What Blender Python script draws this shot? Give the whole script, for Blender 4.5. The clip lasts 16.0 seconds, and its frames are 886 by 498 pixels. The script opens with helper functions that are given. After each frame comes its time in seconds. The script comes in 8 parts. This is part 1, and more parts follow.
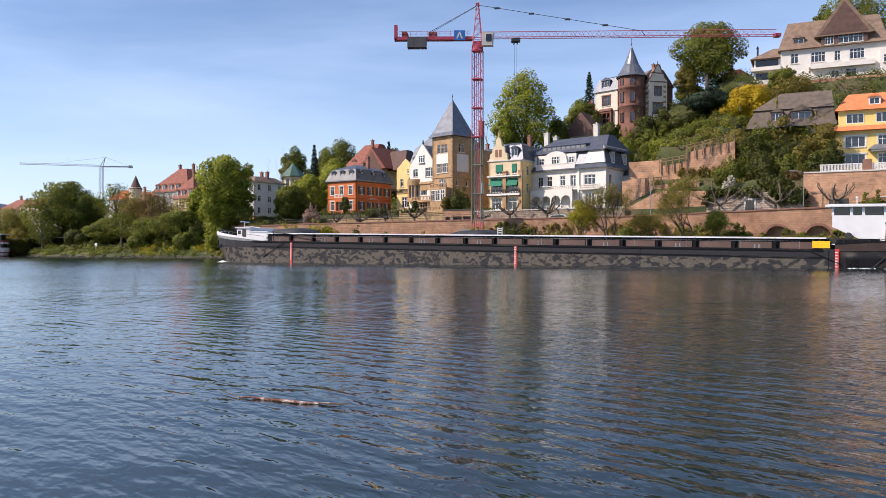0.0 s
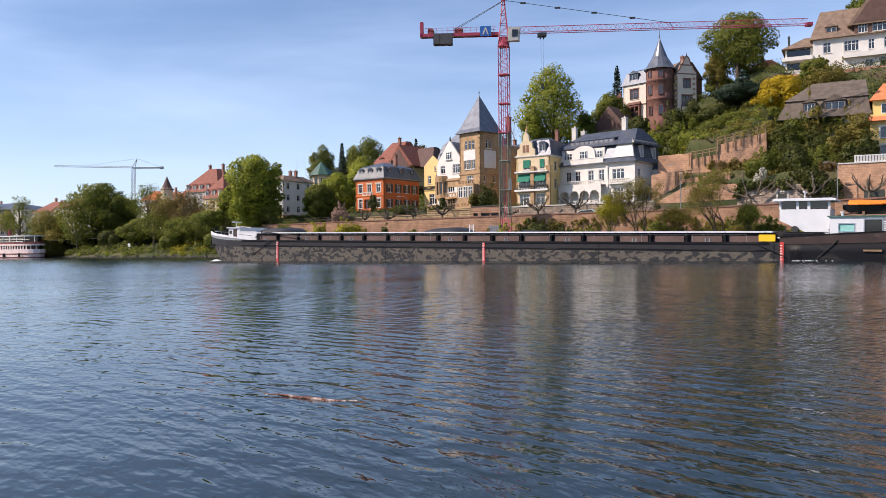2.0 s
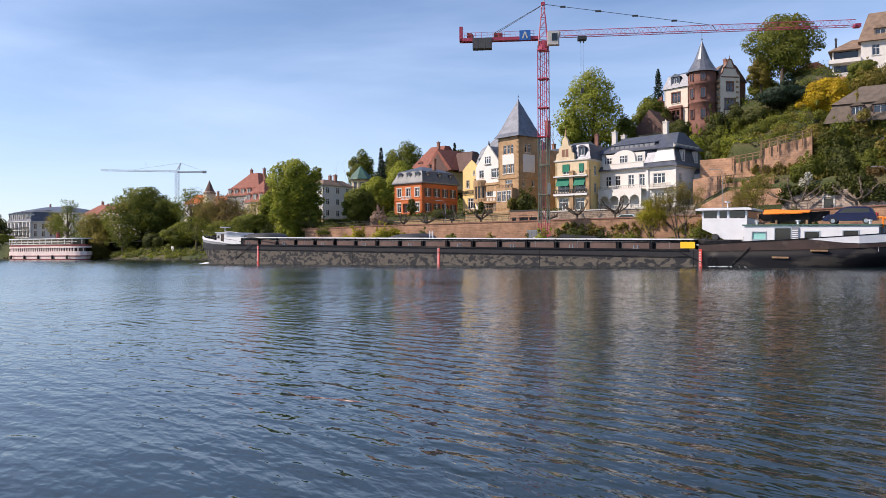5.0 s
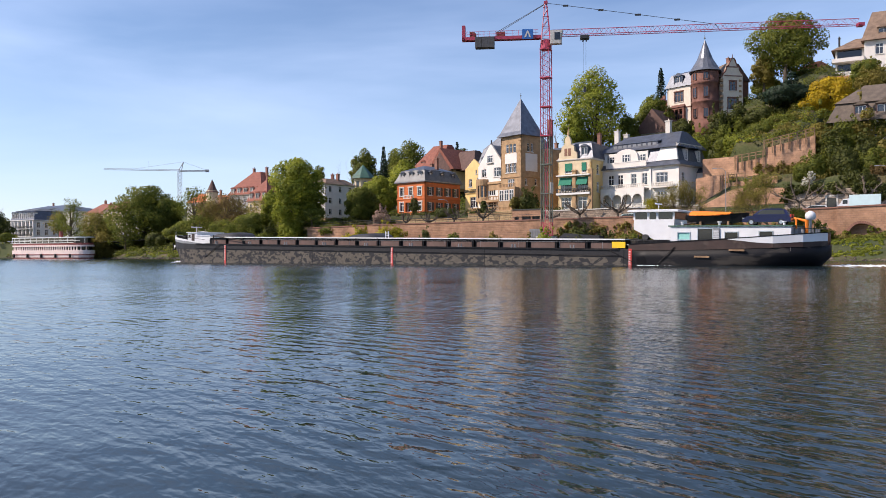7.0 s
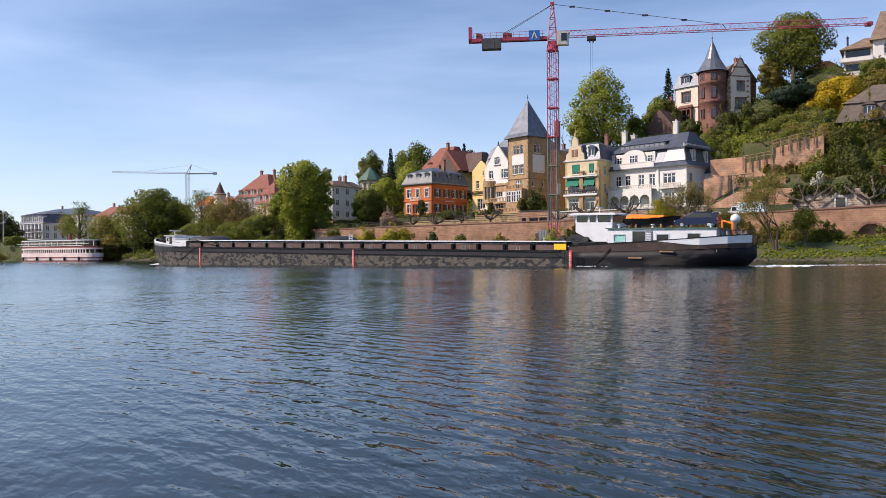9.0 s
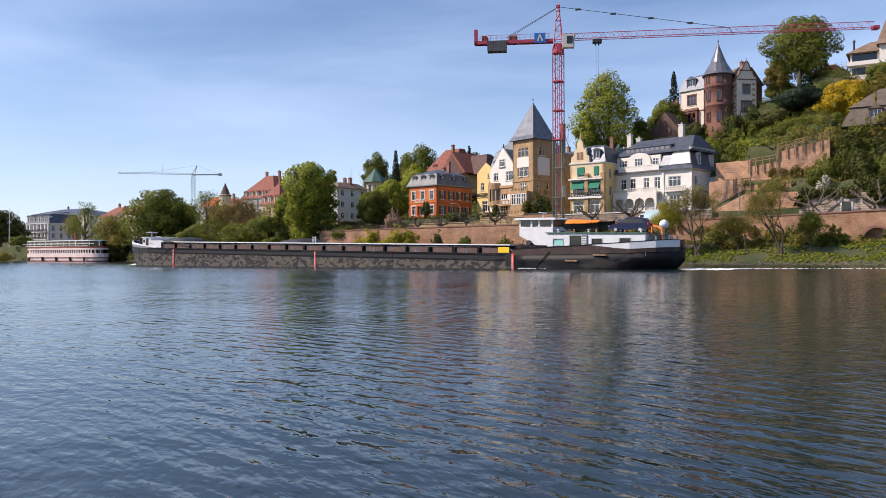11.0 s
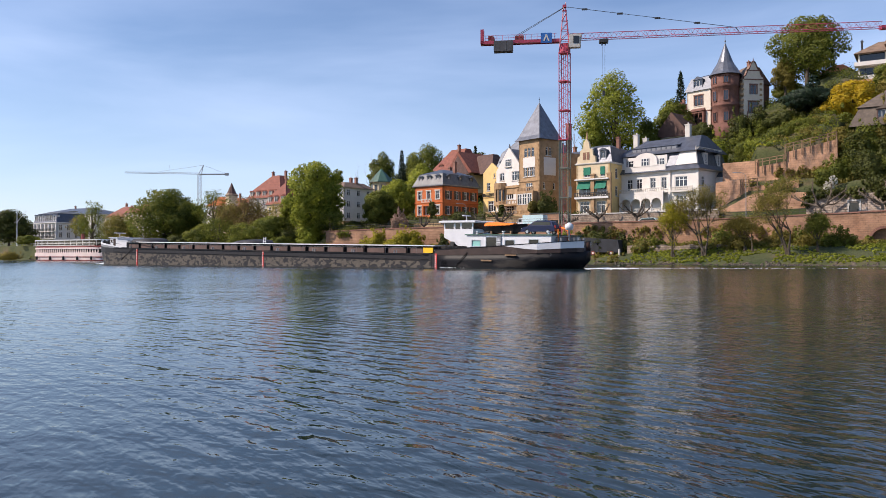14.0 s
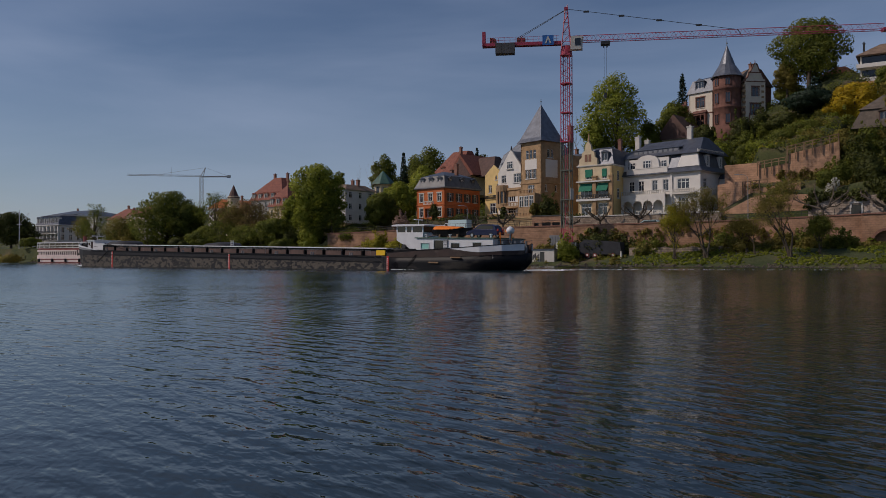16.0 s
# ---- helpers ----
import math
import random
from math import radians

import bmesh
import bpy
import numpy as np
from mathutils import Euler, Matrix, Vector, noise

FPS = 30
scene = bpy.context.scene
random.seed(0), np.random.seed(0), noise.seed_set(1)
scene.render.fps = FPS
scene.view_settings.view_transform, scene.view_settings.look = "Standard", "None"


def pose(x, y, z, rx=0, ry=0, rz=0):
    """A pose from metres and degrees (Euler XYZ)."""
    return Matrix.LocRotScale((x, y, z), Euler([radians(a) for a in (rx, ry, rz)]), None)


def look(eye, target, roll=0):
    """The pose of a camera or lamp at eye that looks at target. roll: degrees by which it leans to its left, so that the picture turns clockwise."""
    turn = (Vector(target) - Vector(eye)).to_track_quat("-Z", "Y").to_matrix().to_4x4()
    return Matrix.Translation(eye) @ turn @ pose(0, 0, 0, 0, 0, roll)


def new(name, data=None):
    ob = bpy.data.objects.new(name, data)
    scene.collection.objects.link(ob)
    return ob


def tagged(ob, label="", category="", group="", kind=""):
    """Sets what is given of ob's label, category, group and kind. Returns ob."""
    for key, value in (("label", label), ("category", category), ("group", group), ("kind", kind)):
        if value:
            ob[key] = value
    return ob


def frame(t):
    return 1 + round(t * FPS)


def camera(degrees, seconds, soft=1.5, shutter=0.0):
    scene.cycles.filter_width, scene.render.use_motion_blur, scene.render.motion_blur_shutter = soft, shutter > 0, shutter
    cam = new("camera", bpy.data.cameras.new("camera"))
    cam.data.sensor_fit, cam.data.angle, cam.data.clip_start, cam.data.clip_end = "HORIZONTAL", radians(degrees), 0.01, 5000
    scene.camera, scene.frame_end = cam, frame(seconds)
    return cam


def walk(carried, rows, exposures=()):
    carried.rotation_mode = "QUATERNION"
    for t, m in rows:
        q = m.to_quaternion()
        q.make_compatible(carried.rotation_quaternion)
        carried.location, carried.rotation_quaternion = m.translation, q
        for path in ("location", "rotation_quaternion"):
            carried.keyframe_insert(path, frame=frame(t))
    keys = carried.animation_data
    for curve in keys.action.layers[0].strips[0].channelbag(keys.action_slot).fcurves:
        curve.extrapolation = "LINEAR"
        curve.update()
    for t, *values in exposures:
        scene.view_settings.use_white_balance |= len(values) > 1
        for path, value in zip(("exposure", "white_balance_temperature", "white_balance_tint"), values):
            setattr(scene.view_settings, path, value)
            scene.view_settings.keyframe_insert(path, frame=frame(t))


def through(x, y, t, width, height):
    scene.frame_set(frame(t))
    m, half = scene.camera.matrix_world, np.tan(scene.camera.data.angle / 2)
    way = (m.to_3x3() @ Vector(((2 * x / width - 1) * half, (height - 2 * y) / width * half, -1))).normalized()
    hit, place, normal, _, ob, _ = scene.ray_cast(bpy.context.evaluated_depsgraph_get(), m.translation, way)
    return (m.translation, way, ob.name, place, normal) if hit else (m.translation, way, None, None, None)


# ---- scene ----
# ---- camera: one standpoint on the quay, hand-held pan ----
EYE = (0.0, 0.0, 1.7)
cam = camera(58.39, 16.0, soft=0.65)


def aim(yaw, pitch, roll):
    return pose(*EYE) @ Matrix.Rotation(radians(yaw), 4, "Z") @ Matrix.Rotation(radians(90 + pitch), 4, "X") @ Matrix.Rotation(radians(roll), 4, "Z")


PAN = [(0.0, -6.387, 0.083, -0.013), (0.5, -5.611, -0.012, -0.304), (1.0, -5.145, -0.144, -0.391), (1.5, -4.795, -0.241, -0.568),
       (2.0, -4.345, -0.147, -0.646), (2.5, -3.717, 0.013, -0.602), (3.0, -2.950, 0.182, -0.565), (3.5, -2.212, 0.298, -0.538),
       (4.0, -1.874, 0.313, -0.452), (4.4, -1.74, 0.27, -0.40), (6.5, -1.426, 0.077, -0.269), (7.0, -1.413, 0.112, -0.297),
       (7.5, -1.292, 0.189, -0.438), (8.0, -1.133, 0.234, -0.410), (8.5, -0.982, 0.215, -0.487), (9.0, -0.885, 0.234, -0.481),
       (11.5, -0.497, 0.408, -0.136), (12.0, -0.514, 0.417, -0.049), (12.5, -0.512, 0.429, 0.0), (13.0, -0.409, 0.369, 0.026),
       (13.5, -0.268, 0.367, -0.082), (14.0, -0.129, 0.384, -0.083), (14.5, -0.101, 0.429, -0.105), (15.0, -0.113, 0.460, -0.133),
       (15.5, -0.098, 0.493, -0.086), (16.0, 0.0, 0.543, -0.098)]
EXPOSURE = 0.32
walk(cam, [(t, aim(y, p, r)) for t, y, p, r in PAN],
     exposures=[(t, EXPOSURE + e, 6400, 19) for t, e in ((0.0, 0.08), (3.0, 0.03), (7.5, 0.05), (9.0, -0.03), (14.6, -0.03), (15.0, -0.2), (15.25, -0.43), (15.5, -0.72), (16.0, -1.45))])

# ---- sky and sun ----
SUN_EL, SUN_DIR = 41.0, Vector((-0.985, -0.12, 0))
world = bpy.data.worlds.new("sky")
scene.world = world
world.use_nodes = True
wn, wl = world.node_tree.nodes, world.node_tree.links
wn.clear()
w_out, w_bg = wn.new("ShaderNodeOutputWorld"), wn.new("ShaderNodeBackground")
w_sky = wn.new("ShaderNodeTexSky")
w_sky.sky_type, w_sky.sun_disc = "NISHITA", False
w_sky.sun_elevation = radians(SUN_EL)
w_sky.sun_rotation = math.atan2(SUN_DIR.x, SUN_DIR.y)
w_sky.air_density, w_sky.dust_density, w_sky.ozone_density = 1.0, 0.30, 3.2
# thin streaks of high cloud
w_co, w_map = wn.new("ShaderNodeTexCoord"), wn.new("ShaderNodeMapping")
w_map.inputs["Scale"].default_value = (1.0, 1.0, 5.0)
w_map.inputs["Rotation"].default_value = (0.0, radians(4), 0.0)
w_noise = wn.new("ShaderNodeTexNoise")
w_noise.inputs["Scale"].default_value, w_noise.inputs["Detail"].default_value, w_noise.inputs["Roughness"].default_value = 1.6, 6.0, 0.50
w_noise.inputs["Distortion"].default_value = 0.35
w_ramp = wn.new("ShaderNodeMapRange")
w_ramp.inputs["From Min"].default_value, w_ramp.inputs["From Max"].default_value = 0.40, 0.78
w_ramp.inputs["To Min"].default_value, w_ramp.inputs["To Max"].default_value = 0.0, 0.50
w_mix = wn.new("ShaderNodeMix")
w_mix.data_type = "RGBA"
wl.new(w_co.outputs["Generated"], w_map.inputs["Vector"])
wl.new(w_map.outputs["Vector"], w_noise.inputs["Vector"])
wl.new(w_noise.outputs["Fac"], w_ramp.inputs["Value"])
wl.new(w_ramp.outputs["Result"], w_mix.inputs["Factor"])
wl.new(w_sky.outputs["Color"], w_mix.inputs["A"])
w_mix.inputs["B"].default_value = (5.4, 6.8, 8.9, 1)
wl.new(w_mix.outputs["Result"], w_bg.inputs["Color"])
w_bg.inputs["Strength"].default_value = 0.118
wl.new(w_bg.outputs["Background"], w_out.inputs["Surface"])
sun = new("sun", bpy.data.lights.new("sun", "SUN"))
sun.data.energy, sun.data.angle, sun.data.color = 4.6, radians(0.6), (1.0, 0.885, 0.72)
sun_way = SUN_DIR.normalized() * math.cos(radians(SUN_EL)) + Vector((0, 0, math.sin(radians(SUN_EL))))
sun.matrix_world = look(sun_way * 300, (0, 0, 0))

# ---- helpers of this scene ----
BANK = 32.0                                   # the far bank runs at this angle to the x axis
CB, SB = math.cos(radians(BANK)), math.sin(radians(BANK))


def W(s, n, z=0.0):
    """A place from metres along the far bank (s), inland from it (n) and up (z)."""
    return Vector((s * CB + n * SB, 150.0 - s * SB + n * CB, z))


def at(s, n, z=0.0, turn=0.0):
    """A pose on the far bank: local x runs along the bank, local y inland."""
    return Matrix.Translation(W(s, n, z)) @ Matrix.Rotation(radians(-BANK + turn), 4, "Z")


def mat(name, base, rough=0.7, var=0.18, scale=1.5, fine=25.0, bump=0.15, metal=0.0, second=None, amount=0.5, spec=0.5, stretch=(1, 1, 1)):
    """A surface with broad stains, fine grain and relief; second: another colour that shows in patches."""
    m = bpy.data.materials.new(name)
    m.use_nodes = True
    nt, nd, ln = m.node_tree, m.node_tree.nodes, m.node_tree.links
    bsdf = nd["Principled BSDF"]
    co, mp = nd.new("ShaderNodeTexCoord"), nd.new("ShaderNodeMapping")
    mp.inputs["Scale"].default_value = stretch
    ln.new(co.outputs["Object"], mp.inputs["Vector"])
    big, small = nd.new("ShaderNodeTexNoise"), nd.new("ShaderNodeTexNoise")
    big.inputs["Scale"].default_value, big.inputs["Detail"].default_value = scale, 5.0
    small.inputs["Scale"].default_value, small.inputs["Detail"].default_value = fine, 3.0
    for t in (big, small):
        ln.new(mp.outputs["Vector"], t.inputs["Vector"])
    c = Vector(base)
    lo, hi = c * (1 - var), c * (1 + var)
    r1 = nd.new("ShaderNodeValToRGB")
    r1.color_ramp.elements[0].position, r1.color_ramp.elements[1].position = 0.3, 0.7
    r1.color_ramp.elements[0].color, r1.color_ramp.elements[1].color = (*lo, 1), (*hi, 1)
    ln.new(big.outputs["Fac"], r1.inputs["Fac"])
    out = r1.outputs["Color"]
    if second:
        r2 = nd.new("ShaderNodeValToRGB")
        r2.color_ramp.elements[0].position, r2.color_ramp.elements[1].position = amount - 0.04, amount + 0.04
        other = nd.new("ShaderNodeTexNoise")
        other.inputs["Scale"].default_value, other.inputs["Detail"].default_value = scale * 0.6, 8.0
        ln.new(mp.outputs["Vector"], other.inputs["Vector"])
        ln.new(other.outputs["Fac"], r2.inputs["Fac"])
        mx = nd.new("ShaderNodeMix")
        mx.data_type = "RGBA"
        ln.new(r2.outputs["Color"], mx.inputs["Factor"])
        ln.new(out, mx.inputs["A"])
        mx.inputs["B"].default_value = (*second, 1)
        out = mx.outputs["Result"]
    m2 = nd.new("ShaderNodeMix")
    m2.data_type, m2.blend_type = "RGBA", "MULTIPLY"
    m2.inputs["Factor"].default_value = 1.0
    r3 = nd.new("ShaderNodeMapRange")
    r3.inputs["To Min"].default_value, r3.inputs["To Max"].default_value = 1 - var, 1 + var
    ln.new(small.outputs["Fac"], r3.inputs["Value"])
    ln.new(out, m2.inputs["A"])
    ln.new(r3.outputs["Result"], m2.inputs["B"])
    ln.new(m2.outputs["Result"], bsdf.inputs["Base Color"])
    if bump:
        b = nd.new("ShaderNodeBump")
        b.inputs["Strength"].default_value, b.inputs["Distance"].default_value = bump, 0.05
        ln.new(small.outputs["Fac"], b.inputs["Height"])
        ln.new(b.outputs["Normal"], bsdf.inputs["Normal"])
    bsdf.inputs["Roughness"].default_value, bsdf.inputs["Metallic"].default_value = rough, metal
    bsdf.inputs["Specular IOR Level"].default_value = spec
    return m


def leaf_mat(name, dark, light, through=0.35):
    """Leaves: each clump its own green, some light passing through."""
    m = bpy.data.materials.new(name)
    m.use_nodes = True
    nd, ln = m.node_tree.nodes, m.node_tree.links
    bsdf = nd["Principled BSDF"]
    geo, ramp = nd.new("ShaderNodeNewGeometry"), nd.new("ShaderNodeValToRGB")
    ramp.color_ramp.elements[0].color, ramp.color_ramp.elements[1].color = (*dark, 1), (*light, 1)
    co, ns = nd.new("ShaderNodeTexCoord"), nd.new("ShaderNodeTexNoise")
    ns.inputs["Scale"].default_value = 0.5
    ln.new(co.outputs["Object"], ns.inputs["Vector"])
    mx = nd.new("ShaderNodeMath")
    mx.operation = "MULTIPLY_ADD"
    ln.new(geo.outputs["Random Per Island"], mx.inputs[0])
    mx.inputs[1].default_value = 0.6
    sub = nd.new("ShaderNodeMath")
    sub.operation = "MULTIPLY_ADD"
    ln.new(ns.outputs["Fac"], sub.inputs[0])
    sub.inputs[1].default_value, sub.inputs[2].default_value = 1.4, -0.5
    ln.new(sub.outputs[0], mx.inputs[2])
    ln.new(mx.outputs[0], ramp.inputs["Fac"])
    ln.new(ramp.outputs["Color"], bsdf.inputs["Base Color"])
    bsdf.inputs["Roughness"].default_value = 0.6
    bsdf.inputs["Specular IOR Level"].default_value = 0.25
    tr, ms = nd.new("ShaderNodeBsdfTranslucent"), nd.new("ShaderNodeMixShader")
    ln.new(ramp.outputs["Color"], tr.inputs["Color"])
    ms.inputs["Fac"].default_value = through
    ln.new(bsdf.outputs["BSDF"], ms.inputs[1])
    ln.new(tr.outputs["BSDF"], ms.inputs[2])
    ln.new(ms.outputs["Shader"], nd["Material Output"].inputs["Surface"])
    return m


def link_mesh(name, bm, material, smooth=False):
    me = bpy.data.meshes.new(name)
    bmesh.ops.recalc_face_normals(bm, faces=bm.faces)
    bm.to_mesh(me)
    bm.free()
    for m in material if isinstance(material, (list, tuple)) else [material]:
        me.materials.append(m)
    if smooth:
        me.shade_smooth()
    return new(name, me)


def part(name, bm, material, parent, label="", smooth=False, m=None):
    """One mesh object under a thing or a part."""
    ob = link_mesh(name, bm, material, smooth)
    ob.parent = parent
    if m is not None:
        ob.matrix_basis = m
    return tagged(ob, label) if label else ob


def thing(name, m, label, category, group="", kind=""):
    ob = new(name)
    ob.matrix_basis = m
    return tagged(ob, label, category, group, kind)


def box(bm, x0, x1, y0, y1, z0, z1):
    v = [bm.verts.new(p) for p in ((x0, y0, z0), (x1, y0, z0), (x1, y1, z0), (x0, y1, z0), (x0, y0, z1), (x1, y0, z1), (x1, y1, z1), (x0, y1, z1))]
    for f in ((3, 2, 1, 0), (4, 5, 6, 7), (0, 1, 5, 4), (1, 2, 6, 5), (2, 3, 7, 6), (3, 0, 4, 7)):
        bm.faces.new([v[i] for i in f])
    return bm


def boxes(*rows):
    bm = bmesh.new()
    for r in rows:
        box(bm, *r)
    return bm


def solid(bm, rings, close=True):
    """A solid from equal rings of points, capped at both ends."""
    vs = [[bm.verts.new(p) for p in ring] for ring in rings]
    k = len(vs[0])
    for a, b in zip(vs, vs[1:]):
        for i in range(k):
            bm.faces.new((a[i], a[(i + 1) % k], b[(i + 1) % k], b[i]))
    if close:
        bm.faces.new(vs[0][::-1])
        bm.faces.new(vs[-1])
    return bm


def ring(cx, cy, z, r, k=12, turn=0.0):
    return [(cx + r * math.cos(turn + 2 * math.pi * i / k), cy + r * math.sin(turn + 2 * math.pi * i / k), z) for i in range(k)]


def tube(bm, a, b, r0, r1=None, k=6):
    """A tapered round bar from a to b."""
    a, b = Vector(a), Vector(b)
    r1 = r0 if r1 is None else r1
    q = (b - a).to_track_quat("Z", "Y").to_matrix()
    return solid(bm, [[p + q @ Vector((r * math.cos(2 * math.pi * i / k), r * math.sin(2 * math.pi * i / k), 0)) for i in range(k)] for p, r in ((a, r0), (b, r1))])


def slab(bm, poly, y0, y1):
    """A flat shape in x and z, drawn out from y0 to y1."""
    return solid(bm, [[(x, y0, z) for x, z in poly], [(x, y1, z) for x, z in poly]])


def lift(fn, a, b, k):
    return [fn(a + (b - a) * i / k) for i in range(k + 1)]


def knots(table, x):
    """Straight-line reading from a short table of (x, value)."""
    return float(np.interp(x, [p[0] for p in table], [p[1] for p in table]))

# ---- materials ----
M = {}
M["cream"] = mat("cream_render", (0.62, 0.50, 0.33), 0.85, 0.10, 0.8)
M["yellow"] = mat("yellow_render", (0.70, 0.50, 0.21), 0.85, 0.10, 0.7)
M["bright_yellow"] = mat("bright_yellow_render", (0.75, 0.56, 0.20), 0.85, 0.08, 0.7)
M["orange"] = mat("orange_render", (0.52, 0.14, 0.04), 0.85, 0.12, 0.7)
M["white"] = mat("white_render", (0.66, 0.63, 0.59), 0.8, 0.06, 0.7)
M["trim"] = mat("white_stone_trim", (0.56, 0.53, 0.48), 0.75, 0.08, 1.0)
M["sand"] = mat("yellow_sandstone", (0.37, 0.24, 0.13), 0.9, 0.25, 0.9, 8.0, 0.4)
M["red_sand"] = mat("red_sandstone", (0.25, 0.125, 0.09), 0.9, 0.25, 0.8, 7.0, 0.4)
M["dark_red_sand"] = mat("dark_red_sandstone", (0.17, 0.078, 0.058), 0.9, 0.28, 0.8, 7.0, 0.4)
M["pink_stone"] = mat("pink_retaining_stone", (0.47, 0.26, 0.17), 0.92, 0.25, 0.5, 4.0, 0.6, second=(0.36, 0.20, 0.13), amount=0.56)
M["grey_stone"] = mat("grey_garden_stone", (0.42, 0.33, 0.26), 0.92, 0.28, 0.8, 5.0, 0.6, second=(0.22, 0.17, 0.13), amount=0.58)
M["rubble"] = mat("rubble_stone", (0.13, 0.105, 0.08), 0.95, 0.4, 1.6, 5.0, 0.8)
M["slate"] = mat("slate_roof", (0.085, 0.095, 0.12), 0.42, 0.25, 1.0, 9.0, 0.3, 0.3)
M["spire_slate"] = mat("polished_spire_slate", (0.145, 0.155, 0.18), 0.36, 0.25, 1.0, 9.0, 0.2, 0.4)
M["light_slate"] = mat("light_slate_roof", (0.19, 0.20, 0.22), 0.5, 0.2, 1.0, 9.0, 0.3, 0.3)
M["mid_slate"] = mat("weathered_mid_slate", (0.115, 0.12, 0.125), 0.55, 0.25, 1.0, 9.0, 0.3, 0.2)
M["pale_wall"] = mat("pale_cream_render", (0.66, 0.58, 0.48), 0.85, 0.08, 0.8)
M["red_tile"] = mat("red_roof_tile", (0.215, 0.07, 0.045), 0.8, 0.25, 1.2, 7.0, 0.5)
M["orange_tile"] = mat("orange_roof_tile", (0.62, 0.19, 0.07), 0.75, 0.15, 1.2, 7.0, 0.4)
M["grey_tile"] = mat("weathered_grey_brown_tile", (0.115, 0.09, 0.07), 0.85, 0.3, 1.0, 6.0, 0.5)
M["brown_tile"] = mat("brown_roof_tile", (0.19, 0.13, 0.092), 0.85, 0.28, 1.0, 6.0, 0.5)
M["dark_brown"] = mat("dark_tile", (0.10, 0.055, 0.045), 0.8, 0.25, 1.0, 6.0, 0.4)
M["copper"] = mat("green_copper", (0.05, 0.12, 0.09), 0.6, 0.2, 1.0)
M["glass"] = mat("window_glass", (0.03, 0.035, 0.045), 0.06, 0.4, 0.6, 2.0, 0.0, spec=0.9)
M["dark_glass"] = mat("dark_glass", (0.012, 0.014, 0.018), 0.08, 0.3, 0.6, 2.0, 0.0, spec=0.7)
M["frame"] = mat("white_window_frame", (0.66, 0.65, 0.63), 0.5, 0.06, 2.0)
M["brown_frame"] = mat("brown_window_frame", (0.22, 0.10, 0.06), 0.6, 0.15, 2.0)
M["shutter"] = mat("dark_shutter", (0.045, 0.05, 0.045), 0.7, 0.2, 2.0)
M["green_cloth"] = mat("green_awning", (0.01, 0.16, 0.10), 0.8, 0.15, 2.0)
M["iron"] = mat("dark_iron", (0.05, 0.05, 0.05), 0.55, 0.2, 2.0, metal=0.4)
M["wood"] = mat("weathered_wood", (0.24, 0.15, 0.085), 0.85, 0.3, 1.0, 14.0, 0.4)
M["bark"] = mat("bark", (0.085, 0.066, 0.048), 0.95, 0.35, 1.5, 9.0, 0.8)
M["pale_bark"] = mat("pale_bark", (0.14, 0.11, 0.08), 0.95, 0.35, 1.5, 7.0, 0.6)
M["asphalt"] = mat("asphalt", (0.06, 0.06, 0.06), 0.9, 0.2, 0.6, 20.0, 0.3)
M["leaf_fresh"] = leaf_mat("fresh_leaves", (0.11, 0.15, 0.016), (0.4, 0.42, 0.055), 0.5)
M["leaf_mid"] = leaf_mat("green_leaves", (0.064, 0.090, 0.013), (0.255, 0.272, 0.045), 0.5)
M["leaf_dark"] = leaf_mat("dark_leaves", (0.03, 0.044, 0.01), (0.135, 0.145, 0.03), 0.35)
M["leaf_conifer"] = leaf_mat("conifer_needles", (0.006, 0.018, 0.010), (0.026, 0.05, 0.022), 0.1)
M["leaf_olive"] = leaf_mat("olive_leaves", (0.12, 0.105, 0.024), (0.37, 0.31, 0.072), 0.5)
M["leaf_gold"] = leaf_mat("gold_blossom", (0.30, 0.20, 0.008), (0.62, 0.46, 0.02))
M["leaf_lime"] = leaf_mat("lime_shrub", (0.19, 0.185, 0.015), (0.46, 0.40, 0.035), 0.45)
M["leaf_pink"] = leaf_mat("pale_blossom", (0.22, 0.15, 0.10), (0.50, 0.36, 0.30))
M["leaf_rust"] = leaf_mat("rust_leaves", (0.1, 0.065, 0.025), (0.27, 0.19, 0.075), 0.45)
M["leaf_white"] = leaf_mat("white_blossom", (0.30, 0.30, 0.24), (0.65, 0.63, 0.55))
M["twig"] = mat("twigs", (0.20, 0.155, 0.11), 0.95, 0.3, 1.5)
M["grass"] = leaf_mat("grass_blades", (0.05, 0.085, 0.012), (0.17, 0.21, 0.04), 0.2)
M["hull_white"] = mat("white_ship_paint", (0.66, 0.67, 0.69), 0.35, 0.06, 0.9, second=(0.55, 0.50, 0.44), amount=0.74)
M["hull_black"] = mat("black_ship_paint", (0.006, 0.006, 0.008), 0.5, 0.3, 0.8, second=(0.04, 0.036, 0.032), amount=0.60, spec=0.2, stretch=(0.5, 1, 1.6))
M["hull_brown"] = mat("brown_ship_paint", (0.036, 0.019, 0.015), 0.6, 0.3, 0.8, second=(0.075, 0.052, 0.042), amount=0.60)
M["hold"] = mat("hold_panel", (0.10, 0.060, 0.050), 0.7, 0.25, 0.7, second=(0.05, 0.045, 0.045), amount=0.60)
M["ship_grey"] = mat("grey_ship_paint", (0.20, 0.21, 0.22), 0.5, 0.15, 0.8)
M["deck_grey"] = mat("deck_paint", (0.10, 0.105, 0.10), 0.7, 0.2, 0.8)
M["cargo"] = mat("dark_tarpaulin", (0.022, 0.024, 0.030), 0.75, 0.3, 0.9, 6.0, 0.5)
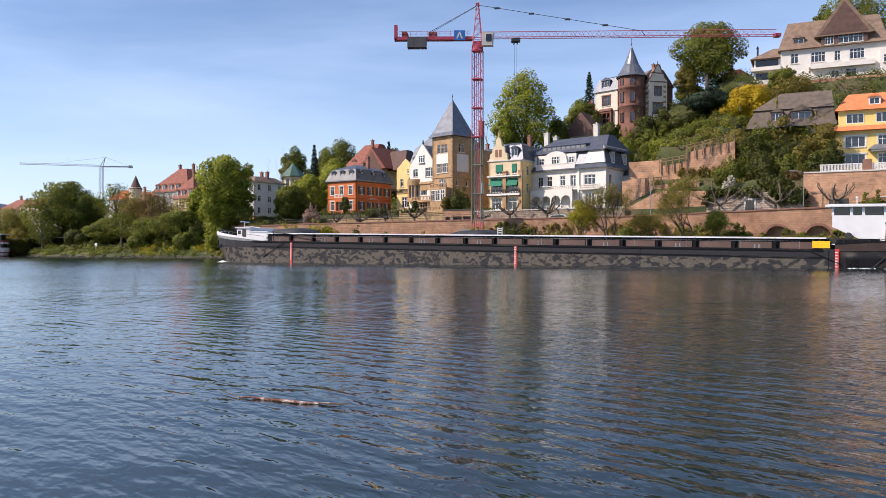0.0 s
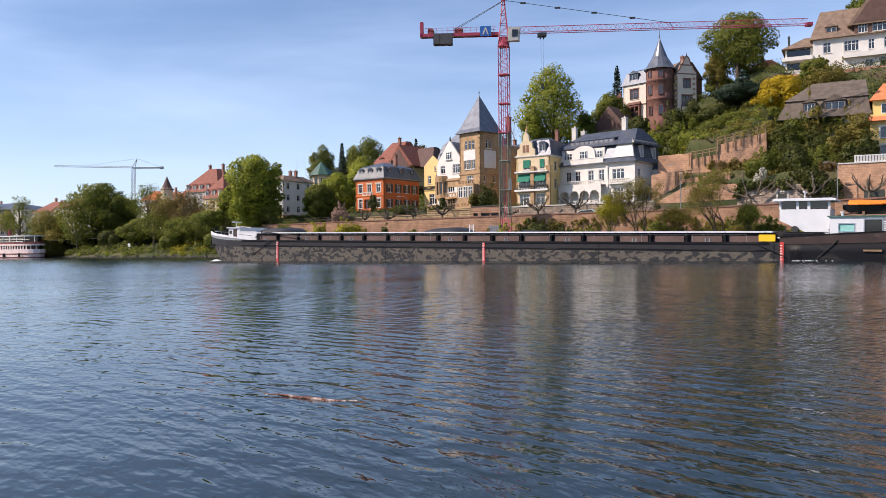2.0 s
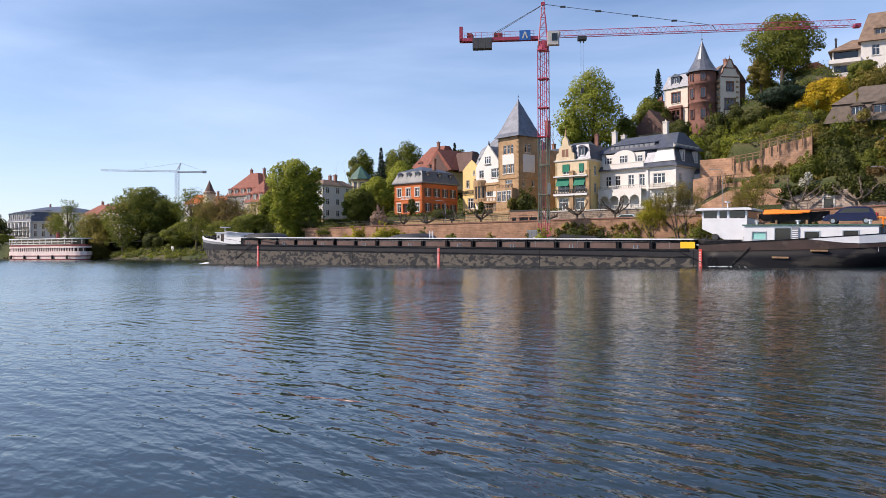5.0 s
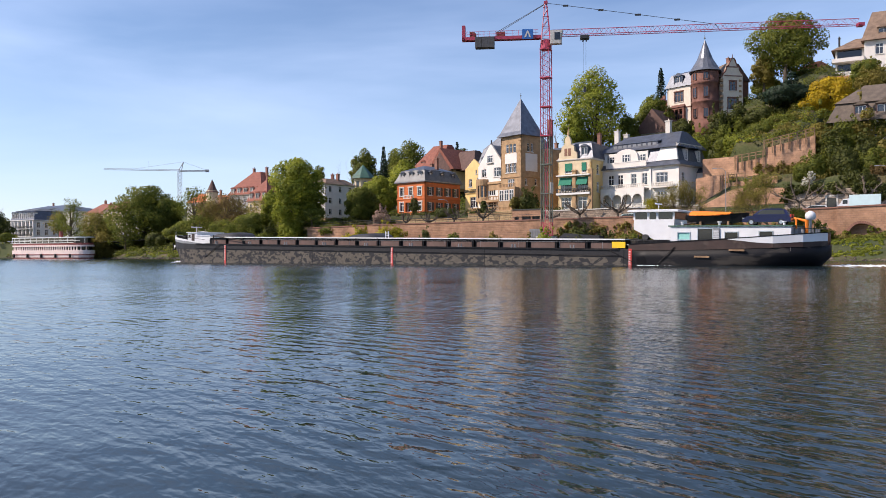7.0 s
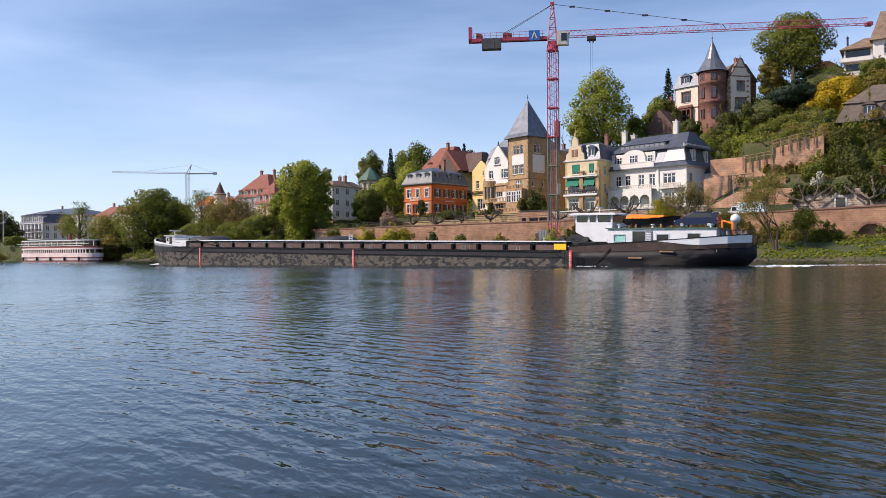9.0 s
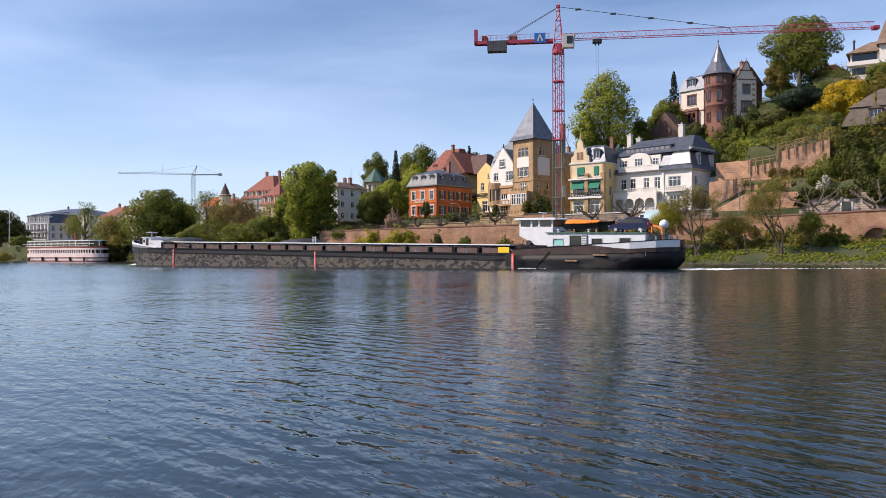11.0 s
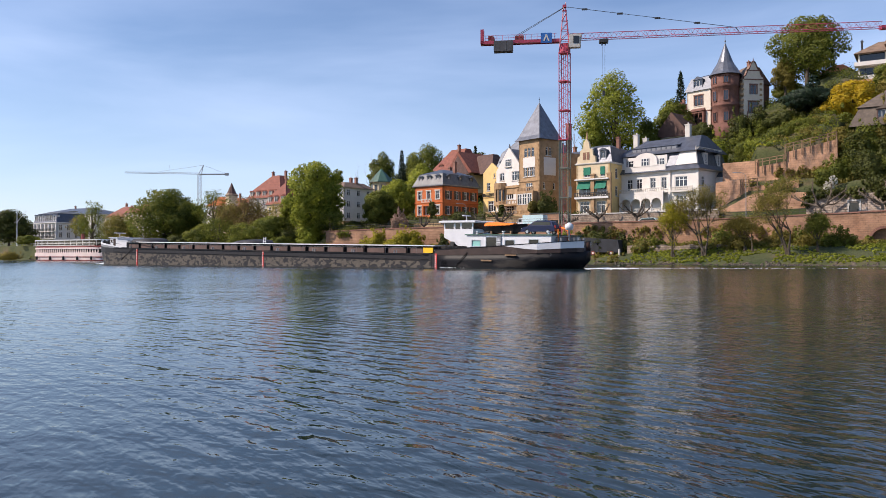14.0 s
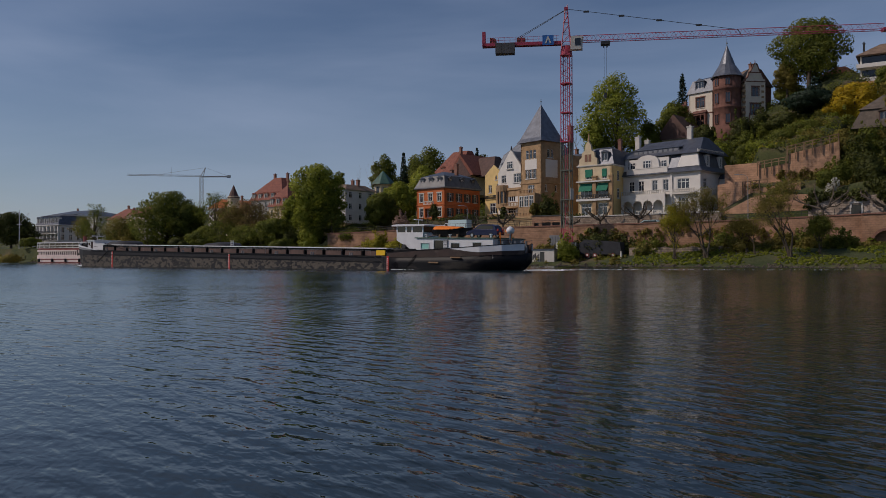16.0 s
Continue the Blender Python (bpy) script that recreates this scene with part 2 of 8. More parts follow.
M["mark_red"] = mat("red_mark_paint", (0.55, 0.045, 0.035), 0.5, 0.1, 2.0)
M["mark_white"] = mat("white_mark_paint", (0.75, 0.73, 0.70), 0.5, 0.08, 2.0)
M["yellow_paint"] = mat("yellow_paint", (0.85, 0.52, 0.01), 0.45, 0.06, 1.0)
M["orange_cloth"] = mat("orange_tarpaulin", (0.80, 0.20, 0.01), 0.7, 0.12, 1.5)
M["turq"] = mat("turquoise_blind", (0.25, 0.55, 0.50), 0.6, 0.08, 2.0)
M["car_blue"] = mat("dark_blue_car_paint", (0.005, 0.008, 0.045), 0.25, 0.1, 1.0, bump=0.0, spec=0.5)
M["rubber"] = mat("black_rubber", (0.02, 0.02, 0.02), 0.8, 0.2, 3.0)
M["chrome"] = mat("dull_metal", (0.55, 0.56, 0.57), 0.35, 0.1, 2.0, metal=1.0, bump=0.0)
M["crane_red"] = mat("crane_red_paint", (0.40, 0.045, 0.085), 0.45, 0.12, 0.6)
M["crane_grey"] = mat("crane_grey_green_steel", (0.17, 0.19, 0.15), 0.55, 0.15, 0.6)
M["concrete"] = mat("concrete_ballast", (0.075, 0.075, 0.08), 0.85, 0.15, 0.8)
M["crane_blue"] = mat("blue_banner", (0.02, 0.13, 0.42), 0.5, 0.06, 1.0)
M["pink_white"] = mat("pinkish_white_boat_paint", (0.70, 0.57, 0.53), 0.5, 0.07, 0.6)
M["boat_red"] = mat("dark_red_boat_paint", (0.22, 0.05, 0.04), 0.5, 0.15, 0.8)
M["far_steel"] = mat("pale_crane_steel", (0.28, 0.29, 0.31), 0.5, 0.08, 0.6)
M["foam"] = mat("white_foam", (0.62, 0.65, 0.66), 0.9, 0.12, 2.0, 9.0, 0.6)
M["log"] = mat("wet_log_bark", (0.16, 0.055, 0.03), 0.35, 0.35, 6.0, 40.0, 0.8, second=(0.62, 0.50, 0.42), amount=0.56)


def worn_hull():
    """Black boot-top paint worn off in upright flakes down to a pale grey-brown primer, under a dark grey strake."""
    m = bpy.data.materials.new("worn_hull_paint")
    m.use_nodes = True
    nd, ln = m.node_tree.nodes, m.node_tree.links
    bsdf = nd["Principled BSDF"]
    co, mp = nd.new("ShaderNodeTexCoord"), nd.new("ShaderNodeMapping")
    mp.inputs["Scale"].default_value = (0.60, 1.0, 0.95)
    ln.new(co.outputs["Object"], mp.inputs["Vector"])
    n1 = nd.new("ShaderNodeTexNoise")
    n1.inputs["Scale"].default_value, n1.inputs["Detail"].default_value, n1.inputs["Roughness"].default_value = 1.7, 5.0, 0.6
    n1.inputs["Distortion"].default_value = 0.6
    ln.new(mp.outputs["Vector"], n1.inputs["Vector"])
    sep = nd.new("ShaderNodeSeparateXYZ")
    ln.new(co.outputs["Object"], sep.inputs[0])
    # the worn belt lies between the fenders' rub and the water
    belt = nd.new("ShaderNodeMapRange")
    belt.inputs["From Min"].default_value, belt.inputs["From Max"].default_value = 1.36, 1.46
    belt.inputs["To Min"].default_value, belt.inputs["To Max"].default_value = 0.0, 0.35
    ln.new(sep.outputs["Z"], belt.inputs["Value"])
    sub = nd.new("ShaderNodeMath")
    sub.operation = "SUBTRACT"
    ln.new(n1.outputs["Fac"], sub.inputs[0])
    ln.new(belt.outputs["Result"], sub.inputs[1])
    r = nd.new("ShaderNodeValToRGB")
    r.color_ramp.elements[0].position, r.color_ramp.elements[1].position = 0.475, 0.500
    ln.new(sub.outputs[0], r.inputs["Fac"])
    n2 = nd.new("ShaderNodeTexNoise")
    n2.inputs["Scale"].default_value, n2.inputs["Detail"].default_value = 5.0, 6.0
    ln.new(mp.outputs["Vector"], n2.inputs["Vector"])
    pale, dark = nd.new("ShaderNodeValToRGB"), nd.new("ShaderNodeValToRGB")
    pale.color_ramp.elements[0].color, pale.color_ramp.elements[1].color = (0.055, 0.048, 0.040, 1), (0.150, 0.130, 0.105, 1)
    dark.color_ramp.elements[0].color, dark.color_ramp.elements[1].color = (0.012, 0.012, 0.014, 1), (0.036, 0.036, 0.040, 1)
    for q in (pale, dark):
        ln.new(n2.outputs["Fac"], q.inputs["Fac"])
    mx = nd.new("ShaderNodeMix")
    mx.data_type = "RGBA"
    ln.new(r.outputs["Color"], mx.inputs["Factor"])
    ln.new(dark.outputs["Color"], mx.inputs["A"])
    ln.new(pale.outputs["Color"], mx.inputs["B"])
    ln.new(mx.outputs["Result"], bsdf.inputs["Base Color"])
    bsdf.inputs["Roughness"].default_value = 0.62
    bsdf.inputs["Specular IOR Level"].default_value = 0.25
    return m


M["worn"] = worn_hull()


FACET_TILT, LEE = 0.050, 1.0        # added normal tilt in mid-river, lifting reflections; force of the ripples by the quay


def water_mat():
    m = bpy.data.materials.new("river_water")
    m.use_nodes = True
    nd, ln = m.node_tree.nodes, m.node_tree.links
    bsdf = nd["Principled BSDF"]
    co, sp = nd.new("ShaderNodeTexCoord"), nd.new("ShaderNodeSeparateXYZ")
    ln.new(co.outputs["Object"], sp.inputs[0])

    def maths(op, a, b, c=None):
        k = nd.new("ShaderNodeMath")
        k.operation = op
        for i, v in enumerate((a, b, c)):
            if v is None:
                continue
            if isinstance(v, (int, float)):
                k.inputs[i].default_value = v
            else:
                ln.new(v, k.inputs[i])
        return k.outputs[0]

    def spread(v, x0, x1, y0, y1):
        k = nd.new("ShaderNodeMapRange")
        for name, q in (("From Min", x0), ("From Max", x1), ("To Min", y0), ("To Max", y1)):
            k.inputs[name].default_value = q
        ln.new(v, k.inputs["Value"])
        return k.outputs["Result"]

    def ripples(length, stretch, turn, detail=1.5, twist=0.4):
        """Crests of this wave length that run at the angle turn."""
        mp, ns = nd.new("ShaderNodeMapping"), nd.new("ShaderNodeTexNoise")
        mp.vector_type = "TEXTURE"
        mp.inputs["Rotation"].default_value = (0, 0, radians(turn))
        mp.inputs["Scale"].default_value = (length * stretch, length, length)
        ln.new(co.outputs["Object"], mp.inputs["Vector"])
        ns.inputs["Scale"].default_value, ns.inputs["Detail"].default_value, ns.inputs["Roughness"].default_value = 1.0, detail, 0.45
        ns.inputs["Distortion"].default_value = twist
        ln.new(mp.outputs["Vector"], ns.inputs["Vector"])
        return ns.outputs["Fac"]

    # wind ripples in several sizes; lengths and heights in metres
    total = 0.0
    for length, stretch, turn, height in ((0.20, 2.8, -50, 0.026), (0.46, 2.8, -40, 0.030), (0.10, 2.2, -62, 0.014), (0.27, 2.2, -10, 0.011), (1.1, 2.4, -34, 0.014), (9.0, 1.8, 15, 0.10)):
        total = maths("MULTIPLY_ADD", ripples(length, stretch, turn), height, total)
    # two trains of short waves, left by passing boats, in patches
    for turn, scale, height in ((46, 0.72, 0.012), (100, 0.60, 0.004)):
        mp, wv, pt = nd.new("ShaderNodeMapping"), nd.new("ShaderNodeTexWave"), nd.new("ShaderNodeTexNoise")
        mp.inputs["Rotation"].default_value = (0, 0, radians(-turn))
        ln.new(co.outputs["Object"], mp.inputs["Vector"])
        ln.new(mp.outputs["Vector"], wv.inputs["Vector"])
        wv.inputs["Scale"].default_value, wv.inputs["Distortion"].default_value = scale, 4.0
        wv.inputs["Detail"].default_value, wv.inputs["Detail Scale"].default_value = 2.0, 0.7
        pt.inputs["Scale"].default_value = 0.13
        ln.new(co.outputs["Object"], pt.inputs["Vector"])
        total = maths("MULTIPLY_ADD", wv.outputs["Fac"], spread(pt.outputs["Fac"], 0.38, 0.62, 0.15 * height, height), total)
    # gusts; short waves break on the quay and die away towards mid-river
    gust = nd.new("ShaderNodeTexNoise")
    gust.inputs["Scale"].default_value, gust.inputs["Detail"].default_value = 0.05, 3.0
    ln.new(co.outputs["Object"], gust.inputs["Vector"])
    force = maths("MULTIPLY", spread(gust.outputs["Fac"], 0.35, 0.65, 0.6, 1.3), spread(sp.outputs["Y"], 5.0, 20.0, LEE, 0.40))
    waves = maths("MULTIPLY", force, total)
    # added ramp tilts normals to raise reflections; grows from quay to mid-river, then stays
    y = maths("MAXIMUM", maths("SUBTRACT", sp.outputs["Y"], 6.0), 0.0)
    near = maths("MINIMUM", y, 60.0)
    curve = maths("MULTIPLY", maths("POWER", near, 1.7), FACET_TILT / (1.7 * 60.0 ** 0.7))
    tilt_height = maths("MULTIPLY_ADD", maths("SUBTRACT", y, near), FACET_TILT, curve)
    b = nd.new("ShaderNodeBump")
    b.inputs["Strength"].default_value, b.inputs["Distance"].default_value = 1.0, 1.0
    ln.new(maths("ADD", waves, tilt_height), b.inputs["Height"])
    ln.new(b.outputs["Normal"], bsdf.inputs["Normal"])
    bsdf.inputs["Base Color"].default_value = (0.010, 0.020, 0.024, 1)
    ln.new(spread(sp.outputs["Y"], 6.0, 90.0, 0.05, 0.11), bsdf.inputs["Roughness"])
    bsdf.inputs["IOR"].default_value = 1.333
    bsdf.inputs["Specular IOR Level"].default_value = 0.5
    return m


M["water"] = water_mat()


def ground_mat():
    m = bpy.data.materials.new("hillside_ground")
    m.use_nodes = True
    nd, ln = m.node_tree.nodes, m.node_tree.links
    bsdf = nd["Principled BSDF"]
    co = nd.new("ShaderNodeTexCoord")
    n1, n2 = nd.new("ShaderNodeTexNoise"), nd.new("ShaderNodeTexNoise")
    n1.inputs["Scale"].default_value, n1.inputs["Detail"].default_value = 0.16, 6.0
    n2.inputs["Scale"].default_value, n2.inputs["Detail"].default_value = 2.5, 6.0
    for q in (n1, n2):
        ln.new(co.outputs["Object"], q.inputs["Vector"])
    r = nd.new("ShaderNodeValToRGB")
    e = r.color_ramp.elements
    e[0].position, e[0].color = 0.35, (0.030, 0.045, 0.010, 1)
    e[1].position, e[1].color = 0.68, (0.12, 0.085, 0.05, 1)
    mid = e.new(0.52)
    mid.color = (0.060, 0.068, 0.02, 1)
    ln.new(n1.outputs["Fac"], r.inputs["Fac"])
    k = nd.new("ShaderNodeMix")
    k.data_type, k.blend_type = "RGBA", "MULTIPLY"
    k.inputs["Factor"].default_value = 1.0
    mr = nd.new("ShaderNodeMapRange")
    mr.inputs["To Min"].default_value, mr.inputs["To Max"].default_value = 0.55, 1.45
    ln.new(n2.outputs["Fac"], mr.inputs["Value"])
    ln.new(r.outputs["Color"], k.inputs["A"])
    ln.new(mr.outputs["Result"], k.inputs["B"])
    ln.new(k.outputs["Result"], bsdf.inputs["Base Color"])
    b = nd.new("ShaderNodeBump")
    b.inputs["Strength"].default_value, b.inputs["Distance"].default_value = 0.8, 0.3
    ln.new(n2.outputs["Fac"], b.inputs["Height"])
    ln.new(b.outputs["Normal"], bsdf.inputs["Normal"])
    bsdf.inputs["Roughness"].default_value = 0.95
    return m


M["ground"] = ground_mat()

# ---- ground, river, walls ----
SHORE = [(-900, 120), (-400, 60), (-170, 19), (-150, 18), (-108, 14), (-97, 5), (-40, 0), (0, 1), (25, 2), (50, -3), (80, -6), (140, -8), (900, -10)]
STEEP = [(-400, 0.0), (-160, 0.02), (-90, 0.10), (-50, 0.16), (-10, 0.22), (15, 0.40), (32, 0.62), (60, 0.90), (95, 0.92), (160, 0.95), (400, 0.6), (900, 0.4)]


def road_z(s):
    return knots([(-400, 3.5), (-160, 4.0), (-60, 6.3), (-20, 7.0), (50, 7.4), (85, 8.3), (200, 9.0)], s) - 0.6


def terrain(s, n):
    q = n - knots(SHORE, s)
    zr = road_z(s)
    wall = knots([(-46, 0.0), (-34, 1.0)], s)            # right of here a wall holds the road
    bank = knots([(-12, -2.4), (0, -0.1), (0.8, 0.45), (3, 1.0), (6, 1.7), (10, 2.9)], q)
    slope = knots([(-12, -2.4), (0, -0.1), (0.8, 0.5), (3, 1.3), (7, 2.4), (14, zr - 0.6), (16, zr)], q)
    if n < 11.8:
        low = bank if q < 10 else knots([(10, 2.9), (14, 3.2)], q)
        return low * wall + (1 - wall) * slope
    flat = zr if wall > 0.5 else min(zr, slope) if q < 16 else zr
    if n <= 21.6:
        return flat
    top = zr + 3.2 * knots([(-60, 0.4), (-30, 1.0)], s)
    right = knots([(44, 0.0), (50, 1.0)], s)
    garden = zr + (top - zr) * min(1, (n - 21.6) / 1.0)
    hill = max(0.0, min(n, 80) - 42) * knots(STEEP, s) + max(0.0, n - 80) * 0.10
    base = garden + hill
    # the terraced slope on the right
    terr = zr + 0.6 + knots([(21.6, 0.0), (23.0, 0.6), (24.6, 4.0), (30.5, 7.5), (34.5, 9.5), (36.0, 15.0), (42, 17.0)], n) if n < 42 else zr + 17.6 + (min(n, 78) - 42) * knots([(50, 0.25), (62, 0.55), (95, 0.55)], s)
    deep = zr + 0.6 + knots([(21.6, 0.0), (23.0, 0.4), (24.2, 6.4), (47, 7.2), (50, 9.5), (72, 32.0), (80, 34.0)], n)   # level terraces under the right-hand houses
    k = knots([(62, 0.0), (67, 1.0)], s)
    terr = terr * (1 - k) + deep * k
    if k >= 1.0:
        base = deep
    out = base * (1 - right) + max(base, terr) * right * (1 - k) + terr * right * k
    return min(out, 120 + 0.02 * n)


def ground():
    ss = sorted({*np.linspace(-150, 110, 131).tolist(), *np.linspace(-900, -150, 40).tolist(), *np.linspace(110, 900, 36).tolist()})
    ns = sorted({*np.arange(-16, 48, 0.8).tolist(), 11.7, 11.8, 21.6, 22.6, *np.linspace(48, 140, 32).tolist(), *np.linspace(140, 420, 20).tolist(), 700, 1400, 2600, *np.linspace(-220, -16, 5).tolist(), -420, -420 + 260})
    ns = sorted(set(round(v, 3) for v in ns))
    verts, faces = [], []
    for s in ss:
        for n in ns:
            z = terrain(s, n) if n > -60 else knots([(-420, 9), (-300, 6), (-170, 1.2), (-152, -0.4), (-140, -2.4), (-60, -2.4)], n)
            if n > 30:
                z += 0.5 * noise.noise(Vector((s * 0.12, n * 0.12, 0)))
            elif 0 < n < 11:
                z += 0.22 * noise.noise(Vector((s * 0.5, n * 0.5, 3)))
            verts.append(W(s, n, z))
    k = len(ns)
    for i in range(len(ss) - 1):
        for j in range(k - 1):
            a = i * k + j
            faces.append((a, a + k, a + k + 1, a + 1))
    me = bpy.data.meshes.new("ground")
    me.from_pydata(verts, [], faces)
    me.materials.append(M["ground"])
    me.shade_smooth()
    tagged(new("ground", me), "grassy earth bank and wooded hillside", "ground", kind="structure")


ground()


def river():
    """One sheet from bank to bank."""
    bm = bmesh.new()
    xs = [-1500, -800, -400, -250, -150, -80, -40, 0, 40, 80, 150, 250, 400, 800, 1500]
    ys = [-300, -100, -30, 0, 30, 60, 100, 150, 200, 280, 400, 700, 1200]
    vs = [[bm.verts.new((x, y, 0)) for y in ys] for x in xs]
    for i in range(len(xs) - 1):
        for j in range(len(ys) - 1):
            bm.faces.new((vs[i][j], vs[i + 1][j], vs[i + 1][j + 1], vs[i][j + 1]))
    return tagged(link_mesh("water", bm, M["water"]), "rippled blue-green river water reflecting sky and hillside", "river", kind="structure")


water = river()

# ---- houses ----
SHARED = {}


def shared(key, make, material):
    """Mesh data built once and used by every alike piece."""
    if key not in SHARED:
        ob = link_mesh(key[0], make(), material)
        SHARED[key] = ob.data
        bpy.data.objects.remove(ob)
    return SHARED[key]


def piece(name, key, make, material, parent, m, label=""):
    ob = new(name, shared((name, *key), make, material))
    ob.parent, ob.matrix_basis = parent, m
    return tagged(ob, label) if label else ob


FRONT = Matrix.Identity(4)


def right_side(w, y0=0.0):
    return Matrix.Translation((w, y0, 0)) @ Matrix.Rotation(radians(90), 4, "Z")


def left_side(x, y1):
    return Matrix.Translation((x, y1, 0)) @ Matrix.Rotation(radians(-90), 4, "Z")


def wall_face(w, h, holes=(), thick=0.35, z0=0.0):
    """An upright wall in x and z with real openings (x0, x1, z0, z1)."""
    bm = bmesh.new()
    xs = sorted({0.0, w, *[v for o in holes for v in o[:2]]})
    zs = sorted({z0, h, *[v for o in holes for v in o[2:]]})
    inside = lambda x, z: any(o[0] < x < o[1] and o[2] < z < o[3] for o in holes)
    quad = lambda *p: bm.faces.new([bm.verts.new(q) for q in p])
    for x0, x1 in zip(xs, xs[1:]):
        for a, b in zip(zs, zs[1:]):
            if not inside((x0 + x1) / 2, (a + b) / 2):
                quad((x0, 0, a), (x1, 0, a), (x1, 0, b), (x0, 0, b))
                quad((x0, thick, b), (x1, thick, b), (x1, thick, a), (x0, thick, a))
    for x0, x1, a, b in holes:
        quad((x0, 0, a), (x0, thick, a), (x1, thick, a), (x1, 0, a))
        quad((x0, 0, b), (x1, 0, b), (x1, thick, b), (x0, thick, b))
        quad((x0, 0, a), (x0, 0, b), (x0, thick, b), (x0, thick, a))
        quad((x1, 0, a), (x1, thick, a), (x1, thick, b), (x1, 0, b))
    quad((0, 0, z0), (0, 0, h), (0, thick, h), (0, thick, z0))
    quad((w, 0, z0), (w, thick, z0), (w, thick, h), (w, 0, h))
    quad((0, 0, h), (w, 0, h), (w, thick, h), (0, thick, h))
    return bm


def window(parent, m, x, z, w, h, frame_mat="frame", cols=2, surround=None, shutters=False, sill=True, transom=True):
    """A window in its opening: frame with bars, panes behind them, sill, and where it has them surround and shutters."""
    t = 0.09 if w < 1.6 else 0.11

    def bars():
        edges = [-w / 2 + w * i / cols for i in range(cols + 1)]
        levels = [(t, h * 0.66), (h * 0.66 + t * 0.8, h - t)] if transom else [(t, h - t)]
        holes = [(a + w / 2 + (t if i == 0 else t / 2), b + w / 2 - (t if i == cols - 1 else t / 2), z0, z1) for i, (a, b) in enumerate(zip(edges, edges[1:])) for z0, z1 in levels]
        bm = wall_face(w, h, holes, 0.08)
        bmesh.ops.remove_doubles(bm, verts=bm.verts, dist=1e-4)
        bmesh.ops.translate(bm, verts=bm.verts, vec=(-w / 2, 0.10, 0))
        return bm

    at_ = m @ Matrix.Translation((x, 0, z))
    win = piece("window", (w, h, cols, frame_mat, transom), bars, M[frame_mat], parent, at_)
    piece("pane", (w, h), lambda: boxes((-w / 2, w / 2, 0.15, 0.17, 0, h)), M["glass"], win, FRONT)
    if sill:
        piece("sill", (w,), lambda: boxes((-w / 2 - 0.12, w / 2 + 0.12, -0.14, 0.1, -0.14, 0)), M["trim"], win, FRONT)
    if surround:
        d = 0.2
        piece("surround", (w, h, surround), lambda: boxes((-w / 2 - d, -w / 2, -0.06, 0.02, 0, h), (w / 2, w / 2 + d, -0.06, 0.02, 0, h), (-w / 2 - d - 0.08, w / 2 + d + 0.08, -0.12, 0.02, h, h + 0.26)), M[surround], win, FRONT)
    if shutters:
        for sx in (-w / 2 - 0.32, w / 2 + 0.32):
            piece("shutter", (h,), lambda: boxes(*[(-0.28, 0.28, -0.07, -0.02, h * i / 9 + 0.02, h * (i + 1) / 9 - 0.02) for i in range(9)], (-0.3, -0.25, -0.06, -0.01, 0, h), (0.25, 0.3, -0.06, -0.01, 0, h)), M["shutter"], win, Matrix.Translation((sx, 0, 0)))
    return win


def facade(parent, m, w, h, material, rows, **kw):
    """A wall with windows: rows of (x, z, width, height, options)."""
    holes = [(r[0] - r[2] / 2, r[0] + r[2] / 2, r[1], r[1] + r[3]) for r in rows]
    part("wall", wall_face(w, h, holes), M[material], parent, m=m)
    for r in rows:
        window(parent, m, *r[:4], **{**kw, **(r[4] if len(r) > 4 else {})})


def plain_walls(parent, w, d, h, material, x0=0.0, right=False):
    """The walls that look away from the river (and the right one, where it has no windows)."""
    part("wall", wall_face(d, h), M[material], parent, m=left_side(x0, d))
    part("wall", wall_face(w - 0.02, h), M[material], parent, m=Matrix.Translation((x0 + w - 0.01, d, 0)) @ Matrix.Rotation(radians(180), 4, "Z"))
    if right:
        part("wall", wall_face(d, h), M[material], parent, m=right_side(x0 + w))


def roof(parent, material, rings, name="roof", label=""):
    """A roof from rectangles (x0, x1, y0, y1, z), eaves first."""
    bm = bmesh.new()
    solid(bm, [[(x0, y0, z), (x1, y0, z), (x1, y1, z), (x0, y1, z)] for x0, x1, y0, y1, z in rings])
    bmesh.ops.remove_doubles(bm, verts=bm.verts, dist=1e-4)
    return part(name, bm, M[material], parent, label)


def band(parent, x0, x1, y0, y1, z0, z1, material="trim", name="cornice", out=0.22):
    """A moulding that runs round a block."""
    bm = bmesh.new()
    solid(bm, [[(x0 - o, y0 - o, z), (x1 + o, y0 - o, z), (x1 + o, y1 + o, z), (x0 - o, y1 + o, z)] for o, z in ((out * 0.4, z0), (out, z0 + (z1 - z0) * 0.4), (out, z1))])
    return part(name, bm, M[material], parent)


def chimney(parent, x, y, z0, z1, material="red_sand", w=0.7):
    bm = boxes((x - w / 2, x + w / 2, y - w / 2, y + w / 2, z0, z1), (x - w / 2 - 0.1, x + w / 2 + 0.1, y - w / 2 - 0.1, y + w / 2 + 0.1, z1, z1 + 0.18))
    tube(bm, (x, y, z1 + 0.18), (x, y, z1 + 0.55), 0.13)
    return part("chimney", bm, M[material], parent)


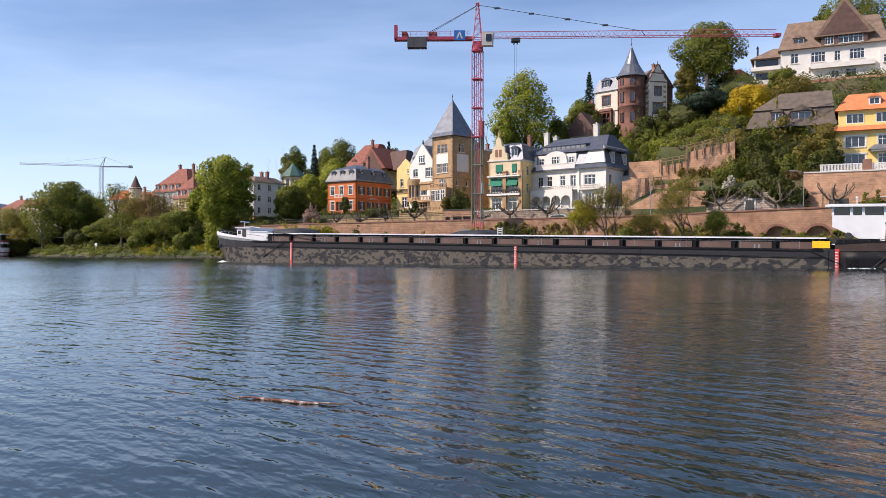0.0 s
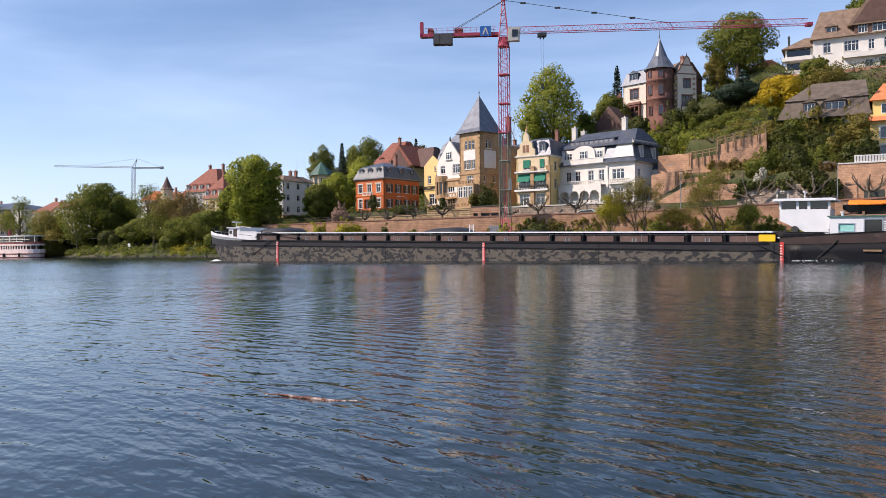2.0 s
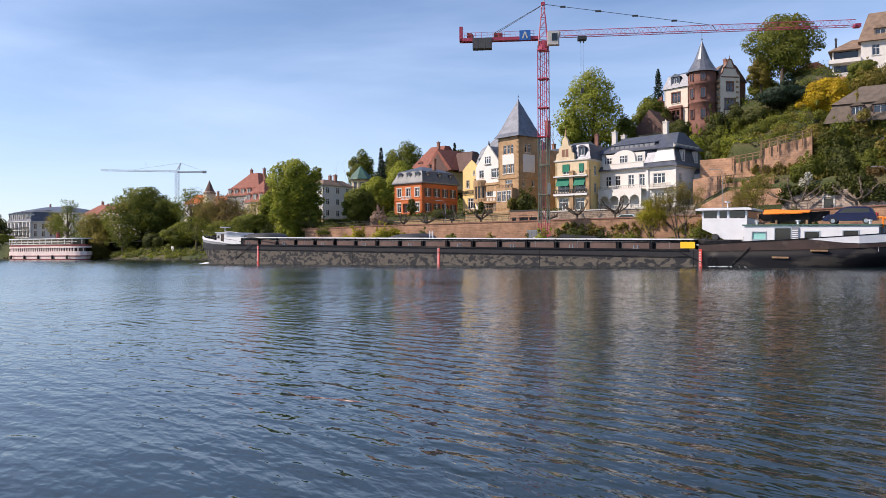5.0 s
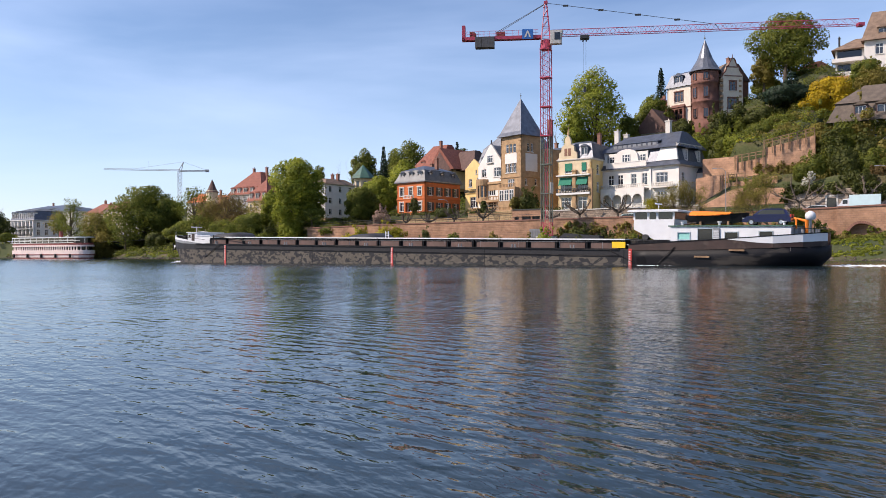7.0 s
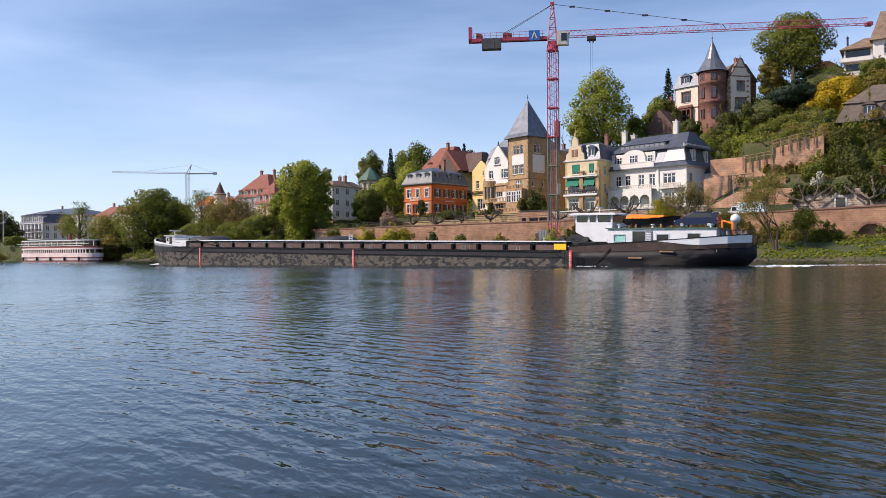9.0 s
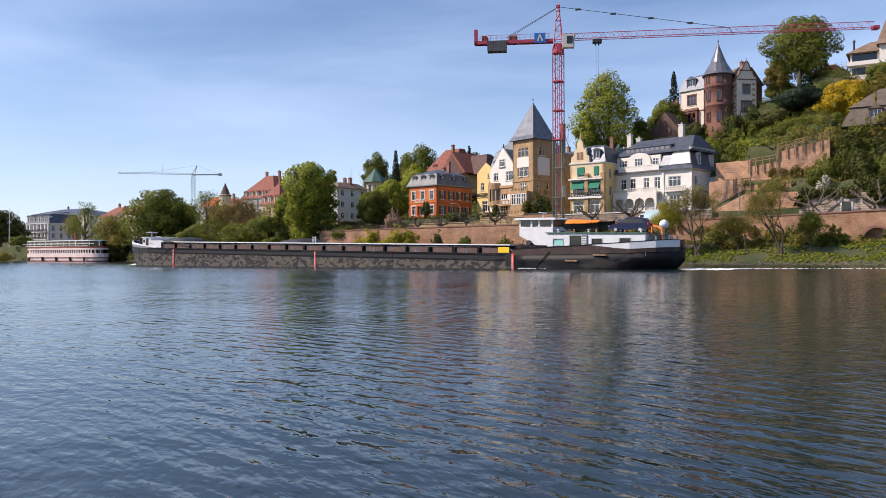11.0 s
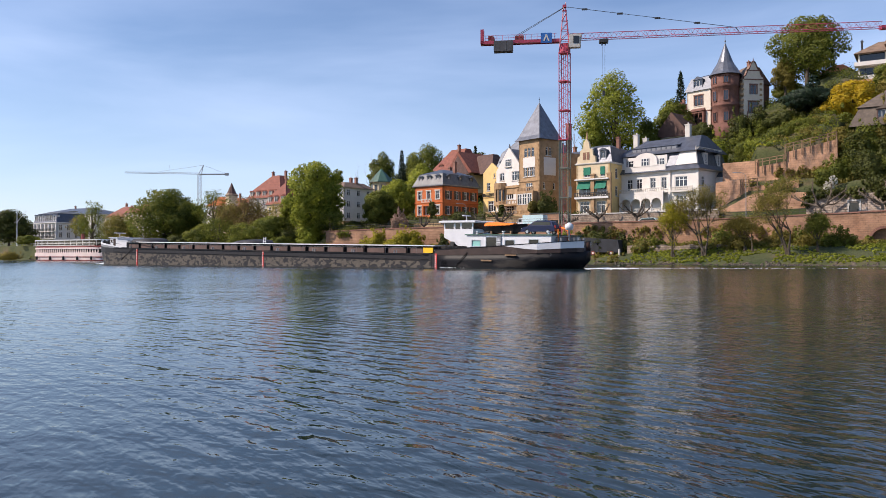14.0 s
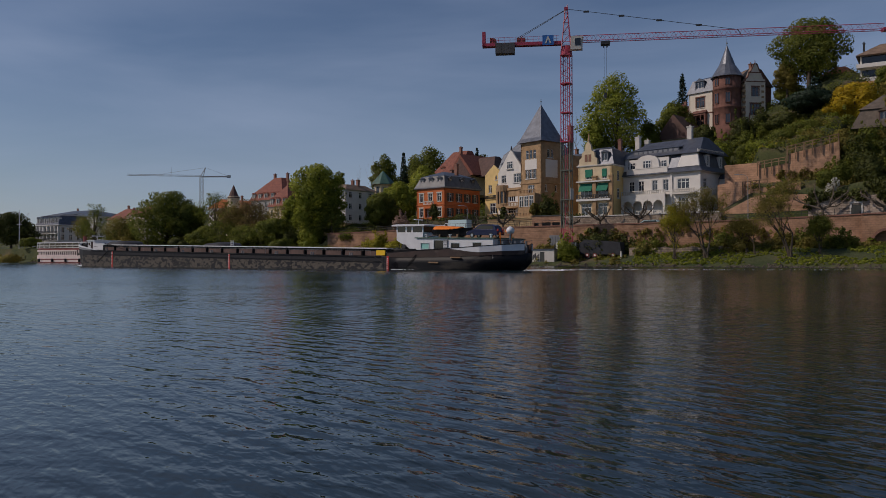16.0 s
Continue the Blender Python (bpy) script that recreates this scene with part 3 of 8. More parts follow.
def dormer(parent, m, x, z, w, h, depth, wall="light_slate", top="slate", cols=2):
    """A small roofed window that stands out of the roof."""
    d = part("dormer", wall_face(w, h, [(0.2, w - 0.2, 0.25, h - 0.2)], 0.3), M[wall], parent, m=m @ Matrix.Translation((x - w / 2, 0, z)))
    part("cheek", boxes((0, 0.12, 0.3, depth, 0, h), (w - 0.12, w, 0.3, depth, 0, h)), M[wall], d)
    bm = bmesh.new()
    slab(bm, [(-0.15, h), (w + 0.15, h), (w / 2, h + w * 0.32)], -0.2, depth)
    part("dormer_roof", bm, M[top], d)
    piece("dormer_window", (w, h, cols), lambda: boxes(*[(0.2 + (w - 0.4) * i / cols, 0.2 + (w - 0.4) * (i + 1) / cols - 0.07, 0.1, 0.16, 0.25, 0.33) for i in range(cols)], *[(0.2 + (w - 0.4) * i / cols - 0.04, 0.2 + (w - 0.4) * i / cols + 0.04, 0.1, 0.17, 0.25, h - 0.2) for i in range(cols + 1)], (0.2, w - 0.2, 0.1, 0.16, h - 0.3, h - 0.2)), M["frame"], d, FRONT)
    piece("dormer_pane", (w, h), lambda: boxes((0.2, w - 0.2, 0.18, 0.2, 0.25, h - 0.2)), M["glass"], d, FRONT)
    return d


def gable_wall(parent, m, w, h0, h1, material, rows=(), steps=0, thick=0.4, **kw):
    """The triangle over a wall, stepped where it has steps."""
    bm = bmesh.new()
    if steps:
        poly, tip = [(0, h0)], 0.14 * w
        for i in range(steps):
            poly += [((w / 2 - tip) * i / steps, h0 + (h1 - h0) * (i + 0.55) / steps), ((w / 2 - tip) * (i + 1) / steps, h0 + (h1 - h0) * (i + 0.75) / steps)]
        poly += [(w / 2, h1)]
        poly = poly + [(w - x, z) for x, z in poly[-2::-1]]
    else:
        poly = [(0, h0), (w / 2, h1), (w, h0)]
    slab(bm, poly[::-1], 0, thick)
    g = part("gable", bm, M[material], parent, m=m)
    for r in rows:
        window(parent, m @ Matrix.Translation((0, -0.2, 0)), *r[:4], **{**kw, **(r[4] if len(r) > 4 else {})})
    return g


def balustrade(parent, m, w, z, h=0.9, material="trim", step=0.45, thick=0.12, name="balustrade"):
    bm = boxes((0, w, -thick, thick, z + h - 0.14, z + h), (0, w, -thick, thick, z, z + 0.12))
    k = max(1, int(w / step))
    for i in range(k + 1):
        x = min(w - 0.07, max(0.07, w * i / k))
        box(bm, x - 0.06, x + 0.06, -0.06, 0.06, z + 0.12, z + h - 0.14)
    return part(name, bm, M[material], parent, m=m)


def orange_villa():
    w, d, h = 8.8, 12.6, 7.4
    corner = W(-15.8, 26, 0)
    m = Matrix.Translation((corner.x, corner.y, 9.9)) @ Matrix.Rotation(radians(-BANK - 10), 4, "Z") @ Matrix.Translation((-w, 0, 0))
    v = thing("villa", m, "orange rendered villa with grey mansard roof behind pollarded trees", "house")
    rows = []
    for x in (1.6, 4.4, 7.2):
        rows.append((x, 4.5, 1.15, 1.9))
        if x != 4.4:
            rows.append((x, 1.0, 1.15, 2.0))
    rows.append((4.4, 0.8, 1.7, 2.2, {"cols": 3}))
    facade(v, FRONT, w, h, "orange", rows, surround="trim")
    side = [(x, z, 1.1, 1.9) for x in (1.9, 5.0, 8.0, 10.9) for z in (1.0, 4.5)]
    facade(v, right_side(w), d, h, "orange", side, shutters=True)
    plain_walls(v, w, d, h, "orange")
    band(v, 0, w, 0, d, 3.55, 3.85, "orange", "string_course", 0.14)
    band(v, 0, w, 0, d, h, h + 0.4, "light_slate", "cornice", 0.45)
    part("plinth", boxes((-0.1, w + 0.1, -0.1, d + 0.1, -1.5, 0.5)), M["sand"], v)
    # bay on the street floor with its balcony
    part("bay", wall_face(3.0, 3.6, [(0.5, 2.5, 0.8, 2.9)], 0.3), M["orange"], v, m=Matrix.Translation((2.9, -0.75, 0)))
    part("bay_cheek", boxes((2.9, 3.2, -0.45, 0, 0, 3.6), (5.6, 5.9, -0.45, 0, 0, 3.6), (2.7, 6.1, -0.85, 0, 3.6, 3.8)), M["orange"], v)
    balustrade(v, Matrix.Translation((2.8, -0.7, 0)), 3.2, 3.8, 0.8)
    roof(v, "mid_slate", [(-0.4, w + 0.4, -0.4, d + 0.4, h + 0.4), (0.75, w - 0.75, 0.75, d - 0.75, h + 3.0)], "mansard", "blue-grey slate mansard slope")
    roof(v, "slate", [(0.7, w - 0.7, 0.7, d - 0.7, h + 3.0), (4.0, w - 4.0, 4.4, d - 4.4, h + 4.3)], "roof")
    for x in (1.7, 4.4, 7.1):
        dormer(v, Matrix.Translation((0, 0.1, 0)), x, h + 0.55, 1.25, 1.9, 1.2)
    for y in (2.2, 6.3, 10.3):
        dormer(v, right_side(w - 0.1), y, h + 0.55, 1.25, 1.9, 1.2, "slate")
    chimney(v, 6.5, 6.8, h + 3.0, h + 6.0)
    chimney(v, 2.6, 9.5, h + 3.2, h + 5.2)


def bay_frame():
    """The frame of a bay's window with its bars."""
    bm = wall_face(1.3, 2.35, [(x0, x0 + 0.5, z0, z1) for x0 in (0.1, 0.7) for z0, z1 in ((0.1, 1.45), (1.55, 2.2))], 0.1)
    bmesh.ops.remove_doubles(bm, verts=bm.verts, dist=1e-4)
    bmesh.ops.translate(bm, verts=bm.verts, vec=(-0.65, -0.05, 0))
    return bm


def tower_villa():
    """Sandstone tower with a steep pyramid roof, white stepped gable and yellow wing."""
    corner = W(8.3, 26, 0)
    m = Matrix.Translation((corner.x, corner.y, 10.0)) @ Matrix.Rotation(radians(-BANK - 20), 4, "Z")
    v = thing("villa", m, "turn-of-the-century villa with sandstone tower, white gable and yellow wing", "house")
    a, h = 6.2, 16.2
    T = Matrix.Translation((-a, 0, 0))
    rows = [(x, 12.6, 0.85, 1.9, {"cols": 1, "sill": False}) for x in (2.0, 3.1, 4.2)] + [(x, 8.4, 1.0, 1.9) for x in (1.95, 3.1, 4.25)]
    rows += [(3.1, 5.0, 2.0, 2.0, {"cols": 3})]
    facade(v, T, a, h, "sand", rows)
    side = [(2.2, 12.8, 0.7, 1.8, {"cols": 1}), (3.3, 12.8, 0.7, 1.8, {"cols": 1}), (4.3, 9.0, 0.7, 1.6, {"cols": 1}), (4.4, 5.6, 0.6, 1.4, {"cols": 1}), (1.4, 5.6, 0.6, 1.4, {"cols": 1})]
    facade(v, Matrix.Translation((0, 0, 0)) @ Matrix.Rotation(radians(90), 4, "Z"), a, h, "sand", side)
    part("wall", wall_face(a, h), M["sand"], v, m=left_side(-a, a))
    part("wall", wall_face(a - 0.02, h), M["sand"], v, m=Matrix.Translation((-0.01, a, 0)) @ Matrix.Rotation(radians(180), 4, "Z"))
    part("render_panel", boxes((-4.9, -1.3, -0.05, 0.0, 10.35, 12.5)), M["white"], v, "white rendered panel over the tower windows")
    part("render_panel", boxes((0.0, 0.05, 1.3, 4.9, 8.6, 12.4)), M["white"], v)
    for yy in range(0, 15, 1):     # quoins at the tower's edge
        piece("quoin", (), lambda: boxes((-0.65, 0.05, -0.05, 0.45, 0, 0.55)), M["sand"], v, Matrix.Translation((0, 0, 0.3 + yy * 1.05)))
    rf = roof(v, "spire_slate", [(-a - 0.7, 0.7, -0.7, a + 0.7, h), (-a - 0.1, 0.1, -0.1, a + 0.1, h + 0.9), (-a / 2 - 0.05, -a / 2 + 0.05, a / 2 - 0.05, a / 2 + 0.05, h + 8.4)], "spire_roof", "steep slate pyramid roof")
    bm = tube(bmesh.new(), (-a / 2, a / 2, h + 8.3), (-a / 2, a / 2, h + 9.7), 0.06, 0.03)
    tube(bm, (-a / 2, a / 2, h + 9.0), (-a / 2, a / 2, h + 9.25), 0.16, 0.1)
    part("finial", bm, M["iron"], rf)
    band(v, -a, 0, 0, a, 7.2, 7.5, "sand", "string_course", 0.15)
    # bay window of the tower's lower floors
    for x in (-4.6, -3.1, -1.6):
        piece("bay_window", (), bay_frame, M["frame"], v, Matrix.Translation((x, -1.36, 2.3)))
        piece("bay_pane", (), lambda: boxes((-0.55, 0.55, 0.06, 0.08, 0.1, 2.2)), M["glass"], v, Matrix.Translation((x, -1.36, 2.3)))
    part("bay", boxes((-5.6, -0.6, -1.4, 0, -0.5, 2.2), (-5.6, -0.6, -1.4, 0, 4.7, 5.1), (-5.6, -5.3, -1.4, 0, 2.2, 4.7), (-0.9, -0.6, -1.4, 0, 2.2, 4.7), (-3.95, -3.75, -1.4, -1.2, 2.2, 4.7), (-2.45, -2.25, -1.4, -1.2, 2.2, 4.7)), M["sand"], v)
    balustrade(v, Matrix.Translation((-5.6, -1.25, 0)), 5.0, 5.1, 0.9, "sand")
    # white gabled middle
    gw, gx, gh = 8.4, -a - 8.4, 10.5
    G = Matrix.Translation((gx, 0.9, 0))
    rows = [(1.9, 8.2, 1.5, 1.7), (6.3, 8.0, 2.3, 2.0, {"cols": 3}), (4.6, 3.9, 2.0, 2.2, {"cols": 3}), (7.4, 3.9, 1.0, 2.2), (4.5, 0.6, 2.4, 1.9, {"cols": 3}), (1.6, 0.6, 1.2, 1.8)]
    facade(v, G, gw, gh, "white", rows)
    part("wall", boxes((gx + 0.3, -a - 0.02, 1.3, 9.0, 0, gh)), M["yellow"], v)
    gable_wall(v, G, gw, gh, 15.5, "white", [(gw / 2 - 0.2, 11.2, 1.9, 1.7, {"cols": 3})])
    part("gable_finial", tube(bmesh.new(), (gx + gw / 2, 1.1, 15.3), (gx + gw / 2, 1.1, 16.3), 0.25, 0.1, 8), M["slate"], v)
    part("lower_facing", boxes((gx, -a, 0.6, 0.9, 6.4, 6.9), (gx, -a, 0.83, 0.9, 5.0, 6.4)), M["sand"], v, "yellow sandstone facing")
    bm = solid(bmesh.new(), [[(gx + 1.6 + 1.7 * math.cos(q), 0.9 - 1.5 * math.sin(q), z) for q in lift(lambda u: u, 0, math.pi, 8)] for z in (2.6, 3.4)])
    part("oriel", bm, M["sand"], v, "round sandstone oriel")
    bm = solid(bmesh.new(), [[(gx + 1.6 + 1.75 * math.cos(q), 0.9 - 1.55 * math.sin(q), z) for q in lift(lambda u: u, 0, math.pi, 8)] for z in (6.2, 7.6)])
    part("oriel_balcony", bm, M["sand"], v, "round balcony parapet on the oriel")
    for q in lift(lambda u: u, 0.1, math.pi - 0.1, 5):
        x, y = gx + 1.6 + 1.5 * math.cos(q), 0.9 - 1.3 * math.sin(q)
        part("oriel_post", boxes((x - 0.14, x + 0.14, y - 0.14, y + 0.14, 3.4, 6.2)), M["sand"], v)
    part("oriel_pane", solid(bmesh.new(), [[(gx + 1.6 + 1.4 * math.cos(q), 0.9 - 1.2 * math.sin(q), z) for q in lift(lambda u: u, 0, math.pi, 8)] for z in (3.4, 6.2)]), M["glass"], v)
    bm = bmesh.new()
    slab(bm, [(gx - 0.1, gh - 0.4), (gx + gw / 2, 15.2), (-a + 0.0, gh - 0.4)], 1.3, 9.4)
    part("gable_roof", bm, M["light_slate"], v)
    # balcony terrace along the front
    part("terrace", boxes((gx - 0.3, -0.4, -2.4, 0.9, -0.2, 0.2), (gx - 0.3, -0.4, -2.4, -2.0, -2.6, -0.2), (gx + 3.0, -5.6, -1.2, 0.9, 2.3, 2.6)), M["sand"], v)
    balustrade(v, Matrix.Translation((gx + 3.0, -1.1, 0)), -5.6 - gx - 3.0, 2.6, 0.9, "sand")
    balustrade(v, Matrix.Translation((gx - 0.3, -2.25, 0)), -0.1 - gx, 0.2, 0.9, "sand")
    # yellow wing
    yw = 6.0
    yx = gx - yw
    Y = Matrix.Translation((yx, 2.2, 0))
    rows = [(4.6, 6.6, 1.1, 1.8), (1.8, 6.4, 1.1, 1.8), (3.0, 1.6, 2.6, 2.4, {"cols": 3}), (4.9, 9.3, 0.6, 1.0, {"cols": 1}), (3.9, 9.3, 0.6, 1.0, {"cols": 1})]
    facade(v, Y, yw, 9.6 + 1.0, "yellow", rows)
    part("wall", boxes((yx + 0.3, gx + 0.28, 2.6, 10.0, 0, 10.6)), M["yellow"], v)
    gable_wall(v, Y, yw, 10.6, 12.8, "yellow")
    balustrade(v, Matrix.Translation((yx, 1.9, 0)), yw, 5.0, 0.8, "iron", 0.4, 0.04, "railing")
    # big slate mansard behind
    roof(v, "light_slate", [(yx + 1.0, -a + 3.5, 4.5, 14, 10.4), (yx + 2.2, -a + 2.5, 6.0, 13, 15.4), (yx + 5.2, -a + 1.0, 8.6, 10.5, 18.4)], "mansard", "grey slate mansard roof with small dormers")
    part("wall", boxes((yx + 1.3, -a + 3.0, 4.9, 13.5, 0, 10.4)), M["yellow"], v)
    for x in (yx + 3.4, yx + 5.6, yx + 7.6):
        dormer(v, Matrix.Translation((0, 4.9, 0)), x, 11.2, 1.4, 1.9, 1.6)
    chimney(v, 0.8, a + 2.0, 12.0, h + 3.6, "red_sand", 0.9)
    part("rear_wing", boxes((-a + 1, 1.8, a, a + 6, 0, 13.5)), M["sand"], v)
    part("plinth", boxes((yx - 0.1, 0.1, -0.1, 6, -2.0, 0.1)), M["sand"], v)


def yellow_house():
    """Narrow yellow house with a curved stone gable and green awnings."""
    corner = W(16.2, 27, 0)
    m = Matrix.Translation((corner.x, corner.y, 9.6)) @ Matrix.Rotation(radians(-BANK - 6), 4, "Z")
    v = thing("town_house", m, "narrow yellow town house with curved stone gable and green awnings", "house")
    w, d, h = 7.6, 11.0, 10.8
    rows = [(1.9, 4.1, 2.6, 2.9, {"cols": 3}), (5.7, 4.1, 2.2, 2.9, {"cols": 3}), (2.5, 7.9, 1.6, 2.0), (6.0, 7.9, 1.0, 2.0), (1.9, 0.5, 2.2, 2.4, {"cols": 3}), (5.6, 0.5, 2.0, 2.4)]
    facade(v, FRONT, w, h, "cream", rows)
    facade(v, right_side(w), d, h, "yellow", [(3.0, 7.6, 1.1, 2.0), (6.5, 7.6, 1.1, 2.0), (3.0, 4.0, 1.1, 2.0)])
    plain_walls(v, w, d, h, "yellow")
    for x0, x1 in ((0.5, 3.4), (4.5, 6.9)):
        bm = bmesh.new()
        solid(bm, [[(x0, -0.05, 7.0), (x1, -0.05, 7.0), (x1, 0.05, 7.0), (x0, 0.05, 7.0)], [(x0, -0.9, 5.4), (x1, -0.9, 5.4), (x1, -0.8, 5.4), (x0, -0.8, 5.4)]])
        part("awning", bm, M["green_cloth"], v, "lowered dark green awning")
    part("awning", boxes((1.7, 3.3, -0.12, -0.02, 8.3, 9.9)), M["green_cloth"], v)
    part("awning", boxes((5.5, 6.5, -0.12, -0.02, 8.3, 9.9)), M["green_cloth"], v)
    for x in (3.55, 7.2):
        part("pilaster", boxes((x, x + 0.8, -0.6, 0.0, 0.0, 8.2), (x - 0.1, x + 0.9, -0.7, 0.0, 8.2, 8.5)), M["sand"], v)
    for z0, z1 in ((3.4, 3.8), (7.25, 7.5)):
        part("balcony", boxes((0.0, w, -0.9, 0, z0, z1)), M["frame"], v)
    balustrade(v, Matrix.Translation((0, -0.85, 0)), w, 3.8, 0.9, "iron", 0.35, 0.04, "railing")
    # curved gable
    gx = 0.3
    poly = [(gx, h), (gx + 0.1, h + 1.3), (gx + 0.6, h + 1.6), (gx + 0.7, h + 2.6), (gx + 1.35, h + 3.0), (gx + 1.5, h + 4.2), (gx + 2.1, h + 5.0)]
    poly = poly + [(2 * (gx + 2.1) - x, z) for x, z in poly[-2::-1]]
    bm = bmesh.new()
    slab(bm, poly[::-1], -0.15, 0.5)
    part("gable", bm, M["cream"], v, "curved sandstone-edged gable")
    for x in (1.95, 2.8):
        piece("gable_window", (), lambda: boxes((-0.3, 0.3, -0.06, 0.04, 0, 1.5)), M["brown_frame"], v, Matrix.Translation((x, -0.15, h + 0.7)))
    bm = tube(bmesh.new(), (gx + 2.1, 0.2, h + 5.0), (gx + 2.1, 0.2, h + 6.6), 0.28, 0.05, 8)
    part("finial", bm, M["sand"], v)
    roof(v, "slate", [(-0.2, w + 0.3, 0.3, d + 0.2, h), (0.9, w - 0.7, 1.6, d - 1.2, h + 3.2), (2.5, w - 2.4, 4.5, 6.5, h + 4.0)], "mansard")
    dormer(v, Matrix.Translation((0, 0.5, 0)), 5.8, h + 0.3, 1.5, 2.2, 1.5, "light_slate")
    chimney(v, 6.6, 6.0, h + 3, h + 5.4)
    band(v, 0, w, 0, d, h - 0.35, h, "trim")


def white_villa():
    """Wide white villa: arcade, balconies, curved gable over the middle, blue slate mansard."""
    corner = W(41.0, 27, 0)
    w, d, h = 17.8, 14.6, 7.9
    m = Matrix.Translation((corner.x, corner.y, 9.9)) @ Matrix.Rotation(radians(-BANK - 15), 4, "Z") @ Matrix.Diagonal((1.12, 0.84, 1, 1)) @ Matrix.Translation((-w, 0, 0))
    v = thing("villa", m, "large white villa with arcade, balconies and blue slate mansard roof", "house")
    rows = [(1.6, 4.9, 1.5, 2.1, {"cols": 3}), (14.6, 4.9, 2.4, 2.0, {"cols": 3})] + [(x, 4.7, 1.15, 2.3) for x in (4.2, 6.2, 9.0, 11.2)]
    rows += [(1.6, 1.2, 1.0, 1.9), (14.6, 0.7, 2.0, 2.5, {"cols": 3})]
    facade(v, FRONT, w, h, "white", rows)
    facade(v, right_side(w), d, h, "white", [(2.2, 4.8, 1.5, 2.0, {"cols": 3}), (10.2, 4.4, 1.2, 2.0), (2.2, 1.0, 1.2, 1.9), (6.4, 1.0, 1.2, 1.9), (10.2, 1.0, 1.2, 1.9)])
    plain_walls(v, w, d, h, "white")
    band(v, 0, w, 0, d, 3.85, 4.1, "trim", "string_course", 0.14)
    # corner block stands proud
    part("corner_pilaster", boxes((12.2, 12.6, -0.3, 0.0, 0, h), (17.4, 17.9, -0.1, 0.0, 0, h)), M["white"], v)
    # arcade with balcony over it
    bm = bmesh.new()
    x0, x1, r, zs = 3.0, 12.0, 0.95, 1.9
    box(bm, x0, x1, -2.2, -1.9, 3.15, 3.85)
    centres = [x0 + 1.35 + 2.1 * i for i in range(4)]
    for i, c in enumerate(centres):
        prev = x0 if i == 0 else centres[i - 1] + r
        box(bm, prev, c - r, -2.2, -1.9, 0, 3.15)
        for q in range(8):
            a0, a1 = math.pi * q / 8, math.pi * (q + 1) / 8
            p = [(c - r * math.cos(a0), zs + r * math.sin(a0)), (c - r * math.cos(a1), zs + r * math.sin(a1)), (c - r * math.cos(a1), 3.15), (c - r * math.cos(a0), 3.15)]
            slab(bm, p, -2.2, -1.9)
    box(bm, centres[-1] + r, x1, -2.2, -1.9, 0, 3.15)
    box(bm, x0, x1, -2.2, 0, 3.85, 4.05)
    part("arcade", bm, M["white"], v, "white arcade of round arches")
    balustrade(v, Matrix.Translation((x0, -2.0, 0)), x1 - x0, 4.05, 0.85)
    balustrade(v, Matrix.Translation((x0 + 0.3, -2.0, 0)), x1 - x0 - 0.6, 0.1, 0.8)
    balustrade(v, Matrix.Translation((12.8, -0.7, 0)), 4.2, 4.05, 0.85)
    part("balcony", boxes((12.8, 17.0, -0.9, 0, 3.85, 4.05)), M["trim"], v)
    # eaves roof strip and mansard
    band(v, 0, w, 0, d, h, h + 0.25, "trim", "cornice", 0.5)
    roof(v, "slate", [(-0.9, w + 0.7, -0.9, d + 0.7, h + 0.25), (0.35, w - 0.35, 0.35, d - 0.35, h + 1.3)], "eaves_roof")
    roof(v, "slate", [(0.3, w - 0.3, 0.4, d - 0.3, h + 1.25), (0.9, w - 1.0, 1.4, d - 1.0, h + 3.9)], "mansard", "blue-grey slate mansard")
    roof(v, "slate", [(0.2, w - 0.2, 0.5, d - 0.2, h + 3.9), (5.0, w - 1.9, 6.2, 8.6, h + 7.4)], "roof", "dark blue-grey slate hipped roof")
    # curved gable with balcony window
    poly = [(-2.6, 0.0)] + [(-2.3 + 0.0, 2.0)] + [(2.3 * -math.cos(q), 2.0 + 1.35 * math.sin(q)) for q in lift(lambda u: u, 0.1, math.pi - 0.1, 10)] + [(2.3, 2.0), (2.6, 0.0)]
    bm = bmesh.new()
    slab(bm, [(7.4 + x, h + 0.9 + z) for x, z in poly][::-1], 0.1, 3.6)
    part("gable", bm, M["white"], v, "white curved gable over the balcony")
    window(v, Matrix.Translation((0, -0.1, 0)), 7.4, h + 1.2, 1.7, 2.0, cols=3)
    window(v, Matrix.Translation((0, 0.4, 0)), 4.2, h + 1.3, 1.1, 1.7)
    window(v, Matrix.Translation((0, 0.4, 0)), 10.6, h + 1.3, 1.1, 1.7)
    part("parapet", boxes((3.4, 11.8, -0.6, -0.4, h + 0.5, h + 1.5), (3.2, 12.0, -0.68, -0.32, h + 1.5, h + 1.65)), M["white"], v)
    part("dormer_wall", boxes((3.4, 11.6, 0.6, 2.6, h + 1.2, h + 3.6)), M["white"], v)
    # long low dormer strip
    bm = boxes((3.6, 13.0, 2.0, 4.8, h + 4.5, h + 5.5))
    st = part("dormer", bm, M["slate"], v, "long low dormer strip with small panes")
    for i in range(9):
        piece("dormer_pane", (), lambda: boxes((-0.36, 0.36, -0.05, 0.05, 0, 0.6)), M["light_slate"], st, Matrix.Translation((4.2 + i * 1.02, 1.98, h + 4.7)))
    roof(v, "slate", [(3.3, 13.3, 1.8, 5.0, h + 5.5), (3.6, 13.0, 4.6, 5.2, h + 6.1)], "dormer_roof")
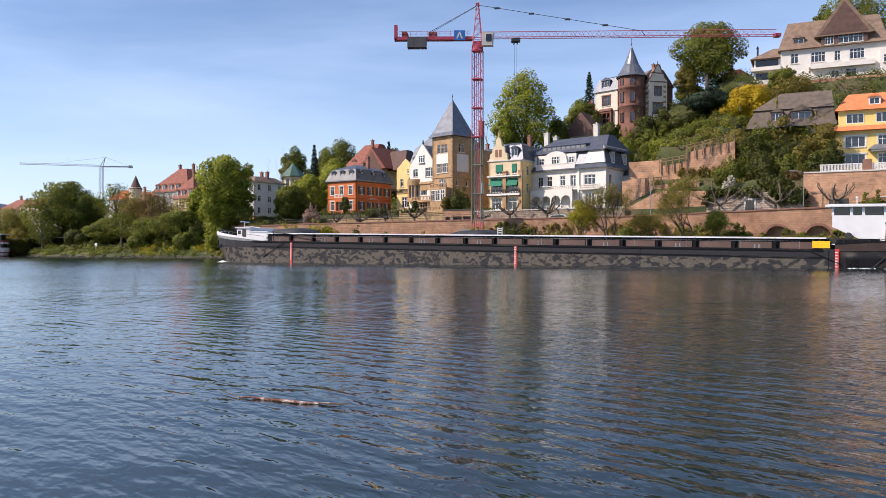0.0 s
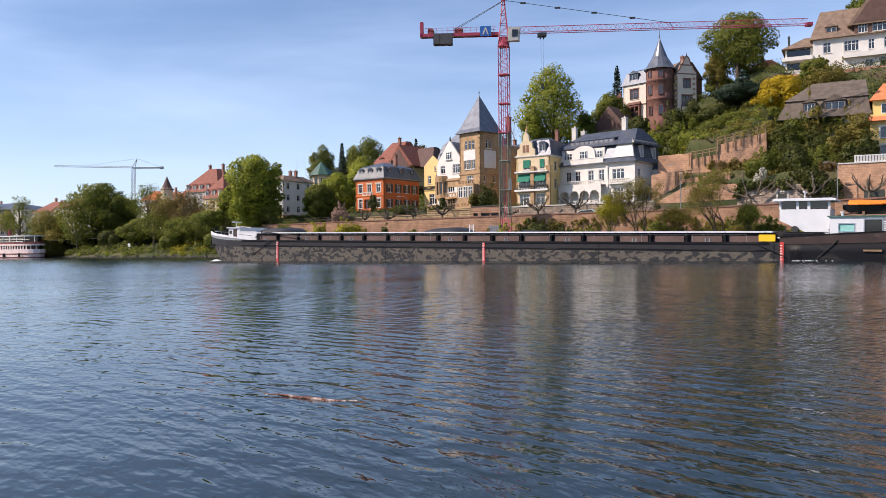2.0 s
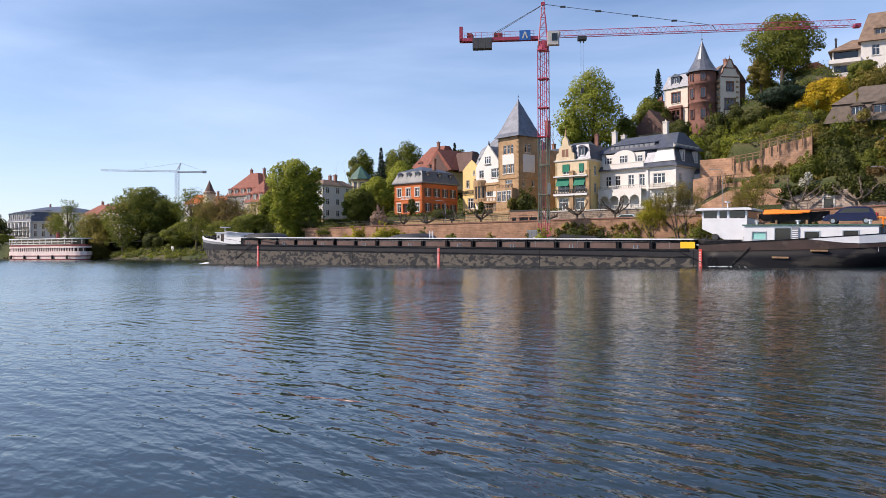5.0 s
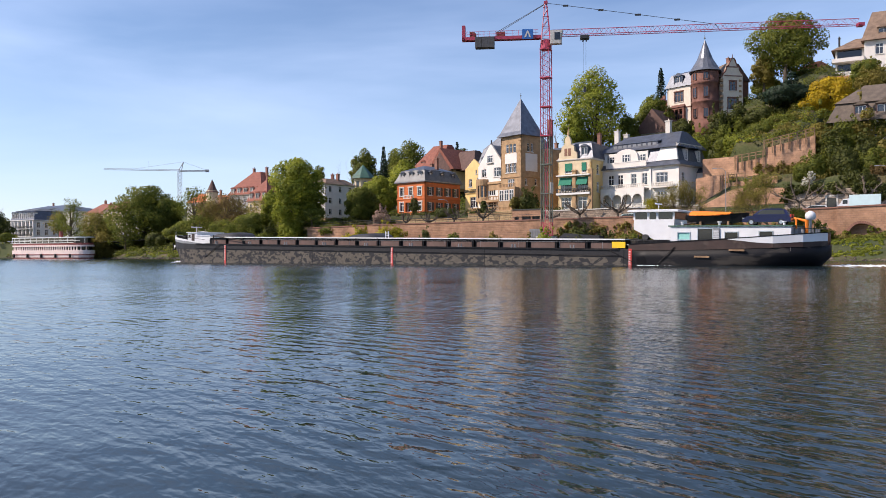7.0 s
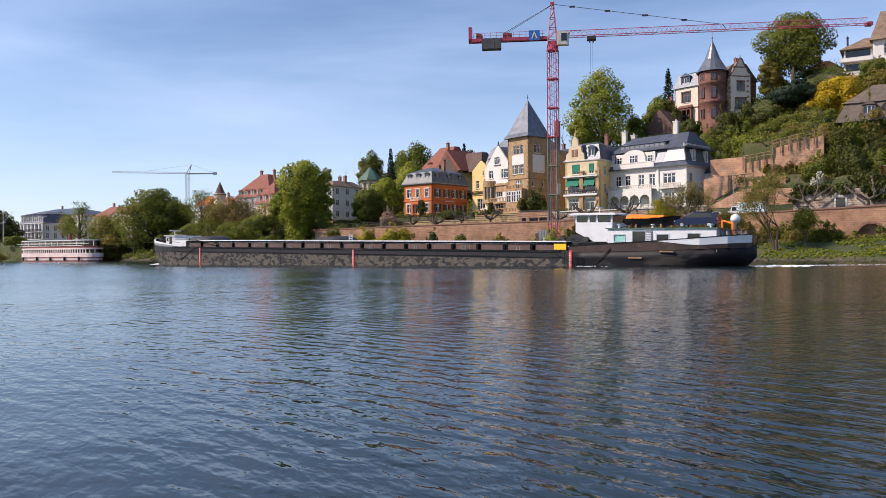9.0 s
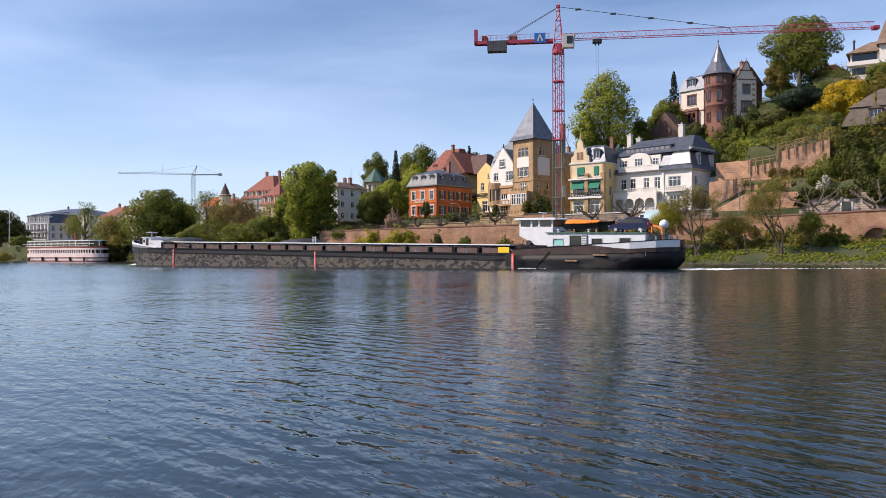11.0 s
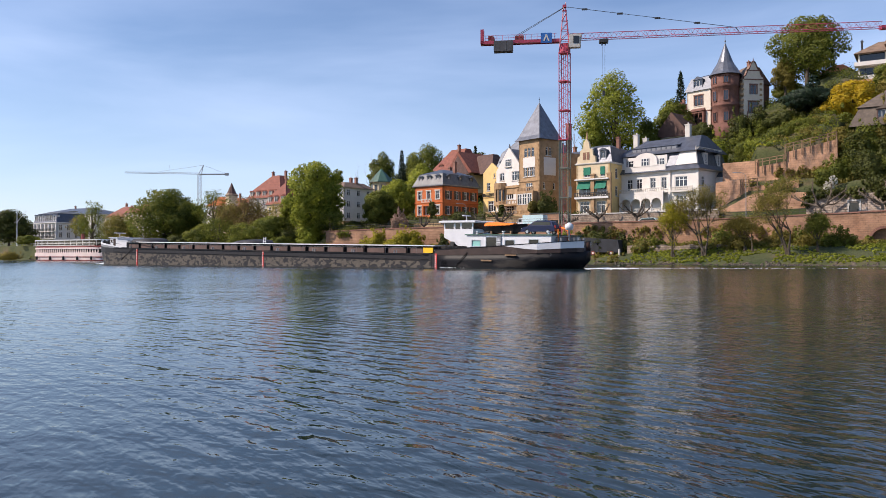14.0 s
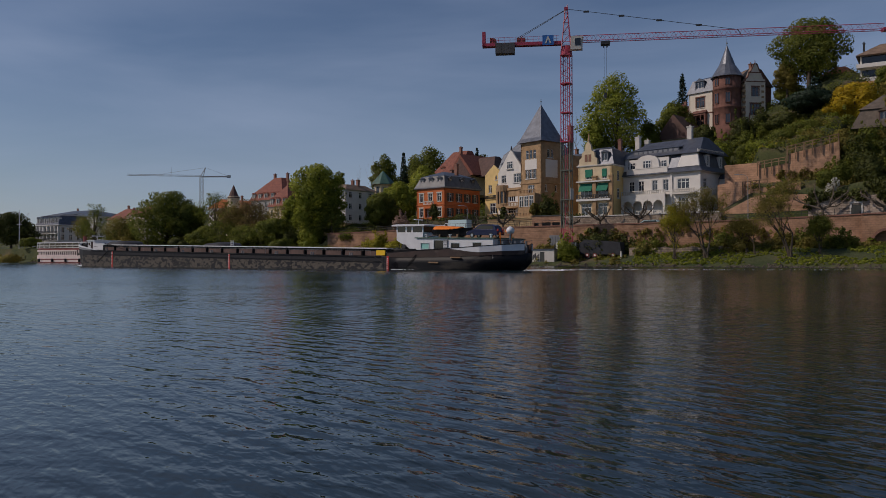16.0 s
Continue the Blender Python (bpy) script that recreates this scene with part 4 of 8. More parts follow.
    # bright zinc mansard corner
    part("zinc_cheek", solid(bmesh.new(), [[(13.4, 0.12, h + 1.3), (17.6, 0.12, h + 1.3), (17.6, 0.6, h + 1.3), (13.4, 0.6, h + 1.3)], [(13.9, 1.12, h + 3.95), (16.9, 1.12, h + 3.95), (16.9, 1.6, h + 3.95), (13.9, 1.6, h + 3.95)]]), M["white"], v, "white clad mansard panel")
    part("zinc_cheek", solid(bmesh.new(), [[(0.15, 0.12, h + 1.3), (3.2, 0.12, h + 1.3), (3.2, 0.6, h + 1.3), (0.15, 0.6, h + 1.3)], [(0.7, 1.12, h + 3.95), (3.0, 1.12, h + 3.95), (3.0, 1.6, h + 3.95), (0.7, 1.6, h + 3.95)]]), M["white"], v, "white clad mansard panel")
    for x, y, z in ((2.2, 7.0, 9.2), (3.0, 9.5, 8.6), (w - 4.6, 6.5, 9.9)):
        chimney(v, x, y, h + 4, h + z - 0.2, "trim", 0.9)
    # side bay with small slate roof
    part("side_bay", boxes((w, w + 1.3, 8.6, 11.8, 0, 6.9)), M["white"], v)
    window(v, right_side(w + 1.42), 10.2, 4.4, 1.3, 2.1, cols=2)
    roof(v, "slate", [(w, w + 1.6, 8.3, 12.1, 6.9), (w, w + 0.3, 9.6, 10.8, 8.0)], "bay_roof")
    dormer(v, right_side(w - 0.3), 4.4, h + 1.3, 1.4, 2.3, 1.4, "white")
    dormer(v, right_side(w - 0.3), 10.4, h + 1.3, 1.4, 2.3, 1.4, "white")
    balustrade(v, right_side(w - 0.4, 0), 12.0, h + 3.9, 0.7, "trim", 0.6, 0.06, "railing")
    part("plinth", boxes((-0.05, w + 0.05, -0.05, d, -2.5, 0.05)), M["grey_stone"], v)


def castle_villa():
    """Villa on the slope: cream front, round red sandstone tower with cone roof, half-timber gable."""
    corner = W(32.1, 75, 0)
    w, d, h = 6.8, 13.0, 11.0
    m = Matrix.Translation((corner.x, corner.y, 31.8)) @ Matrix.Rotation(radians(-BANK - 20), 4, "Z") @ Matrix.Translation((-w, 0, 0))
    v = thing("villa", m, "hillside villa with round red sandstone tower and cone roof", "house")
    facade(v, FRONT, w, h, "pale_wall", [(3.4, 2.0, 3.0, 3.0, {"cols": 3}), (3.4, 7.2, 2.4, 2.6, {"cols": 3})], frame_mat="brown_frame", surround="dark_red_sand")
    plain_walls(v, w, d, h, "pale_wall")
    part("oriel", boxes((1.4, 5.4, -0.9, 0, 0.9, 1.9)), M["dark_red_sand"], v)
    part("oriel_head", boxes((1.4, 5.4, -0.9, 0, 5.2, 5.7)), M["dark_red_sand"], v)
    for x0, x1, y1 in ((1.4, 1.8, 0), (5.0, 5.4, 0), (2.6, 2.8, -0.7), (3.9, 4.1, -0.7)):
        part("oriel_post", boxes((x0, x1, -0.9, y1, 1.9, 5.2)), M["dark_red_sand"], v)
    roof(v, "dark_red_sand", [(1.2, 5.6, -1.1, 0, 5.7), (1.6, 5.2, -0.2, 0, 6.5)], "oriel_roof")
    part("plinth", boxes((-0.2, w + 5.0, -0.2, d, -3.0, 0.3)), M["dark_red_sand"], v)
    band(v, 0, w, 0, d, 5.5, 5.8, "dark_red_sand", "string_course", 0.12)
    roof(v, "slate", [(-0.4, w + 0.4, -0.4, d + 0.4, h), (0.6, w, 0.9, d - 1, h + 3.4), (2.5, w, 4.5, d - 4, h + 4.6)], "mansard")
    dormer(v, Matrix.Translation((0, -0.1, 0)), 3.3, h + 0.2, 2.6, 2.6, 2.0, "slate", cols=3)
    # round tower
    r, cx, cy = 3.2, w + 3.1, 1.6
    tw = part("tower", solid(bmesh.new(), [ring(cx, cy, z, rr, 20) for z, rr in ((-3, r + 0.3), (1.4, r + 0.3), (1.5, r), (6.0, r), (6.1, r + 0.12), (6.5, r + 0.12), (6.6, r), (10.6, r), (10.8, r + 0.3), (11.2, r + 0.1), (13.9, r + 0.1))]), M["dark_red_sand"], v, "round red sandstone tower", True)
    for z, hh in ((2.2, 2.4), (7.2, 2.6), (11.5, 1.8)):
        for ang in (-150, -105, -55):
            q = radians(ang)
            mm = Matrix.Translation((cx + (r + 0.06) * math.cos(q), cy + (r + 0.06) * math.sin(q), z)) @ Matrix.Rotation(q + math.pi / 2, 4, "Z")
            piece("tower_window", (hh,), lambda: boxes((-0.62, 0.62, -0.1, 0.1, 0, 0.14), (-0.62, 0.62, -0.1, 0.1, hh - 0.14, hh), (-0.62, -0.5, -0.1, 0.1, 0, hh), (0.5, 0.62, -0.1, 0.1, 0, hh), (-0.06, 0.06, -0.08, 0.1, 0, hh)), M["dark_red_sand"], tw, mm)
            piece("tower_pane", (hh,), lambda: boxes((-0.5, 0.5, -0.03, 0.03, 0.1, hh - 0.1)), M["glass"], tw, mm)
    cone = part("cone_roof", solid(bmesh.new(), [ring(cx, cy, z, rr, 16) for z, rr in ((13.8, r + 0.75), (14.6, r + 0.15), (17.0, 1.9), (21.8, 0.10))]), M["spire_slate"], v, "grey slate cone roof")
    bm = tube(bmesh.new(), (cx, cy, 21.7), (cx, cy, 24.2), 0.07, 0.03)
    tube(bm, (cx, cy, 22.2), (cx, cy, 22.6), 0.22, 0.12)
    part("finial", bm, M["iron"], cone)
    # dark recess with a porch, and the gabled wing that turns away from the tower
    part("wing", boxes((w + 3.0, w + 8.2, 5.6, 13, -2, 12.0)), M["dark_red_sand"], v)
    facade(v, Matrix.Translation((w + 5.6, 5.2, 0)), 2.6, 12.0, "dark_red_sand", [(1.3, 1.2, 1.3, 2.8), (1.3, 6.8, 1.1, 2.4)], frame_mat="brown_frame")
    part("porch", boxes((w + 6.0, w + 8.0, 3.4, 5.2, 4.3, 4.7), (w + 6.0, w + 6.3, 3.4, 3.7, -1, 4.3), (w + 7.7, w + 8.0, 3.4, 3.7, -1, 4.3)), M["dark_red_sand"], v)
    roof(v, "dark_brown", [(w + 2.6, w + 8.6, 5.0, 13.4, 12.0), (w + 3.6, w + 7.6, 8.5, 9.5, 16.2)], "roof")
    G = Matrix.Translation((w + 7.4, 2.6, 0)) @ Matrix.Rotation(radians(60), 4, "Z")
    gw = 5.2
    facade(v, G, gw, 12.4, "pale_wall", [(2.6, 8.8, 1.7, 2.3, {"cols": 2}), (2.6, 4.2, 2.6, 2.8, {"cols": 3})], frame_mat="brown_frame", surround="dark_red_sand")
    part("wing", boxes((0.06, gw - 0.06, 0.4, 8.0, -3, 12.4)), M["pale_wall"], v, m=G)
    # the gable swings in and out on its way up
    half = [(-0.1, 12.4), (0.0, 13.0), (0.5, 13.3), (0.85, 14.0), (0.85, 14.6), (1.45, 14.9), (1.75, 15.6), (2.1, 16.5), (2.45, 16.8)]
    poly = half + [(gw - x, z) for x, z in half[::-1]]
    part("gable", slab(bmesh.new(), poly[::-1], 0, 0.4), M["pale_wall"], v, "curved pale gable", m=G)
    bm = bmesh.new()
    for side in (half, [(gw - x, z) for x, z in half]):
        for (xa, za), (xb, zb) in zip(side, side[1:]):
            tube(bm, (xa, -0.02, za), (xb, -0.02, zb), 0.17, k=5)
    for z in (12.4, 14.6):
        box(bm, 0.2 if z < 13 else 0.9, gw - (0.2 if z < 13 else 0.9), -0.1, 0.05, z - 0.12, z + 0.12)
    tube(bm, (gw / 2, 0.1, 16.7), (gw / 2, 0.1, 17.7), 0.16, 0.06)
    part("gable_edge", bm, M["dark_red_sand"], v, "dark red sandstone gable edging", m=G)
    for q in range(9):
        piece("quoin", (), lambda: boxes((-0.12, 0.5, -0.06, 0.3, 0, 0.6)), M["dark_red_sand"], v, G @ Matrix.Translation((0 if q % 2 else -0.02, 0, 0.6 + q * 1.3)))
        piece("quoin", (), lambda: boxes((-0.12, 0.5, -0.06, 0.3, 0, 0.6)), M["dark_red_sand"], v, G @ Matrix.Translation((gw - 0.38, 0, 0.6 + q * 1.3)))
    part("gable_roof", slab(bmesh.new(), [(-0.4, 12.2), (gw / 2, 16.2), (gw + 0.4, 12.2)], 0.4, 8.6), M["brown_tile"], v, m=G)
    chimney(v, w + 5.6, 8.0, 13, 17.6)


def bright_yellow_house():
    m = at(81.6, 36, 14.5, 0)
    v = thing("town_house", m, "bright yellow house with orange tiled roof and white windows", "house")
    w, d, h = 16.0, 11.0, 10.3
    rows = [(x, z, 3.3, 2.0, {"cols": 3, "transom": False}) for x in (3.2, 12.2) for z in (2.7, 6.0)]
    rows += [(7.6, z, 1.4, 2.0) for z in (2.7, 6.0)]
    facade(v, FRONT, w, h, "bright_yellow", rows, surround="frame")
    plain_walls(v, w, d, h, "bright_yellow", right=True)
    part("plinth", boxes((-0.2, w + 0.2, -0.3, d, -4, 1.6)), M["pink_stone"], v)
    roof(v, "orange_tile", [(-0.6, w + 0.6, -0.9, d, 9.0), (-0.5, w + 0.5, 0.0, d, 9.9)], "skirt_roof", "bright orange tiled skirt roof")
    part("attic_wall", boxes((0.4, w - 0.4, 0.5, d, 9.8, 12.8)), M["bright_yellow"], v)
    for x in (3.2, 8.0, 12.4):
        window(v, Matrix.Translation((0, 0.33, 0)), x, 10.4, 2.9, 1.8, cols=3, transom=False)
    roof(v, "orange_tile", [(-0.2, w + 0.2, -0.2, d + 0.4, 12.8), (2.2, w - 2.2, 4.2, 6.4, 16.4)], "roof", "bright orange tiled roof")
    dormer(v, Matrix.Translation((0, 1.0, 0)), 6.4, 13.6, 1.9, 1.6, 2.2, "white", "orange_tile")
    # canopy porch
    part("porch", boxes((5.6, 9.2, -1.8, 0, 5.0, 5.3), (5.8, 9.0, -1.6, -0.1, 1.6, 2.6)), M["trim"], v)
    roof(v, "light_slate", [(5.2, 9.6, -2.0, 0, 5.3), (6.2, 8.6, -0.3, 0, 6.3)], "porch_roof")


def ivy_house():
    m = at(67.0, 37, 16.0, 0)
    v = thing("house", m, "house with brown mansard roof half hidden by ivy", "house")
    w, d, h = 14.4, 11.0, 9.0
    facade(v, FRONT, w, h, "white", [(x, z, 1.3, 1.8) for x in (2.0, 7.2, 11.8) for z in (1.6, 5.0)])
    plain_walls(v, w, d, h, "white", right=True)
    roof(v, "grey_tile", [(-1.1, w + 0.4, -1.1, d + 1, h + 0.0), (0.6, w - 0.2, 0.7, d - 0.6, h + 3.6)], "mansard", "weathered grey-brown tiled mansard")
    roof(v, "grey_tile", [(0.2, w, 0.3, d - 0.2, h + 3.6), (5.0, w - 0.4, 5.0, 6.5, h + 7.4)], "roof")
    for x, ww in ((4.6, 2.2), (8.9, 3.6)):
        dormer(v, Matrix.Translation((0, -0.5, 0)), x, h + 0.7, ww, 2.3, 2.2, "dark_brown", "grey_tile", 3)


def upper_house():
    """The tall white house at the top of the slope."""
    m = at(64.5, 76, 41.0, 0)
    v = thing("villa", m, "large white hilltop villa with steep brown tiled roofs and balconies", "house")
    w, d, h = 24.0, 12.0, 7.6
    rows = [(9.0, 4.4, 1.6, 2.4), (14.0, 4.3, 3.0, 2.4, {"cols": 4}), (22.0, 4.3, 3.0, 2.4, {"cols": 4}), (18.0, 4.3, 1.2, 2.2), (17.5, 0.4, 1.6, 1.6), (20.8, 0.2, 2.2, 2.0)]
    facade(v, Matrix.Translation((6, 0, 0)), w - 6 + 4, h, "white", [(r[0] - 6, *r[1:]) for r in rows])
    part("wall", boxes((6.3, 27.5, 0.4, d, -4, h), (0, 6.2, 1.6, d, -4, 6.4)), M["white"], v)
    for z in (0.2, 3.4):
        part("balcony", boxes((-0.6, 6.0, -0.4, 1.6, z, z + 0.9)), M["white"], v, "white balcony parapet")
        part("balcony_opening", boxes((0.4, 5.4, 1.5, 1.62, z + 1.0, z + 2.9)), M["dark_glass"], v)
    part("balcony", boxes((12.2, 25.6, -1.1, 0, 2.6, 3.7)), M["white"], v, "curved white balcony parapet")
    roof(v, "brown_tile", [(-0.8, 7.0, 0.2, d, 6.4), (4.0, 7.0, 4.5, 8.0, 9.4)], "roof")
    roof(v, "brown_tile", [(5.4, 28.4, -0.9, d + 0.6, h), (7.4, 26.6, 5.0, 7.0, h + 7.6)], "main_roof", "steep brown tiled roof")
    G = Matrix.Translation((14.6, -0.7, 0))
    part("gable_front", wall_face(9.6, 3.0, [(0.8, 2.6, 0.4, 2.4), (3.6, 8.6, 0.4, 2.4)], 0.3), M["dark_brown"], v, m=G @ Matrix.Translation((0, 0, h)))
    window(v, G, 1.7, h + 0.4, 1.8, 2.0, cols=3)
    window(v, G, 6.1, h + 0.4, 5.0, 2.0, cols=5)
    bm = bmesh.new()
    slab(bm, [(13.2, h + 2.2), (19.4, h + 11.0), (25.6, h + 2.2)], -1.2, 9.0)
    part("gable_roof", bm, M["brown_tile"], v)
    bm = bmesh.new()
    slab(bm, [(14.4, h + 2.6), (19.4, h + 9.8), (24.4, h + 2.6)], -1.26, -1.18)
    part("gable", bm, M["dark_brown"], v, "dark boarded gable")
    dormer(v, Matrix.Translation((0, 0.2, 0)), 9.9, h + 0.6, 2.4, 2.2, 3.0, "brown_tile", "brown_tile", 2)
    chimney(v, 0.6, 5, 6.4, 10.0, "iron", 0.4)
    part("terrace", boxes((-2.5, 30, -4.5, 0, -4.0, -0.6)), M["pink_stone"], v)
    # conservatory at the end
    part("annex", boxes((26.5, 34, -1.5, 8, -4, 5.6)), M["white"], v)
    for x in (28.0, 30.2, 32.4):
        window(v, Matrix.Translation((0, -1.68, 0)), x, 2.6, 1.7, 1.8, cols=2)


def simple_house(name, s, n, z, turn, w, d, h, wall, top, rise, label, cols=3, floors=2, side=3, hip=True, attic=0.0, chims=1, trim=None):
    """A plain detached house: rows of windows, hipped or gabled roof."""
    v = thing(name, at(s, n, z, turn), label, "house")
    fh = h / floors
    rows = [(w * (i + 0.5) / cols, f * fh + fh * 0.3, min(1.2, w / cols * 0.5), fh * 0.52) for i in range(cols) for f in range(floors)]
    facade(v, FRONT, w, h, wall, rows, surround=trim)
    rows = [(d * (i + 0.5) / side, f * fh + fh * 0.3, min(1.2, d / side * 0.5), fh * 0.52) for i in range(side) for f in range(floors)]
    facade(v, right_side(w), d, h, wall, rows)
    plain_walls(v, w, d, h, wall)
    part("plinth", boxes((-0.05, w + 0.05, -0.05, d + 0.05, -5, 0.1)), M["sand"], v)
    band(v, 0, w, 0, d, h - 0.2, h + 0.05, "trim", "cornice", 0.3)
    if attic:
        roof(v, top, [(-0.4, w + 0.4, -0.4, d + 0.4, h), (0.9, w - 0.9, 0.9, d - 0.9, h + attic)], "mansard")
        k = max(2, cols)
        for i in range(k):
            dormer(v, Matrix.Translation((0, -0.1, 0)), w * (i + 0.5) / k, h + 0.2, 1.3, attic * 0.75, 1.2, "trim", top)
        h, w0, w1, d0, d1 = h + attic, 0.8, w - 0.8, 0.8, d - 0.8
    else:
        w0, w1, d0, d1 = -0.5, w + 0.5, -0.5, d + 0.5
    if hip:
        k = min(w, d) * 0.42
        roof(v, top, [(w0, w1, d0, d1, h), (max(w0 + k, w / 2 - 8), min(w1 - k, w / 2 + 8), d / 2 - max(0.3, d / 2 - k), d / 2 + max(0.3, d / 2 - k), h + rise)])
    else:
        bm = bmesh.new()
        slab(bm, [(w0, h), (w / 2, h + rise), (w1, h)], d0, d1)
        part("roof", bm, M[top], v)
    for i in range(chims):
        chimney(v, w * (0.3 + 0.4 * i), d * 0.55, h + rise * 0.3, h + rise + 1.3)
    return v


def red_roof_house():
    v = thing("house", at(-50.0, 74, 19.5, -14), "house with large steep red tiled roofs above the trees", "house")
    facade(v, FRONT, 17, 6.0, "cream", [(x, 2.5, 1.3, 1.8) for x in (3, 7, 11, 14.5)])
    plain_walls(v, 17, 11, 6.0, "cream", right=True)
    bm = bmesh.new()
    solid(bm, [[(-1, -1, 5.6), (12.5, -1, 5.6), (12.5, 12, 5.6), (-1, 12, 5.6)], [(4.5, 4.5, 13.6), (10.5, 4.5, 13.6), (10.5, 6.5, 13.6), (4.5, 6.5, 13.6)]])
    part("roof", bm, M["red_tile"], v, "steep red tiled roof")
    bm = bmesh.new()
    slab(bm, [(8.6, 5.4), (13.6, 11.8), (19.2, 5.4)], -2.0, 11)
    part("gable_roof", bm, M["red_tile"], v)
    bm = bmesh.new()
    slab(bm, [(9.6, 5.0), (13.6, 10.6), (18.2, 5.0)], -2.06, -1.9)
    part("gable", bm, M["dark_brown"], v, "dark gable end")
    roof(v, "dark_brown", [(13, 24, 1, 12, 5.0), (15, 21, 5, 7, 11.0)], "side_roof")
    chimney(v, 10.2, 2.0, 9, 14.2)
    dormer(v, Matrix.Translation((0, 0.9, 0)), 3.6, 7.4, 1.8, 1.4, 2.0, "red_tile", "red_tile")


orange_villa()
tower_villa()
yellow_house()
white_villa()
castle_villa()
bright_yellow_house()
ivy_house()
upper_house()
red_roof_house()


def block_mat(name, a, b, mortar, w=0.7, h=0.34):
    """Coursed stone blocks, stained; x along the wall, z up."""
    m = bpy.data.materials.new(name)
    m.use_nodes = True
    nd, ln = m.node_tree.nodes, m.node_tree.links
    bsdf = nd["Principled BSDF"]
    co, sp, cb = nd.new("ShaderNodeTexCoord"), nd.new("ShaderNodeSeparateXYZ"), nd.new("ShaderNodeCombineXYZ")
    ln.new(co.outputs["Object"], sp.inputs[0])
    ln.new(sp.outputs["X"], cb.inputs["X"])
    ln.new(sp.outputs["Z"], cb.inputs["Y"])
    br = nd.new("ShaderNodeTexBrick")
    br.inputs["Scale"].default_value = 1.0
    br.inputs["Brick Width"].default_value, br.inputs["Row Height"].default_value, br.inputs["Mortar Size"].default_value = w, h, 0.025
    br.inputs["Color1"].default_value, br.inputs["Color2"].default_value, br.inputs["Mortar"].default_value = (*a, 1), (*b, 1), (*mortar, 1)
    br.inputs["Bias"].default_value = -0.1
    ln.new(cb.outputs[0], br.inputs["Vector"])
    big, small = nd.new("ShaderNodeTexNoise"), nd.new("ShaderNodeTexNoise")
    big.inputs["Scale"].default_value, big.inputs["Detail"].default_value, big.inputs["Roughness"].default_value = 0.35, 7.0, 0.65
    small.inputs["Scale"].default_value, small.inputs["Detail"].default_value = 4.0, 5.0
    for q in (big, small):
        ln.new(co.outputs["Object"], q.inputs["Vector"])
    mr = nd.new("ShaderNodeMapRange")
    mr.inputs["From Min"].default_value, mr.inputs["From Max"].default_value = 0.3, 0.72
    mr.inputs["To Min"].default_value, mr.inputs["To Max"].default_value = 0.45, 1.35
    ln.new(big.outputs["Fac"], mr.inputs["Value"])
    mx = nd.new("ShaderNodeMix")
    mx.data_type, mx.blend_type = "RGBA", "MULTIPLY"
    mx.inputs["Factor"].default_value = 1.0
    ln.new(br.outputs["Color"], mx.inputs["A"])
    ln.new(mr.outputs["Result"], mx.inputs["B"])
    ln.new(mx.outputs["Result"], bsdf.inputs["Base Color"])
    bp = nd.new("ShaderNodeBump")
    bp.inputs["Strength"].default_value, bp.inputs["Distance"].default_value = 0.8, 0.08
    ad = nd.new("ShaderNodeMath")
    ad.operation = "SUBTRACT"
    ln.new(small.outputs["Fac"], ad.inputs[0])
    ln.new(br.outputs["Fac"], ad.inputs[1])
    ln.new(ad.outputs[0], bp.inputs["Height"])
    ln.new(bp.outputs["Normal"], bsdf.inputs["Normal"])
    bsdf.inputs["Roughness"].default_value = 0.92
    return m


M["red_blocks"] = block_mat("red_sandstone_blocks", (0.43, 0.245, 0.15), (0.37, 0.205, 0.125), (0.34, 0.205, 0.135))
M["pink_blocks"] = block_mat("pink_sandstone_blocks", (0.56, 0.325, 0.20), (0.50, 0.285, 0.172), (0.46, 0.27, 0.17), 0.9, 0.42)
M["pale_blocks"] = block_mat("pale_weathered_blocks", (0.52, 0.42, 0.34), (0.40, 0.31, 0.25), (0.30, 0.24, 0.19), 0.6, 0.35)
M["grey_blocks"] = block_mat("grey_brown_blocks", (0.42, 0.33, 0.25), (0.28, 0.21, 0.16), (0.20, 0.16, 0.13), 0.55, 0.35)
M["sand_blocks"] = block_mat("yellow_sandstone_blocks", (0.50, 0.36, 0.19), (0.40, 0.27, 0.14), (0.28, 0.21, 0.14), 0.8, 0.4)


def setting(name, bm, material, m, label, category="wall"):
    ob = link_mesh(name, bm, M[material])
    ob.matrix_basis = m
    return tagged(ob, label, category, kind="structure")


def long_wall(name, s0, s1, n, base, top, thick, material, label, step=6.0, coping=None):
    """A wall along the bank whose foot and top follow functions of s."""
    ss = lift(lambda u: u, s0, s1, max(1, int((s1 - s0) / step)))
    o = W(0, n, 0)
    bm = solid(bmesh.new(), [[(s, 0, base(s)), (s, 0, top(s)), (s, thick, top(s)), (s, thick, base(s))] for s in ss])
    wall = setting(name, bm, material, at(0, n, 0), label)
    if coping:
        bm = solid(bmesh.new(), [[(s, -0.12, top(s)), (s, -0.12, top(s) + 0.2), (s, thick + 0.1, top(s) + 0.2), (s, thick + 0.1, top(s))] for s in ss])
        part("coping", bm, M[coping], wall)
    return wall


low = lambda z: (lambda s: z)
# the road's wall towards the river; with blind arches further on
long_wall("wall_road", -38, 69.5, 11.4, lambda s: 1.5, lambda s: road_z(s) + 0.75, 0.8, "red_blocks", "red sandstone retaining wall under the riverside road", coping="red_sand")


